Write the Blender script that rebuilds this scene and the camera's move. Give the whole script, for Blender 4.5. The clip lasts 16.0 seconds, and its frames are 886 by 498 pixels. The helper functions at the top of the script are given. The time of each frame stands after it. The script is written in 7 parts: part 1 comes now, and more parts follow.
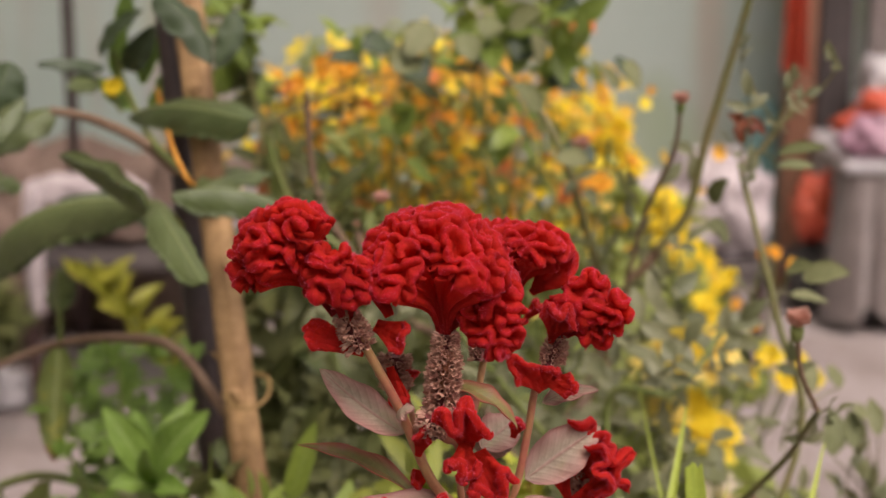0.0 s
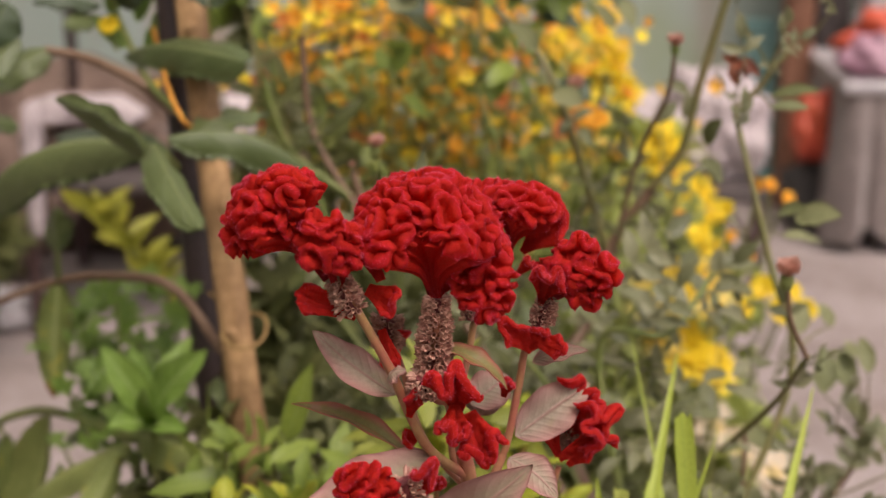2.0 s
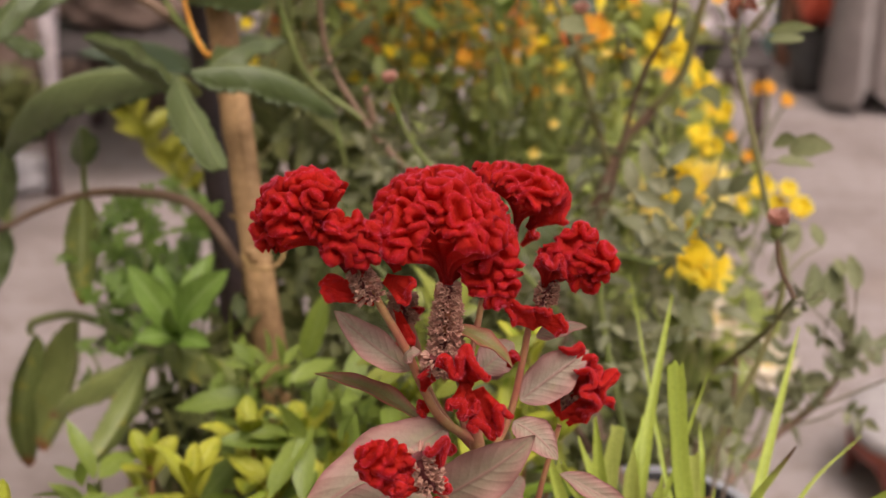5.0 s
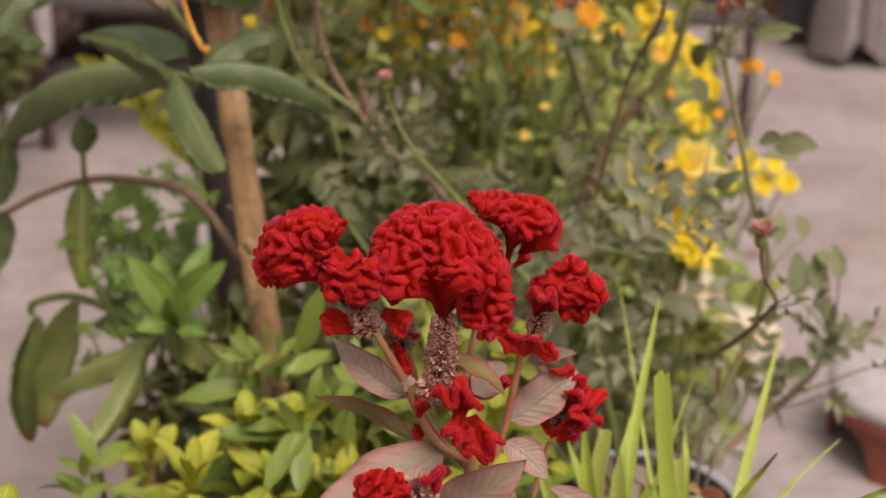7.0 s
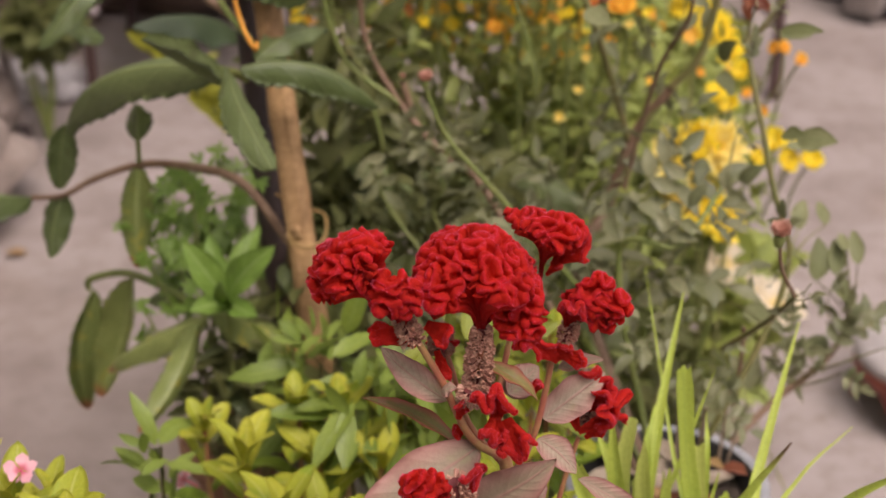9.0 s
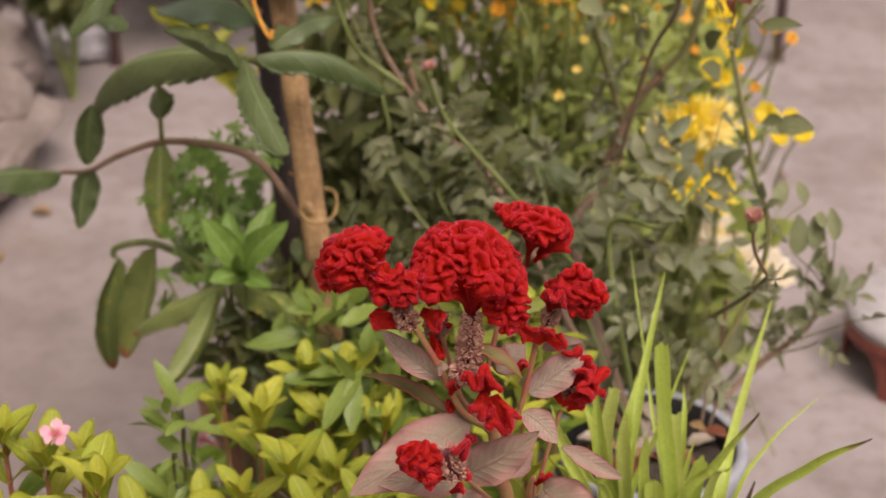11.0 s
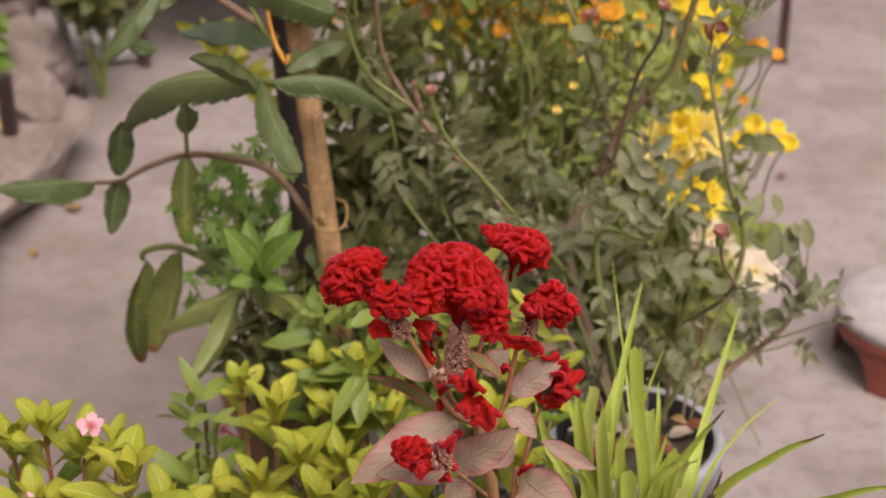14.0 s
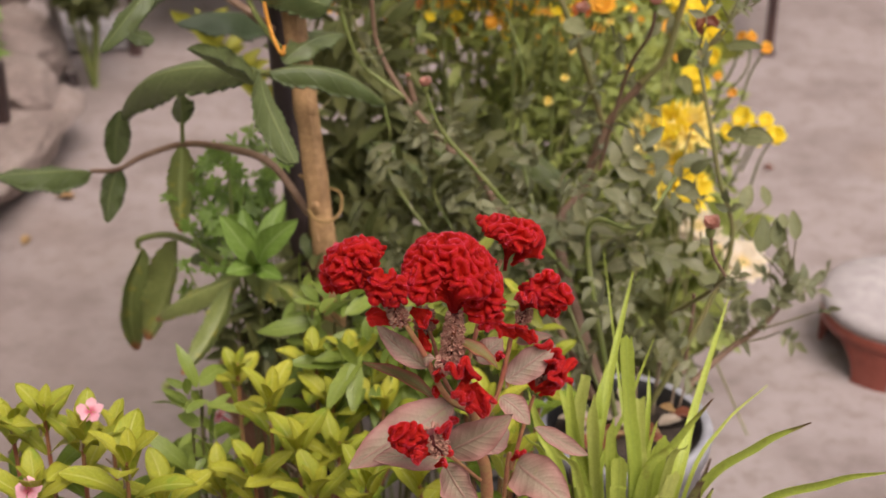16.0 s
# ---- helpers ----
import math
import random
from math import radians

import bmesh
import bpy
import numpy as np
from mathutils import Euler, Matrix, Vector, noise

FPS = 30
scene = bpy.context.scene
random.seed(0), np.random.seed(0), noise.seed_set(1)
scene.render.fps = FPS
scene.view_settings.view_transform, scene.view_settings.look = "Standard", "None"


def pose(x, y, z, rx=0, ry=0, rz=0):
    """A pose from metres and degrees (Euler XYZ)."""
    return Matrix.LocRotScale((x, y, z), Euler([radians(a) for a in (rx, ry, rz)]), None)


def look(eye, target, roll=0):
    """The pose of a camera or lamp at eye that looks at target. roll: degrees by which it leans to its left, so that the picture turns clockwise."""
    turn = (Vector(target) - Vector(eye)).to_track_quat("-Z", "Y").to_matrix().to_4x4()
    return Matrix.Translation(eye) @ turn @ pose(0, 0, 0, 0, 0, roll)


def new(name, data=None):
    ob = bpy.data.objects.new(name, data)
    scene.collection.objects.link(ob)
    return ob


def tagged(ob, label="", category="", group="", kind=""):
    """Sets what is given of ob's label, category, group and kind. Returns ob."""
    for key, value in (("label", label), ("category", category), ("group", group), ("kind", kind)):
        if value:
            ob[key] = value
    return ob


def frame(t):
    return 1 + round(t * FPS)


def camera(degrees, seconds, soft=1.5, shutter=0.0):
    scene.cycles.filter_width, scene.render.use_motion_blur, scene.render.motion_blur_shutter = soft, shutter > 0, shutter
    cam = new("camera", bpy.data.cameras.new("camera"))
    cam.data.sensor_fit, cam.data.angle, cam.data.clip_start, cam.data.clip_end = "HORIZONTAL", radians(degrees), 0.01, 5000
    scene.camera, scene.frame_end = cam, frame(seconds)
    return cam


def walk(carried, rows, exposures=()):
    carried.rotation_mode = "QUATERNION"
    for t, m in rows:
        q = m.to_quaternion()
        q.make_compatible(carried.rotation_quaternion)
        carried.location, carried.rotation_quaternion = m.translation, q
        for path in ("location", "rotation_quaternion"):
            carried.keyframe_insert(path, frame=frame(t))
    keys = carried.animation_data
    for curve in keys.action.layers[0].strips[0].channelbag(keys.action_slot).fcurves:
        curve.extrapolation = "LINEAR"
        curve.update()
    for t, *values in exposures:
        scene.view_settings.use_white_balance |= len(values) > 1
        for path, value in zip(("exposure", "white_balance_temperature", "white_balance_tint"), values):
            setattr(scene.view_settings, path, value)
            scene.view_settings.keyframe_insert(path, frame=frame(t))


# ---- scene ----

# ---- camera ----
SECONDS = 16.0
cam = camera(28.0, SECONDS, soft=1.5)
walk(cam, [
    (0, look((0.0004, -0.8505, 1.0926), (0.0009, 0.1198, 0.8505), 0.00)),
    (0.5, look((0.0016, -0.8524, 1.0976), (0.0018, 0.1136, 0.8391), 0.56)),
    (1, look((0.0011, -0.8523, 1.1048), (0.0010, 0.1114, 0.8378), -0.03)),
    (1.5, look((0.0008, -0.8510, 1.1114), (0.0006, 0.1084, 0.8297), 0.16)),
    (2, look((0.0048, -0.8525, 1.1187), (0.0048, 0.1039, 0.8267), 0.01)),
    (2.5, look((0.0055, -0.8542, 1.1328), (0.0043, 0.0949, 0.8179), 0.10)),
    (3, look((0.0051, -0.8525, 1.1512), (0.0010, 0.0943, 0.8294), -0.15)),
    (3.5, look((0.0047, -0.8614, 1.1622), (-0.0031, 0.0794, 0.8233), -0.21)),
    (4, look((0.0043, -0.8741, 1.1788), (-0.0039, 0.0603, 0.8227), 0.09)),
    (6.5, look((-0.0015, -0.8985, 1.2605), (0.0023, 0.0111, 0.8449), 0.32)),
    (7, look((-0.0019, -0.8993, 1.2755), (0.0017, 0.0066, 0.8520), 0.61)),
    (7.5, look((-0.0061, -0.9069, 1.2913), (-0.0106, -0.0069, 0.8555), 0.36)),
    (8, look((-0.0059, -0.9147, 1.3096), (-0.0133, -0.0189, 0.8651), 0.64)),
    (8.5, look((-0.0042, -0.9305, 1.3286), (-0.0139, -0.0371, 0.8794), 0.47)),
    (9, look((-0.0045, -0.9500, 1.3501), (-0.0201, -0.0611, 0.8923), 0.30)),
    (9.2, look((-0.0060, -0.9563, 1.3569), (-0.0209, -0.0702, 0.8936), 0.54)),
    (11.5, look((0.0149, -1.0505, 1.4433), (-0.0195, -0.1794, 0.9534), -0.05)),
    (12, look((0.0167, -1.0712, 1.4567), (-0.0295, -0.2028, 0.9630), -0.33)),
    (12.5, look((0.0201, -1.0951, 1.4709), (-0.0288, -0.2282, 0.9749), -0.21)),
    (13, look((0.0279, -1.1125, 1.4885), (-0.0149, -0.2444, 0.9940), -0.08)),
    (13.5, look((0.0348, -1.1304, 1.5028), (-0.0065, -0.2619, 1.0088), 0.01)),
    (14, look((0.0387, -1.1417, 1.5169), (-0.0012, -0.2737, 1.0218), 0.00)),
    (14.5, look((0.0393, -1.1535, 1.5275), (0.0002, -0.2832, 1.0365), 0.09)),
    (15, look((0.0384, -1.1607, 1.5279), (0.0029, -0.2937, 1.0309), 0.30)),
    (15.5, look((0.0333, -1.1603, 1.5299), (0.0019, -0.2950, 1.0297), 0.48)),
    (16, look((0.0314, -1.1623, 1.5288), (0.0001, -0.2970, 1.0285), 0.56)),
], exposures=[(0, 0.50, 6880, 19), (16, 0.52, 6800, 19)])

# ---- light: an overcast courtyard ----
world = bpy.data.worlds.new("world")
scene.world = world
world.use_nodes = True
wn, wl = world.node_tree.nodes, world.node_tree.links
sky = wn.new("ShaderNodeTexSky")
sky.sky_type = "NISHITA"
sky.sun_disc = False
sky.sun_elevation, sky.sun_rotation = radians(62), radians(150)
sky.air_density, sky.dust_density, sky.ozone_density = 1.0, 4.0, 0.6
soften = wn.new("ShaderNodeHueSaturation")
soften.inputs["Saturation"].default_value = 0.22
wl.new(sky.outputs[0], soften.inputs["Color"])
wl.new(soften.outputs[0], wn["Background"].inputs["Color"])
wn["Background"].inputs["Strength"].default_value = 0.152

sun = new("sun", bpy.data.lights.new("sun", "SUN"))
sun.data.energy, sun.data.angle, sun.data.color = 1.4, radians(35), (1.0, 0.93, 0.86)
sun.matrix_world = look((0.9, -1.5, 3.6), (0, 0, 0))


# ---- materials ----
def nodes_of(name):
    m = bpy.data.materials.new(name)
    m.use_nodes = True
    return m, m.node_tree.nodes, m.node_tree.links, m.node_tree.nodes["Principled BSDF"]


def mix_colour(n, l, fac, a, b, kind="MIX"):
    mix = n.new("ShaderNodeMix")
    mix.data_type, mix.blend_type = "RGBA", kind
    for socket, value in ((mix.inputs[0], fac), (mix.inputs[6], a), (mix.inputs[7], b)):
        if isinstance(value, (int, float)):
            socket.default_value = value
        elif isinstance(value, tuple):
            socket.default_value = (*value, 1.0)[:4]
        else:
            l.new(value, socket)
    return mix.outputs[2]


def noise_of(n, l, scale, detail=4.0, rough=0.55, coord="Object"):
    tc, nz = n.new("ShaderNodeTexCoord"), n.new("ShaderNodeTexNoise")
    nz.inputs["Scale"].default_value, nz.inputs["Detail"].default_value, nz.inputs["Roughness"].default_value = scale, detail, rough
    l.new(tc.outputs[coord], nz.inputs["Vector"])
    return nz.outputs["Fac"]


def ramp_of(n, l, source, stops):
    r = n.new("ShaderNodeValToRGB")
    while len(r.color_ramp.elements) < len(stops):
        r.color_ramp.elements.new(0.5)
    for e, (at, c) in zip(r.color_ramp.elements, stops):
        e.position, e.color = at, (c, c, c, 1) if isinstance(c, (int, float)) else (*c, 1)
    l.new(source, r.inputs[0])
    return r.outputs[0]


def bump_of(n, l, bsdf, height, strength, distance):
    b = n.new("ShaderNodeBump")
    b.inputs["Strength"].default_value, b.inputs["Distance"].default_value = strength, distance
    l.new(height, b.inputs["Height"])
    l.new(b.outputs[0], bsdf.inputs["Normal"])


def plain_mat(name, a, b, scale=20.0, rough=0.7, metal=0.0, bump=0.3, depth=0.002, fine=6.0, sheen=0.0):
    """Two tones that wander over the surface at two scales, with a fine relief."""
    m, n, l, p = nodes_of(name)
    big, small = noise_of(n, l, scale), noise_of(n, l, scale * fine, 6.0, 0.65)
    c = mix_colour(n, l, ramp_of(n, l, big, [(0.35, 0.0), (0.65, 1.0)]), a, b)
    c = mix_colour(n, l, ramp_of(n, l, small, [(0.3, 0.55), (0.7, 0.0)]), c, tuple(v * 0.6 for v in a))
    l.new(c, p.inputs["Base Color"])
    l.new(ramp_of(n, l, small, [(0.2, min(1, rough + 0.12)), (0.8, max(0.05, rough - 0.12))]), p.inputs["Roughness"])
    p.inputs["Metallic"].default_value = metal
    p.inputs["Sheen Weight"].default_value = sheen
    bump_of(n, l, p, small, bump, depth)
    return m


def leaf_mat(name, a, b, vein, edge=None, rough=0.45, glow=0.25, veins=7.0, relief=0.5, by_island=False, blotch=None, tip=None, side=0.3, groove=0.22, gloss=0.5, rim=0.44):
    """A leaf: two greens, a midrib with side veins, an edge tint, blotches, a burnt tip and light that shines through."""
    m, n, l, p = nodes_of(name)
    uv = n.new("ShaderNodeUVMap")
    sep = n.new("ShaderNodeSeparateXYZ")
    l.new(uv.outputs[0], sep.inputs[0])

    def calc(op, x, y=None):
        q = n.new("ShaderNodeMath")
        q.operation = op
        for socket, value in zip(q.inputs, (x, y)):
            if value is None:
                continue
            if isinstance(value, (int, float)):
                socket.default_value = value
            else:
                l.new(value, socket)
        return q.outputs[0]

    along, across = sep.outputs[0], calc("ABSOLUTE", calc("SUBTRACT", sep.outputs[1], 0.5))
    wave = calc("ABSOLUTE", calc("SINE", calc("MULTIPLY", calc("SUBTRACT", along, calc("MULTIPLY", across, 0.5)), veins * 3.1416)))
    ribs = ramp_of(n, l, wave, [(0.0, 1.0), (groove, 0.0)])
    mid = ramp_of(n, l, across, [(0.0, 1.0), (0.05, 0.0)])
    vary = n.new("ShaderNodeNewGeometry").outputs["Random Per Island"] if by_island else n.new("ShaderNodeObjectInfo").outputs["Random"]
    big, small = noise_of(n, l, 45.0), noise_of(n, l, 420.0, 5.0, 0.7)
    f = calc("ADD", calc("MULTIPLY", vary, 0.6), calc("MULTIPLY", big, 0.5))
    c = mix_colour(n, l, f, a, b)
    c = mix_colour(n, l, ramp_of(n, l, small, [(0.35, 0.4), (0.65, 0.0)]), c, tuple(v * 0.65 for v in a))
    if blotch:
        c = mix_colour(n, l, ramp_of(n, l, noise_of(n, l, 60.0, 3.0), [(0.58, 0.0), (0.68, 0.8)]), c, blotch)
    c = mix_colour(n, l, calc("MULTIPLY", ribs, side), c, vein)
    c = mix_colour(n, l, calc("MULTIPLY", mid, 0.75), c, vein)
    if edge:
        c = mix_colour(n, l, ramp_of(n, l, across, [(rim, 0.0), (0.5, 0.8)]), c, edge)
    if tip:
        wavy = calc("ADD", along, calc("MULTIPLY", calc("SUBTRACT", big, 0.5), 0.25))
        c = mix_colour(n, l, ramp_of(n, l, wavy, [(0.86, 0.0), (0.95, 1.0)]), c, tip)
    l.new(c, p.inputs["Base Color"])
    p.inputs["Roughness"].default_value, p.inputs["Specular IOR Level"].default_value = rough, gloss
    height = calc("SUBTRACT", calc("MULTIPLY", small, 0.35), calc("ADD", calc("MULTIPLY", ribs, 0.5), mid))
    bump_of(n, l, p, height, relief, 0.0012)
    if glow:
        t, mx = n.new("ShaderNodeBsdfTranslucent"), n.new("ShaderNodeMixShader")
        l.new(c, t.inputs["Color"])
        mx.inputs[0].default_value = glow
        l.new(p.outputs[0], mx.inputs[1])
        l.new(t.outputs[0], mx.inputs[2])
        l.new(mx.outputs[0], n["Material Output"].inputs["Surface"])
    return m


def petal_mat(name, a, b, heart=None, by_island=True, rough=0.55):
    m, n, l, p = nodes_of(name)
    vary = n.new("ShaderNodeNewGeometry").outputs["Random Per Island"] if by_island else n.new("ShaderNodeObjectInfo").outputs["Random"]
    c = mix_colour(n, l, vary, a, b)
    c = mix_colour(n, l, ramp_of(n, l, noise_of(n, l, 160.0), [(0.35, 0.35), (0.65, 0.0)]), c, tuple(v * 0.72 for v in a))
    uv, sep = n.new("ShaderNodeUVMap"), n.new("ShaderNodeSeparateXYZ")
    l.new(uv.outputs[0], sep.inputs[0])
    if heart:
        c = mix_colour(n, l, ramp_of(n, l, sep.outputs[0], [(0.12, 0.9), (0.45, 0.0)]), c, heart)
    l.new(c, p.inputs["Base Color"])
    p.inputs["Roughness"].default_value, p.inputs["Sheen Weight"].default_value = rough, 0.08
    t, mx = n.new("ShaderNodeBsdfTranslucent"), n.new("ShaderNodeMixShader")
    l.new(c, t.inputs["Color"])
    mx.inputs[0].default_value = 0.3
    l.new(p.outputs[0], mx.inputs[1])
    l.new(t.outputs[0], mx.inputs[2])
    l.new(mx.outputs[0], n["Material Output"].inputs["Surface"])
    return m


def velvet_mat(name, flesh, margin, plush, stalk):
    """Cockscomb crests: scarlet flesh, a crimson margin along each fold, and a pale plush of short hairs on it. The
    dull stalk red also paints the shade under each head.
    """
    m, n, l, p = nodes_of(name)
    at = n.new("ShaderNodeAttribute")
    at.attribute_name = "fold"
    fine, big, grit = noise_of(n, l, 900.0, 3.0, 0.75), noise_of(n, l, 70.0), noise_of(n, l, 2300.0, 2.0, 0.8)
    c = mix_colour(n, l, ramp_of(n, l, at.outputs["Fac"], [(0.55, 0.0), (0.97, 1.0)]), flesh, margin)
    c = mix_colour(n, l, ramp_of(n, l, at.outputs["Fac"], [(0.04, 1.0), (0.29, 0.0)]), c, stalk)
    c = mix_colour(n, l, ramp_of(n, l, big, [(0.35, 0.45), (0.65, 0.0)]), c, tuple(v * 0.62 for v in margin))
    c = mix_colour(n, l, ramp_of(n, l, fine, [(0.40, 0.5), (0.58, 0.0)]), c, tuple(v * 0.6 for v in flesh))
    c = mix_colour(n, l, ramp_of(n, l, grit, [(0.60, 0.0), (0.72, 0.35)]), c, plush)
    l.new(c, p.inputs["Base Color"])
    p.inputs["Roughness"].default_value, p.inputs["Specular IOR Level"].default_value = 0.6, 0.22
    p.inputs["Sheen Weight"].default_value, p.inputs["Sheen Roughness"].default_value = 0.2, 0.30
    p.inputs["Sheen Tint"].default_value = (1.0, 0.12, 0.20, 1)
    bump_of(n, l, p, mix_colour(n, l, 0.5, fine, grit), 0.8, 0.0009)
    t, mx = n.new("ShaderNodeBsdfTranslucent"), n.new("ShaderNodeMixShader")
    l.new(c, t.inputs["Color"])
    mx.inputs[0].default_value = 0.48
    l.new(p.outputs[0], mx.inputs[1])
    l.new(t.outputs[0], mx.inputs[2])
    l.new(mx.outputs[0], n["Material Output"].inputs["Surface"])
    return m


def ground_mat():
    m, n, l, p = nodes_of("worn_concrete")
    huge, big, mid, fine = noise_of(n, l, 0.9, 4), noise_of(n, l, 4.5, 6, 0.6), noise_of(n, l, 26.0, 6, 0.65), noise_of(n, l, 260.0, 4, 0.7)
    c = mix_colour(n, l, ramp_of(n, l, huge, [(0.35, 0.0), (0.65, 1.0)]), (0.275, 0.225, 0.21), (0.325, 0.275, 0.26))
    c = mix_colour(n, l, ramp_of(n, l, big, [(0.36, 0.8), (0.56, 0.0)]), c, (0.185, 0.145, 0.13))
    c = mix_colour(n, l, ramp_of(n, l, mid, [(0.34, 0.6), (0.52, 0.0)]), c, (0.18, 0.14, 0.12))
    c = mix_colour(n, l, ramp_of(n, l, fine, [(0.55, 0.0), (0.75, 0.4)]), c, (0.42, 0.37, 0.35))
    c = mix_colour(n, l, ramp_of(n, l, noise_of(n, l, 1.7, 2), [(0.6, 0.0), (0.75, 0.4)]), c, (0.27, 0.19, 0.135))
    # ragged brown stain near the rocks, with the yard's shaded side painted in
    tc, far, wob = n.new("ShaderNodeTexCoord"), n.new("ShaderNodeVectorMath"), n.new("ShaderNodeMath")
    far.operation, wob.operation = "DISTANCE", "MULTIPLY_ADD"
    far.inputs[1].default_value = (-0.72, 1.05, 0.0)
    l.new(tc.outputs["Object"], far.inputs[0])
    l.new(big, wob.inputs[0])
    wob.inputs[1].default_value = 0.6
    l.new(far.outputs["Value"], wob.inputs[2])
    c = mix_colour(n, l, ramp_of(n, l, wob.outputs[0], [(0.45, 0.5), (1.0, 0.0)]), c, (0.185, 0.14, 0.12))
    l.new(c, p.inputs["Base Color"])
    p.inputs["Roughness"].default_value = 0.85
    bump_of(n, l, p, mix_colour(n, l, 0.4, mid, fine), 0.5, 0.004)
    return m


def wall_mat():
    m, n, l, p = nodes_of("pale_green_limewash")
    tc, mp, st = n.new("ShaderNodeTexCoord"), n.new("ShaderNodeMapping"), n.new("ShaderNodeTexNoise")
    mp.inputs["Scale"].default_value = (5.0, 5.0, 0.45)
    st.inputs["Scale"].default_value, st.inputs["Detail"].default_value = 1.0, 5.0
    l.new(tc.outputs["Object"], mp.inputs[0])
    l.new(mp.outputs[0], st.inputs["Vector"])
    c = mix_colour(n, l, ramp_of(n, l, noise_of(n, l, 1.4), [(0.35, 0.0), (0.65, 1.0)]), (0.30, 0.36, 0.315), (0.365, 0.415, 0.365))
    c = mix_colour(n, l, ramp_of(n, l, st.outputs["Fac"], [(0.44, 0.0), (0.60, 0.85)]), c, (0.33, 0.25, 0.19))
    c = mix_colour(n, l, ramp_of(n, l, noise_of(n, l, 3.1, 3), [(0.5, 0.0), (0.7, 0.6)]), c, (0.25, 0.30, 0.16))
    c = mix_colour(n, l, ramp_of(n, l, noise_of(n, l, 40.0), [(0.3, 0.35), (0.5, 0.0)]), c, (0.32, 0.35, 0.29))
    l.new(c, p.inputs["Base Color"])
    p.inputs["Roughness"].default_value = 0.85
    bump_of(n, l, p, noise_of(n, l, 60.0), 0.4, 0.003)
    return m


CRIMSON = velvet_mat("crimson_velvet", (0.68, 0.020, 0.004), (0.76, 0.018, 0.034), (0.80, 0.06, 0.10), (0.36, 0.016, 0.020))
PLUSH = petal_mat("pink_plush", (0.80, 0.04, 0.09), (0.88, 0.16, 0.26))
PINK_STEM = plain_mat("reddish_stem", (0.34, 0.10, 0.06), (0.34, 0.22, 0.075), 50, 0.5, bump=0.25, depth=0.0006)
DRY_LEAF = leaf_mat("dry_fallen_leaf", (0.27, 0.15, 0.06), (0.40, 0.25, 0.10), (0.2, 0.12, 0.05), rough=0.7, glow=0.1, veins=5)
PALE_DRY = leaf_mat("bleached_dry_leaf", (0.36, 0.27, 0.19), (0.52, 0.43, 0.34), (0.36, 0.26, 0.17), rough=0.75, glow=0.1, veins=5)
DRY_STICK = plain_mat("dry_stick", (0.30, 0.22, 0.15), (0.42, 0.33, 0.24), 60, 0.8, bump=0.4, depth=0.001)
MID_LEAF = leaf_mat("mid_green_bush_leaf", (0.13, 0.20, 0.03), (0.29, 0.36, 0.06), (0.28, 0.35, 0.10), rough=0.42, glow=0.3, veins=6, by_island=True)
BRISTLE = plain_mat("pale_pink_bristle", (0.54, 0.31, 0.22), (0.30, 0.10, 0.075), 260, 0.6, bump=0.1, depth=0.0003)
CELOSIA_LEAF = leaf_mat("purple_grey_leaf", (0.28, 0.205, 0.135), (0.43, 0.335, 0.245), (0.40, 0.20, 0.17), edge=(0.42, 0.175, 0.16), rim=0.12, rough=0.5, glow=0.22, veins=9, relief=0.45, side=0.0, groove=0.85, blotch=(0.34, 0.29, 0.17), gloss=0.35)
CELOSIA_GREEN = leaf_mat("olive_leaf_with_red_edge", (0.17, 0.15, 0.035), (0.27, 0.22, 0.07), (0.34, 0.17, 0.11), edge=(0.40, 0.07, 0.07), rim=0.20, rough=0.45, glow=0.25, veins=9, side=0.08, blotch=(0.30, 0.15, 0.11), gloss=0.35)
# Dark leaf green; also paints the shadowed undersides of the upper leaves.
KALANCHOE_DARK = leaf_mat("dark_shaded_thick_leaf", (0.035, 0.055, 0.022), (0.065, 0.095, 0.04), (0.10, 0.13, 0.06), rough=0.5, glow=0.1, veins=5, relief=0.6, side=0.12)
KALANCHOE = leaf_mat("thick_grey_green_leaf", (0.055, 0.082, 0.020), (0.15, 0.18, 0.066), (0.20, 0.23, 0.09), edge=(0.06, 0.08, 0.025), rough=0.45, glow=0.08, veins=5, relief=0.8, side=0.12, blotch=(0.075, 0.085, 0.03), gloss=0.5)
KALANCHOE_BURNT = leaf_mat("thick_leaf_with_burnt_tip", (0.12, 0.155, 0.040), (0.28, 0.31, 0.10), (0.30, 0.33, 0.12), rough=0.42, glow=0.10, veins=5, relief=0.4, side=0.12, blotch=(0.32, 0.29, 0.05), tip=(0.25, 0.11, 0.045), gloss=0.3)
PERIWINKLE = leaf_mat("yellow_green_leaf", (0.32, 0.38, 0.035), (0.62, 0.58, 0.07), (0.62, 0.62, 0.20), edge=(0.48, 0.44, 0.05), rough=0.42, glow=0.34, veins=8, side=0.14, blotch=(0.25, 0.35, 0.035), gloss=0.25)
PERIWINKLE_LOW = leaf_mat("mid_green_leaf", (0.15, 0.24, 0.025), (0.30, 0.38, 0.04), (0.30, 0.38, 0.10), rough=0.42, glow=0.3, veins=8, side=0.14, gloss=0.3)
BRIGHT_LEAF = leaf_mat("bright_green_leaf", (0.15, 0.27, 0.04), (0.28, 0.42, 0.085), (0.42, 0.54, 0.20), rough=0.36, glow=0.32, veins=6)
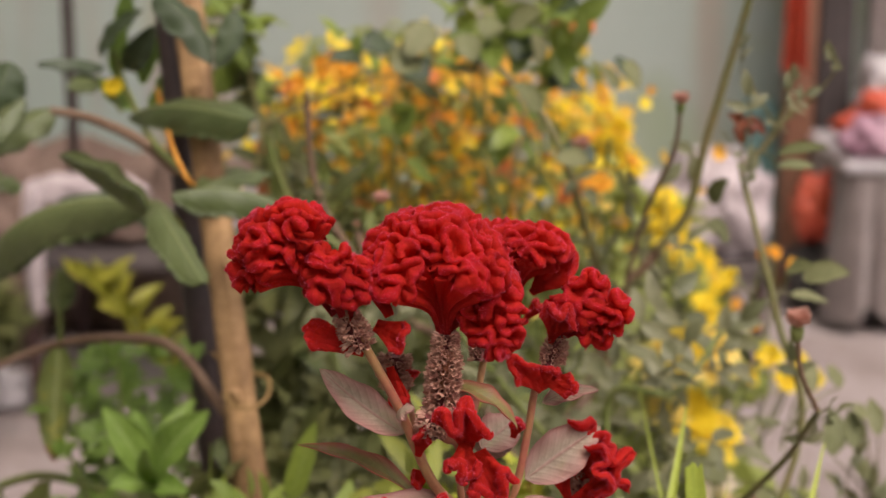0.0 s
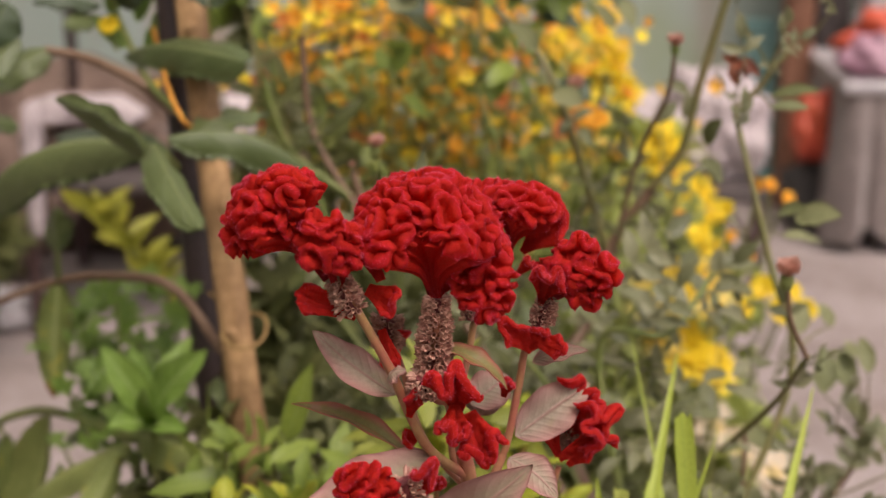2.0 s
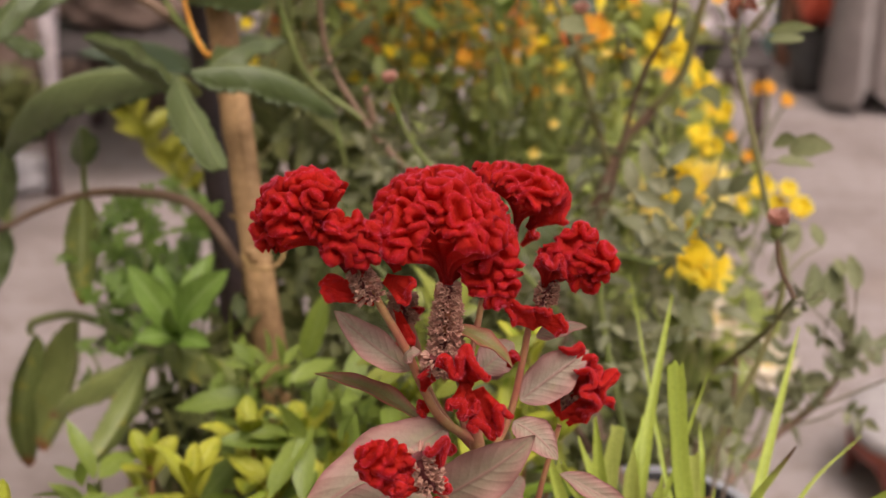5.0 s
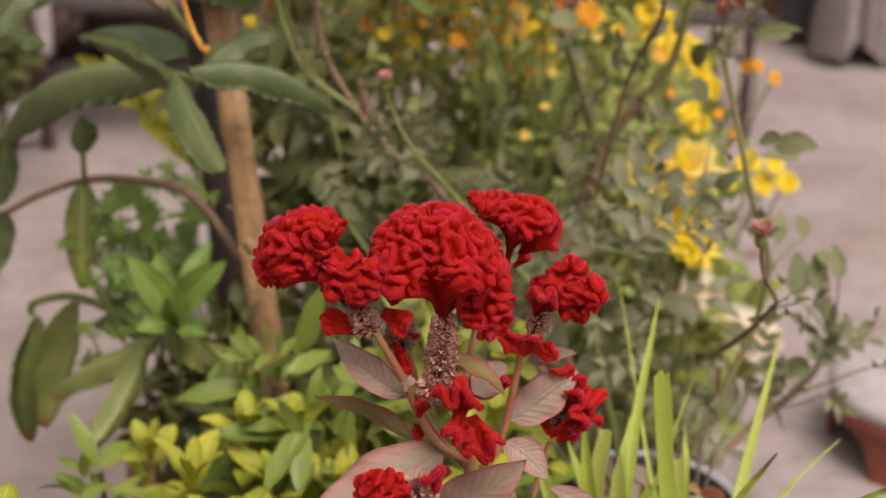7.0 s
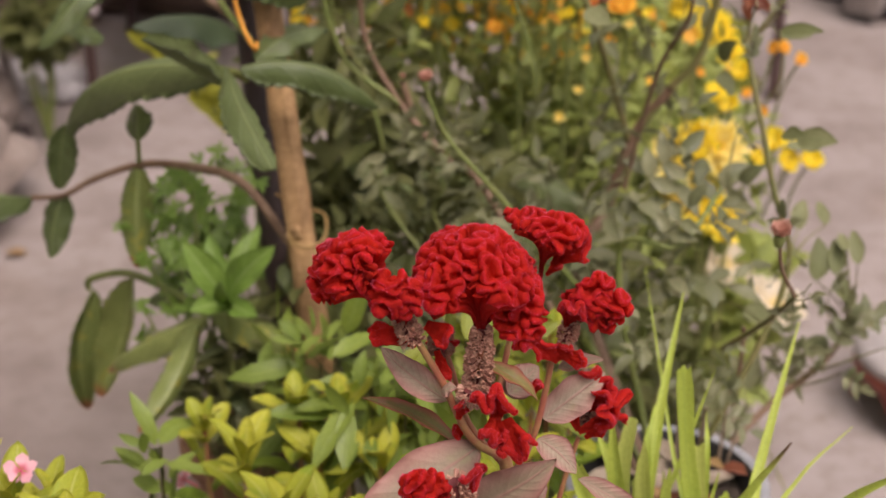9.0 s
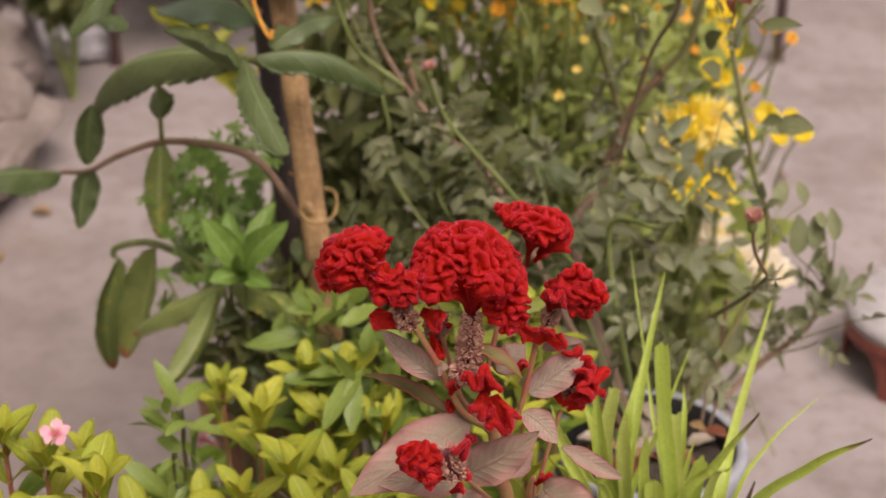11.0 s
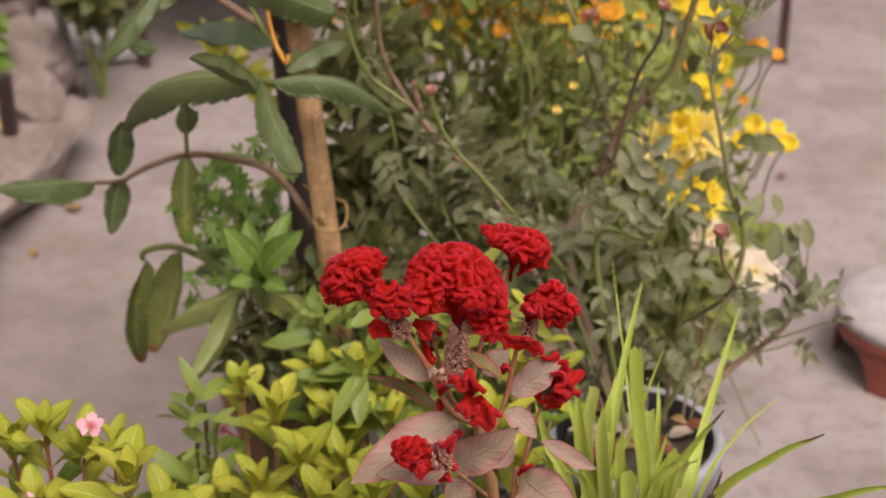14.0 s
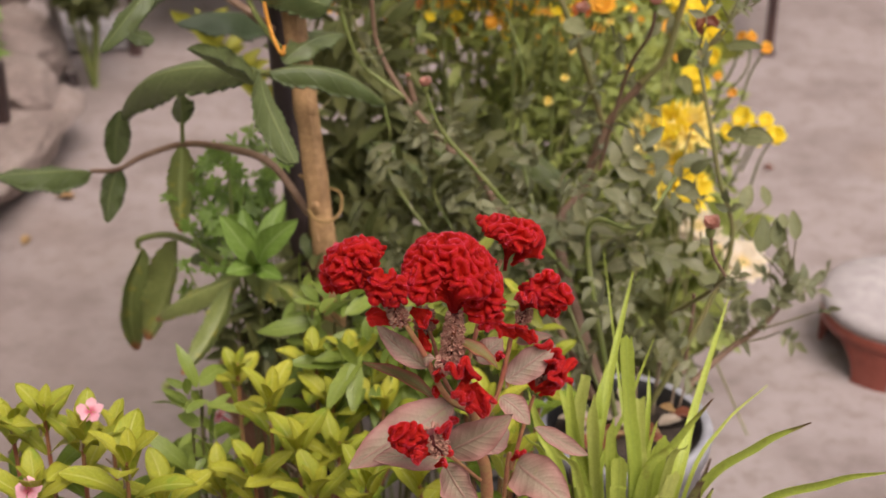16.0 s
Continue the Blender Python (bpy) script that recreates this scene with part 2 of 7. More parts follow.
ROSE_LEAFLET = leaf_mat("pale_rose_leaflet", (0.14, 0.16, 0.055), (0.31, 0.305, 0.155), (0.20, 0.23, 0.10), rough=0.5, glow=0.25, veins=6, gloss=0.35)
LIME_SPRIG = leaf_mat("lime_sprig_leaf", (0.26, 0.27, 0.025), (0.46, 0.43, 0.05), (0.42, 0.42, 0.1), rough=0.45, glow=0.3, veins=4)
BLADE = leaf_mat("lime_green_blade", (0.38, 0.48, 0.065), (0.60, 0.66, 0.14), (0.32, 0.42, 0.08), rough=0.4, glow=0.36, veins=0.0, relief=0.2, side=0.0, gloss=0.4)
BLADE_PALE = leaf_mat("pale_lime_blade", (0.46, 0.53, 0.10), (0.66, 0.68, 0.22), (0.40, 0.46, 0.10), rough=0.4, glow=0.38, veins=0.0, relief=0.2, side=0.0, gloss=0.4)
BLADE_TIP = leaf_mat("lime_blade_with_brown_tip", (0.34, 0.44, 0.06), (0.54, 0.60, 0.12), (0.32, 0.42, 0.08), rough=0.4, glow=0.34, veins=0.0, relief=0.2, side=0.0, blotch=(0.30, 0.30, 0.06), tip=(0.13, 0.07, 0.03), gloss=0.4)
BLADE_DRY = leaf_mat("withered_blade", (0.12, 0.13, 0.03), (0.20, 0.17, 0.06), (0.2, 0.2, 0.06), rough=0.5, glow=0.2, veins=0.0, side=0.0, blotch=(0.07, 0.045, 0.02), tip=(0.1, 0.06, 0.03))
ROSE_LEAF = leaf_mat("grey_green_rose_leaf", (0.085, 0.105, 0.038), (0.345, 0.33, 0.185), (0.18, 0.21, 0.11), rough=0.45, glow=0.30, veins=6, by_island=True, gloss=0.5)
ROSE_CANE = plain_mat("rose_cane", (0.15, 0.155, 0.045), (0.22, 0.17, 0.07), 30, 0.5, bump=0.3, depth=0.001)
OLD_CANE = plain_mat("brown_cane", (0.17, 0.095, 0.055), (0.24, 0.15, 0.095), 40, 0.65, bump=0.4, depth=0.001)
CUT_LEAF = leaf_mat("cut_leaf", (0.11, 0.20, 0.025), (0.22, 0.34, 0.055), (0.26, 0.40, 0.1), rough=0.4, glow=0.3, veins=4, by_island=True)
OLIVE_TWIG = plain_mat("olive_twig", (0.20, 0.21, 0.07), (0.32, 0.29, 0.12), 40, 0.6, bump=0.2, depth=0.0006)
GREEN_STEM = plain_mat("green_stem", (0.14, 0.18, 0.04), (0.21, 0.22, 0.07), 40, 0.5, bump=0.2, depth=0.0006)
BUSH_LEAF = leaf_mat("bush_leaf", (0.16, 0.21, 0.036), (0.42, 0.455, 0.12), (0.18, 0.24, 0.08), rough=0.5, glow=0.25, veins=4, by_island=True)
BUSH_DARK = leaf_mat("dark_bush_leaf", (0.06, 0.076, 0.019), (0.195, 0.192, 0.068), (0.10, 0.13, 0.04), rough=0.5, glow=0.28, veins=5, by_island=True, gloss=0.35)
LIME_LEAF = leaf_mat("lime_bush_leaf", (0.20, 0.23, 0.03), (0.34, 0.35, 0.055), (0.3, 0.36, 0.1), rough=0.45, glow=0.3, veins=4, by_island=True)
GOLD = petal_mat("gold_petal", (0.70, 0.40, 0.025), (0.80, 0.54, 0.05))
YELLOW = petal_mat("yellow_petal", (0.84, 0.60, 0.012), (0.90, 0.74, 0.045))
PALE_YELLOW = petal_mat("pale_yellow_petal", (0.82, 0.62, 0.10), (0.90, 0.78, 0.30), heart=(0.8, 0.5, 0.02))
CREAM = petal_mat("cream_petal", (0.72, 0.61, 0.42), (0.80, 0.72, 0.60), heart=(0.74, 0.56, 0.20))
ORANGE = petal_mat("orange_petal", (0.78, 0.33, 0.018), (0.84, 0.47, 0.04))
RUST = petal_mat("rust_orange_petal", (0.62, 0.15, 0.03), (0.72, 0.24, 0.06))
PINK = petal_mat("pink_petal", (0.80, 0.36, 0.44), (0.86, 0.46, 0.52), heart=(0.55, 0.06, 0.10))
CORAL = petal_mat("coral_bud", (0.52, 0.22, 0.15), (0.66, 0.40, 0.32))
DRIED = petal_mat("dried_petal", (0.17, 0.04, 0.016), (0.28, 0.085, 0.035))
GROUND = ground_mat()
WALL = wall_mat()
STAKE_WOOD = plain_mat("weathered_stake", (0.21, 0.115, 0.048), (0.50, 0.30, 0.135), 26, 0.75, bump=0.7, depth=0.002)
DARK_POLE = plain_mat("dark_rusty_pole", (0.030, 0.017, 0.016), (0.055, 0.03, 0.027), 25, 0.55, bump=0.4, depth=0.001)
ORANGE_STRING = plain_mat("orange_twine", (0.62, 0.23, 0.02), (0.72, 0.34, 0.05), 120, 0.7, bump=0.5, depth=0.0006)
YELLOW_STRING = plain_mat("ochre_twine", (0.26, 0.155, 0.05), (0.33, 0.20, 0.07), 120, 0.7, bump=0.5, depth=0.0006)
WHITE_POT = plain_mat("grey_white_plastic", (0.27, 0.27, 0.29), (0.37, 0.37, 0.385), 12, 0.5, bump=0.15, depth=0.001)
BLACK_POT = plain_mat("black_plastic", (0.012, 0.012, 0.013), (0.03, 0.028, 0.027), 12, 0.5, bump=0.15, depth=0.001)
SOIL = plain_mat("dark_soil", (0.07, 0.048, 0.034), (0.13, 0.095, 0.07), 60, 0.95, bump=1.0, depth=0.006)
TERRACOTTA = plain_mat("brick_red_plastic", (0.24, 0.055, 0.035), (0.31, 0.085, 0.06), 9, 0.5, bump=0.2, depth=0.001)
DUSTY_TOP = plain_mat("dusty_grey_lid", (0.34, 0.30, 0.29), (0.46, 0.42, 0.41), 7, 0.7, bump=0.3, depth=0.002)
RUSTY_STEEL = plain_mat("brown_painted_steel", (0.055, 0.028, 0.026), (0.095, 0.05, 0.043), 14, 0.5, bump=0.3, depth=0.001)
ROCK = plain_mat("pinkish_rock", (0.22, 0.165, 0.14), (0.37, 0.295, 0.26), 7, 0.9, bump=1.0, depth=0.014)
RUBBLE = plain_mat("brown_rubble", (0.13, 0.083, 0.062), (0.23, 0.155, 0.12), 7, 0.9, bump=0.9, depth=0.012)
BROWN_WOOD = plain_mat("brown_painted_wood", (0.22, 0.092, 0.05), (0.31, 0.15, 0.09), 6, 0.6, bump=0.4, depth=0.002)
DARK_WOOD = plain_mat("dark_timber", (0.045, 0.035, 0.032), (0.09, 0.07, 0.065), 6, 0.7, bump=0.4, depth=0.002)
SACKCLOTH = plain_mat("grey_beige_sackcloth", (0.19, 0.15, 0.135), (0.29, 0.24, 0.22), 9, 0.9, bump=0.8, depth=0.006, sheen=0.3)
WHITE_SACK = plain_mat("pinkish_white_sack", (0.40, 0.33, 0.33), (0.58, 0.50, 0.49), 9, 0.75, bump=0.8, depth=0.006)
RED_BAG = plain_mat("red_plastic_bag", (0.55, 0.07, 0.035), (0.62, 0.13, 0.06), 7, 0.4, bump=0.7, depth=0.006)
MAUVE_BAG = plain_mat("mauve_plastic_bag", (0.34, 0.16, 0.22), (0.45, 0.27, 0.32), 7, 0.4, bump=0.7, depth=0.006)
TEAL_CLOTH = plain_mat("teal_cloth", (0.14, 0.28, 0.26), (0.20, 0.36, 0.33), 9, 0.8, bump=0.6, depth=0.005)
GREY_SHEET = plain_mat("white_plastic_sheet", (0.42, 0.39, 0.39), (0.55, 0.51, 0.51), 8, 0.35, bump=0.6, depth=0.006)
DARK_STONE = plain_mat("dark_basalt_lump", (0.05, 0.045, 0.042), (0.10, 0.09, 0.08), 8, 0.85, bump=0.8, depth=0.01)
CRIMSON_DARK = plain_mat("dark_red_flesh", (0.13, 0.02, 0.022), (0.20, 0.045, 0.04), 120, 0.7, bump=0.5, depth=0.001)
CLAY = plain_mat("dusty_terracotta", (0.27, 0.12, 0.065), (0.36, 0.19, 0.11), 14, 0.8, bump=0.4, depth=0.002)


# ---- geometry helpers ----
def link_mesh(name, verts, faces, material, parent=None, label="", uv=None, fold=None, smooth=True, origin=None):
    """One mesh object. verts in world metres; its origin lies at origin, or at the world's."""
    verts = np.asarray(verts, float).reshape(-1, 3)
    o = Vector(origin) if origin is not None else Vector((0, 0, 0))
    me = bpy.data.meshes.new(name)
    me.from_pydata((verts - np.array(o)).tolist(), [], faces if isinstance(faces, list) else faces.tolist())
    if uv is not None:
        layer = me.uv_layers.new(name="UVMap")
        index = np.empty(len(me.loops), np.int32)
        me.loops.foreach_get("vertex_index", index)
        layer.data.foreach_set("uv", np.asarray(uv, np.float32)[index].ravel())
    if fold is not None:
        me.attributes.new("fold", "FLOAT", "POINT").data.foreach_set("value", np.asarray(fold, np.float32))
    me.polygons.foreach_set("use_smooth", [smooth] * len(me.polygons))
    me.materials.append(material)
    ob = new(name, me)
    ob.location = o
    if parent:
        ob.parent = parent
        ob.matrix_parent_inverse = Matrix.Translation(-parent.location)
    if label:
        ob["label"] = label
    return ob


def part(name, bm, material, parent, label=""):
    """Links a bmesh as one mesh object under a thing or a part."""
    me = bpy.data.meshes.new(name)
    bm.to_mesh(me)
    bm.free()
    me.materials.append(material)
    ob = new(name, me)
    if parent:
        ob.parent = parent
        ob.matrix_parent_inverse = Matrix.Translation(-parent.location)
    if label:
        ob["label"] = label
    return ob


def thing(name, at, label, category, group="", kind=""):
    ob = new(name)
    ob.location = at
    ob.empty_display_size = 0.05
    return tagged(ob, label, category, group, kind)


def unit(v):
    v = np.asarray(v, float)
    return v / (np.linalg.norm(v) + 1e-12)


def grid_faces(nu, nv, wrap=False, start=0):
    i, j = np.meshgrid(np.arange(nu - 1), np.arange(nv if wrap else nv - 1), indexing="ij")
    k = (j + 1) % nv
    return (np.stack([i * nv + j, (i + 1) * nv + j, (i + 1) * nv + k, i * nv + k], -1).reshape(-1, 4) + start)


def spline(points, count):
    """A smooth line through the given points."""
    p = np.asarray(points, float)
    if len(p) == 2:
        p = np.stack([p[0], (p[0] + p[1]) / 2, p[1]])
    q = np.concatenate([[2 * p[0] - p[1]], p, [2 * p[-1] - p[-2]]])
    out = []
    for s in np.linspace(0, len(p) - 1, count):
        i = min(int(s), len(p) - 2)
        t = s - i
        a, b, c, d = q[i:i + 4]
        out.append(0.5 * (2 * b + (c - a) * t + (2 * a - 5 * b + 4 * c - d) * t ** 2 + (3 * b - a - 3 * c + d) * t ** 3))
    return np.array(out)


def tube_data(points, r0, r1, sides=8, count=None, bumps=0.0, seed=0):
    rng = np.random.default_rng(seed)
    line = spline(points, count or max(6, 5 * len(points)))
    way = np.gradient(line, axis=0)
    way /= np.linalg.norm(way, axis=1)[:, None] + 1e-12
    side = np.cross(way, (0.31, 0.23, 0.92))
    side /= np.linalg.norm(side, axis=1)[:, None] + 1e-12
    other = np.cross(way, side)
    a = np.linspace(0, 2 * np.pi, sides, endpoint=False)
    r = np.linspace(r0, r1, len(line))[:, None] * (1 + bumps * rng.normal(0, 1, (len(line), sides)))
    v = line[:, None] + r[..., None] * (np.cos(a)[None, :, None] * side[:, None] + np.sin(a)[None, :, None] * other[:, None])
    faces = grid_faces(len(line), sides, True).tolist()
    v = np.concatenate([v.reshape(-1, 3), line[:1], line[-1:]])
    n = len(line) * sides
    faces += [[j, n, (j + 1) % sides] for j in range(sides)]
    faces += [[n - sides + j, n - sides + (j + 1) % sides, n + 1] for j in range(sides)]
    return v, faces


def tube(name, points, r0, r1, material, parent, label="", sides=8, count=None, bumps=0.0, seed=0):
    v, f = tube_data(points, r0, r1, sides, count, bumps, seed)
    return link_mesh(name, v, f, material, parent, label)


def leaf_data(base, tip, width, face=(0, -0.6, 0.8), arch=0.0, fold=0.15, curl=0.0, teeth=0, jag=0.0, full=0.42, thick=0.0006, nu=14, nv=7, sway=0.0, wavy=0.0, seed=0, blunt=1.0):
    """A leaf from base to tip. arch lifts its middle, fold raises both halves to a V (negative: lets them hang),
    curl rolls the margins, teeth and jag cut the margin, full is where it is widest."""
    base, tip = np.asarray(base, float), np.asarray(tip, float)
    rng = np.random.default_rng(seed or int(1e5 * abs(base[0] + 3 * base[1] + 7 * tip[2])) + 1)
    axis = tip - base
    length = np.linalg.norm(axis)
    axis = axis / length
    up = unit(np.asarray(face, float) - axis * np.dot(axis, face))
    side = np.cross(axis, up)
    u = np.linspace(0, 1, nu)
    turn = rng.normal(0, 0.30) * (u - 0.3)[:, None, None]
    side, up = np.cos(turn) * side + np.sin(turn) * up, np.cos(turn) * up - np.sin(turn) * side
    sway, wavy = sway + rng.normal(0, 0.035), wavy + 0.07
    power = math.log(0.5) / math.log(full)
    w = np.sin(np.pi * u ** power) ** (0.8 * blunt) * width / 2
    w = np.maximum(w, width * 0.012)
    s = np.linspace(-1, 1, nv)
    centre = base + np.outer(u * length, axis) + (arch * length * 4 * u * (1 - u))[:, None] * up[:, 0] + (sway * length * np.sin(np.pi * u))[:, None] * side[:, 0]
    cut = 1 + (jag * ((u * teeth) % 1.0 - 0.5) if teeth else 0 * u)
    ss, ww = np.meshgrid(s, w, indexing="xy")
    edge = np.where(np.abs(ss) > 0.99, np.broadcast_to(np.asarray(cut)[:, None], ss.shape), 1.0)
    angle = np.abs(ss) * curl
    reach = np.where(abs(curl) > 1e-6, np.sin(angle) / (curl if abs(curl) > 1e-6 else 1), np.abs(ss)) * np.sign(ss)
    lift = fold * np.abs(ss) + np.where(abs(curl) > 1e-6, (1 - np.cos(angle)) / (curl if abs(curl) > 1e-6 else 1), 0)
    phase = rng.uniform(0, 6.28)
    wave = wavy * np.sin(u * 17 + phase)[:, None] * ss ** 2 * np.where(ss > 0, 1, -0.8)
    v = centre[:, None] + (ww * reach * edge)[..., None] * side + (ww * (lift + wave))[..., None] * up
    v = v.reshape(-1, 3)
    uv = np.stack(np.meshgrid(u, (s + 1) / 2, indexing="ij"), -1).reshape(-1, 2)
    f = grid_faces(nu, nv)
    if thick:
        v = np.concatenate([v, v - np.repeat(up[:, 0], nv, 0) * thick])
        f = np.concatenate([f, f[:, ::-1] + nu * nv])
        rim = list(range(nv)) + [i * nv + nv - 1 for i in range(1, nu)] + [(nu - 1) * nv + j for j in range(nv - 2, -1, -1)] + [i * nv for i in range(nu - 2, 0, -1)]
        r = np.array(rim)
        q = np.roll(r, -1)
        f = np.concatenate([f, np.stack([q, r, r + nu * nv, q + nu * nv], -1)])
        uv = np.concatenate([uv, uv])
    return v, f, uv


def leaf(parent, base, tip, width, material, label="", name="leaf", **shape):
    v, f, uv = leaf_data(base, tip, width, **shape)
    return link_mesh(name, v, f, material, parent, label, uv=uv)


class Bunch:
    """Many small pieces gathered into one mesh."""

    def __init__(self):
        self.v, self.f, self.uv, self.n = [], [], [], 0

    def add(self, v, f, uv=None):
        f = np.asarray(f)
        self.v.append(v)
        self.f += (f + self.n).tolist() if f.dtype != object else [[i + self.n for i in q] for q in f]
        self.uv.append(uv if uv is not None else np.zeros((len(v), 2)))
        self.n += len(v)

    def leaf(self, *a, **k):
        self.add(*leaf_data(*a, **k))

    def tube(self, *a, **k):
        v, f = tube_data(*a, **k)
        for q in f:
            self.f.append([i + self.n for i in q])
        self.v.append(v)
        self.uv.append(np.zeros((len(v), 2)))
        self.n += len(v)

    def make(self, name, material, parent, label="", smooth=True):
        ob = link_mesh(name, np.concatenate(self.v), self.f, material, parent, label, uv=np.concatenate(self.uv), smooth=smooth)
        return ob


def waves(rng, length, count=14):
    k = rng.normal(size=(count, 3))
    return k / np.linalg.norm(k, axis=1)[:, None] * (2 * np.pi / length), rng.uniform(0, 6.28, count)


def field(p, k, phase):
    return np.cos(p @ k.T + phase).sum(-1) / math.sqrt(len(phase))


def frill(parent, base, tip, width, seed, folds=4, deep=0.30, neck=0.14, face=(0, -1, 0.25), thick=0.0021, bow=0.12, skew=0.0, name="crest", label="", nu=26, ns=150, ragged=0.0):
    """A small open crest: a fan of plush skin that spreads from a narrow neck and ends in a rounded, ruffled margin."""
    rng = np.random.default_rng(seed)
    base, tip = np.asarray(base, float), np.asarray(tip, float)
    axis = tip - base
    length = np.linalg.norm(axis)
    axis /= length
    out = unit(np.asarray(face, float) - axis * np.dot(axis, face))
    side = np.cross(axis, out)
    u = np.linspace(0, 1, nu) ** 0.85
    s = np.linspace(-1, 1, ns)
    phase = 0.62 * folds * np.pi * (s + 0.10 * np.sin(2.3 * s * np.pi + rng.uniform(0, 6))) + rng.uniform(0, 6)
    size = 1 + 0.35 * np.sin(phase * 0.37 + rng.uniform(0, 6))
    spread = neck + (1 - neck) * u ** 1.5
    reach = 1 - 0.32 * s ** 2 + 0.07 * np.sin(4.1 * s + rng.uniform(0, 6)) + skew * s
    reach -= ragged * np.clip(np.sin(5.5 * s + rng.uniform(0, 6)) + 0.6 * np.sin(11 * s + rng.uniform(0, 6)) + 0.25 * np.sin(23 * s + rng.uniform(0, 6)), -0.4, 2)
    wave = (u ** 2.0)[:, None] * (np.sin(phase) * size)[None]
    shear = (u ** 2.6)[:, None] * (np.sin(2 * phase) * size)[None]
    x = spread[:, None] * s[None] * width / 2 - shear * width * 0.10 / folds
    z = u[:, None] * reach[None] * length - 0.10 * length * wave
    y = deep * width * 0.33 * wave + bow * length * (u ** 2)[:, None] * np.ones(ns)[None]
    y += 0.25 * width * np.clip((u - 0.72) / 0.28, 0, 1)[:, None] ** 2 * (0.35 + 0.3 * np.sin(phase * 0.5 + 1))[None]
    p = base + x[..., None] * side + y[..., None] * out + z[..., None] * axis
    du, dv = np.gradient(p, axis=0), np.gradient(p, axis=1)
    nrm = np.cross(dv, du)
    nrm /= np.linalg.norm(nrm, axis=-1)[..., None] + 1e-12
    body = 0.65 + 1.05 * np.exp(-((u - 0.92) / 0.09) ** 2)
    body *= np.sqrt(np.clip(1 - (np.clip(u - 0.93, 0, 1) / 0.0705) ** 2, 0.01, 1))
    body = body[:, None] * np.sqrt(np.clip(1 - np.abs(s) ** 8, 0.02, 1))[None] * thick / 2
    k, f = waves(rng, 0.0035, 14)
    rough = 0.00028 * field(p, k, f) + rng.normal(0, 0.00014, p.shape[:2])
    front, back = p + nrm * (body + rough)[..., None], p - nrm * (body - rough)[..., None]
    v = np.concatenate([front, back[::-1]])
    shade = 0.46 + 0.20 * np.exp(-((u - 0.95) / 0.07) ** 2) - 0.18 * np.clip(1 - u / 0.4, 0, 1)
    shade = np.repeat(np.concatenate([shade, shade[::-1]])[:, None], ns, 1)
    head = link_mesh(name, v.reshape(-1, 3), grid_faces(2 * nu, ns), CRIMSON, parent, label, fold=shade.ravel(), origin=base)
    edge = np.clip((u - 0.72) / 0.12, 0, 1)[:, None] * np.ones((1, ns))
    plush(head, front, nrm, edge, rng, 0.25)
    plush(head, back, -nrm, edge, rng, 0.25)
    return head


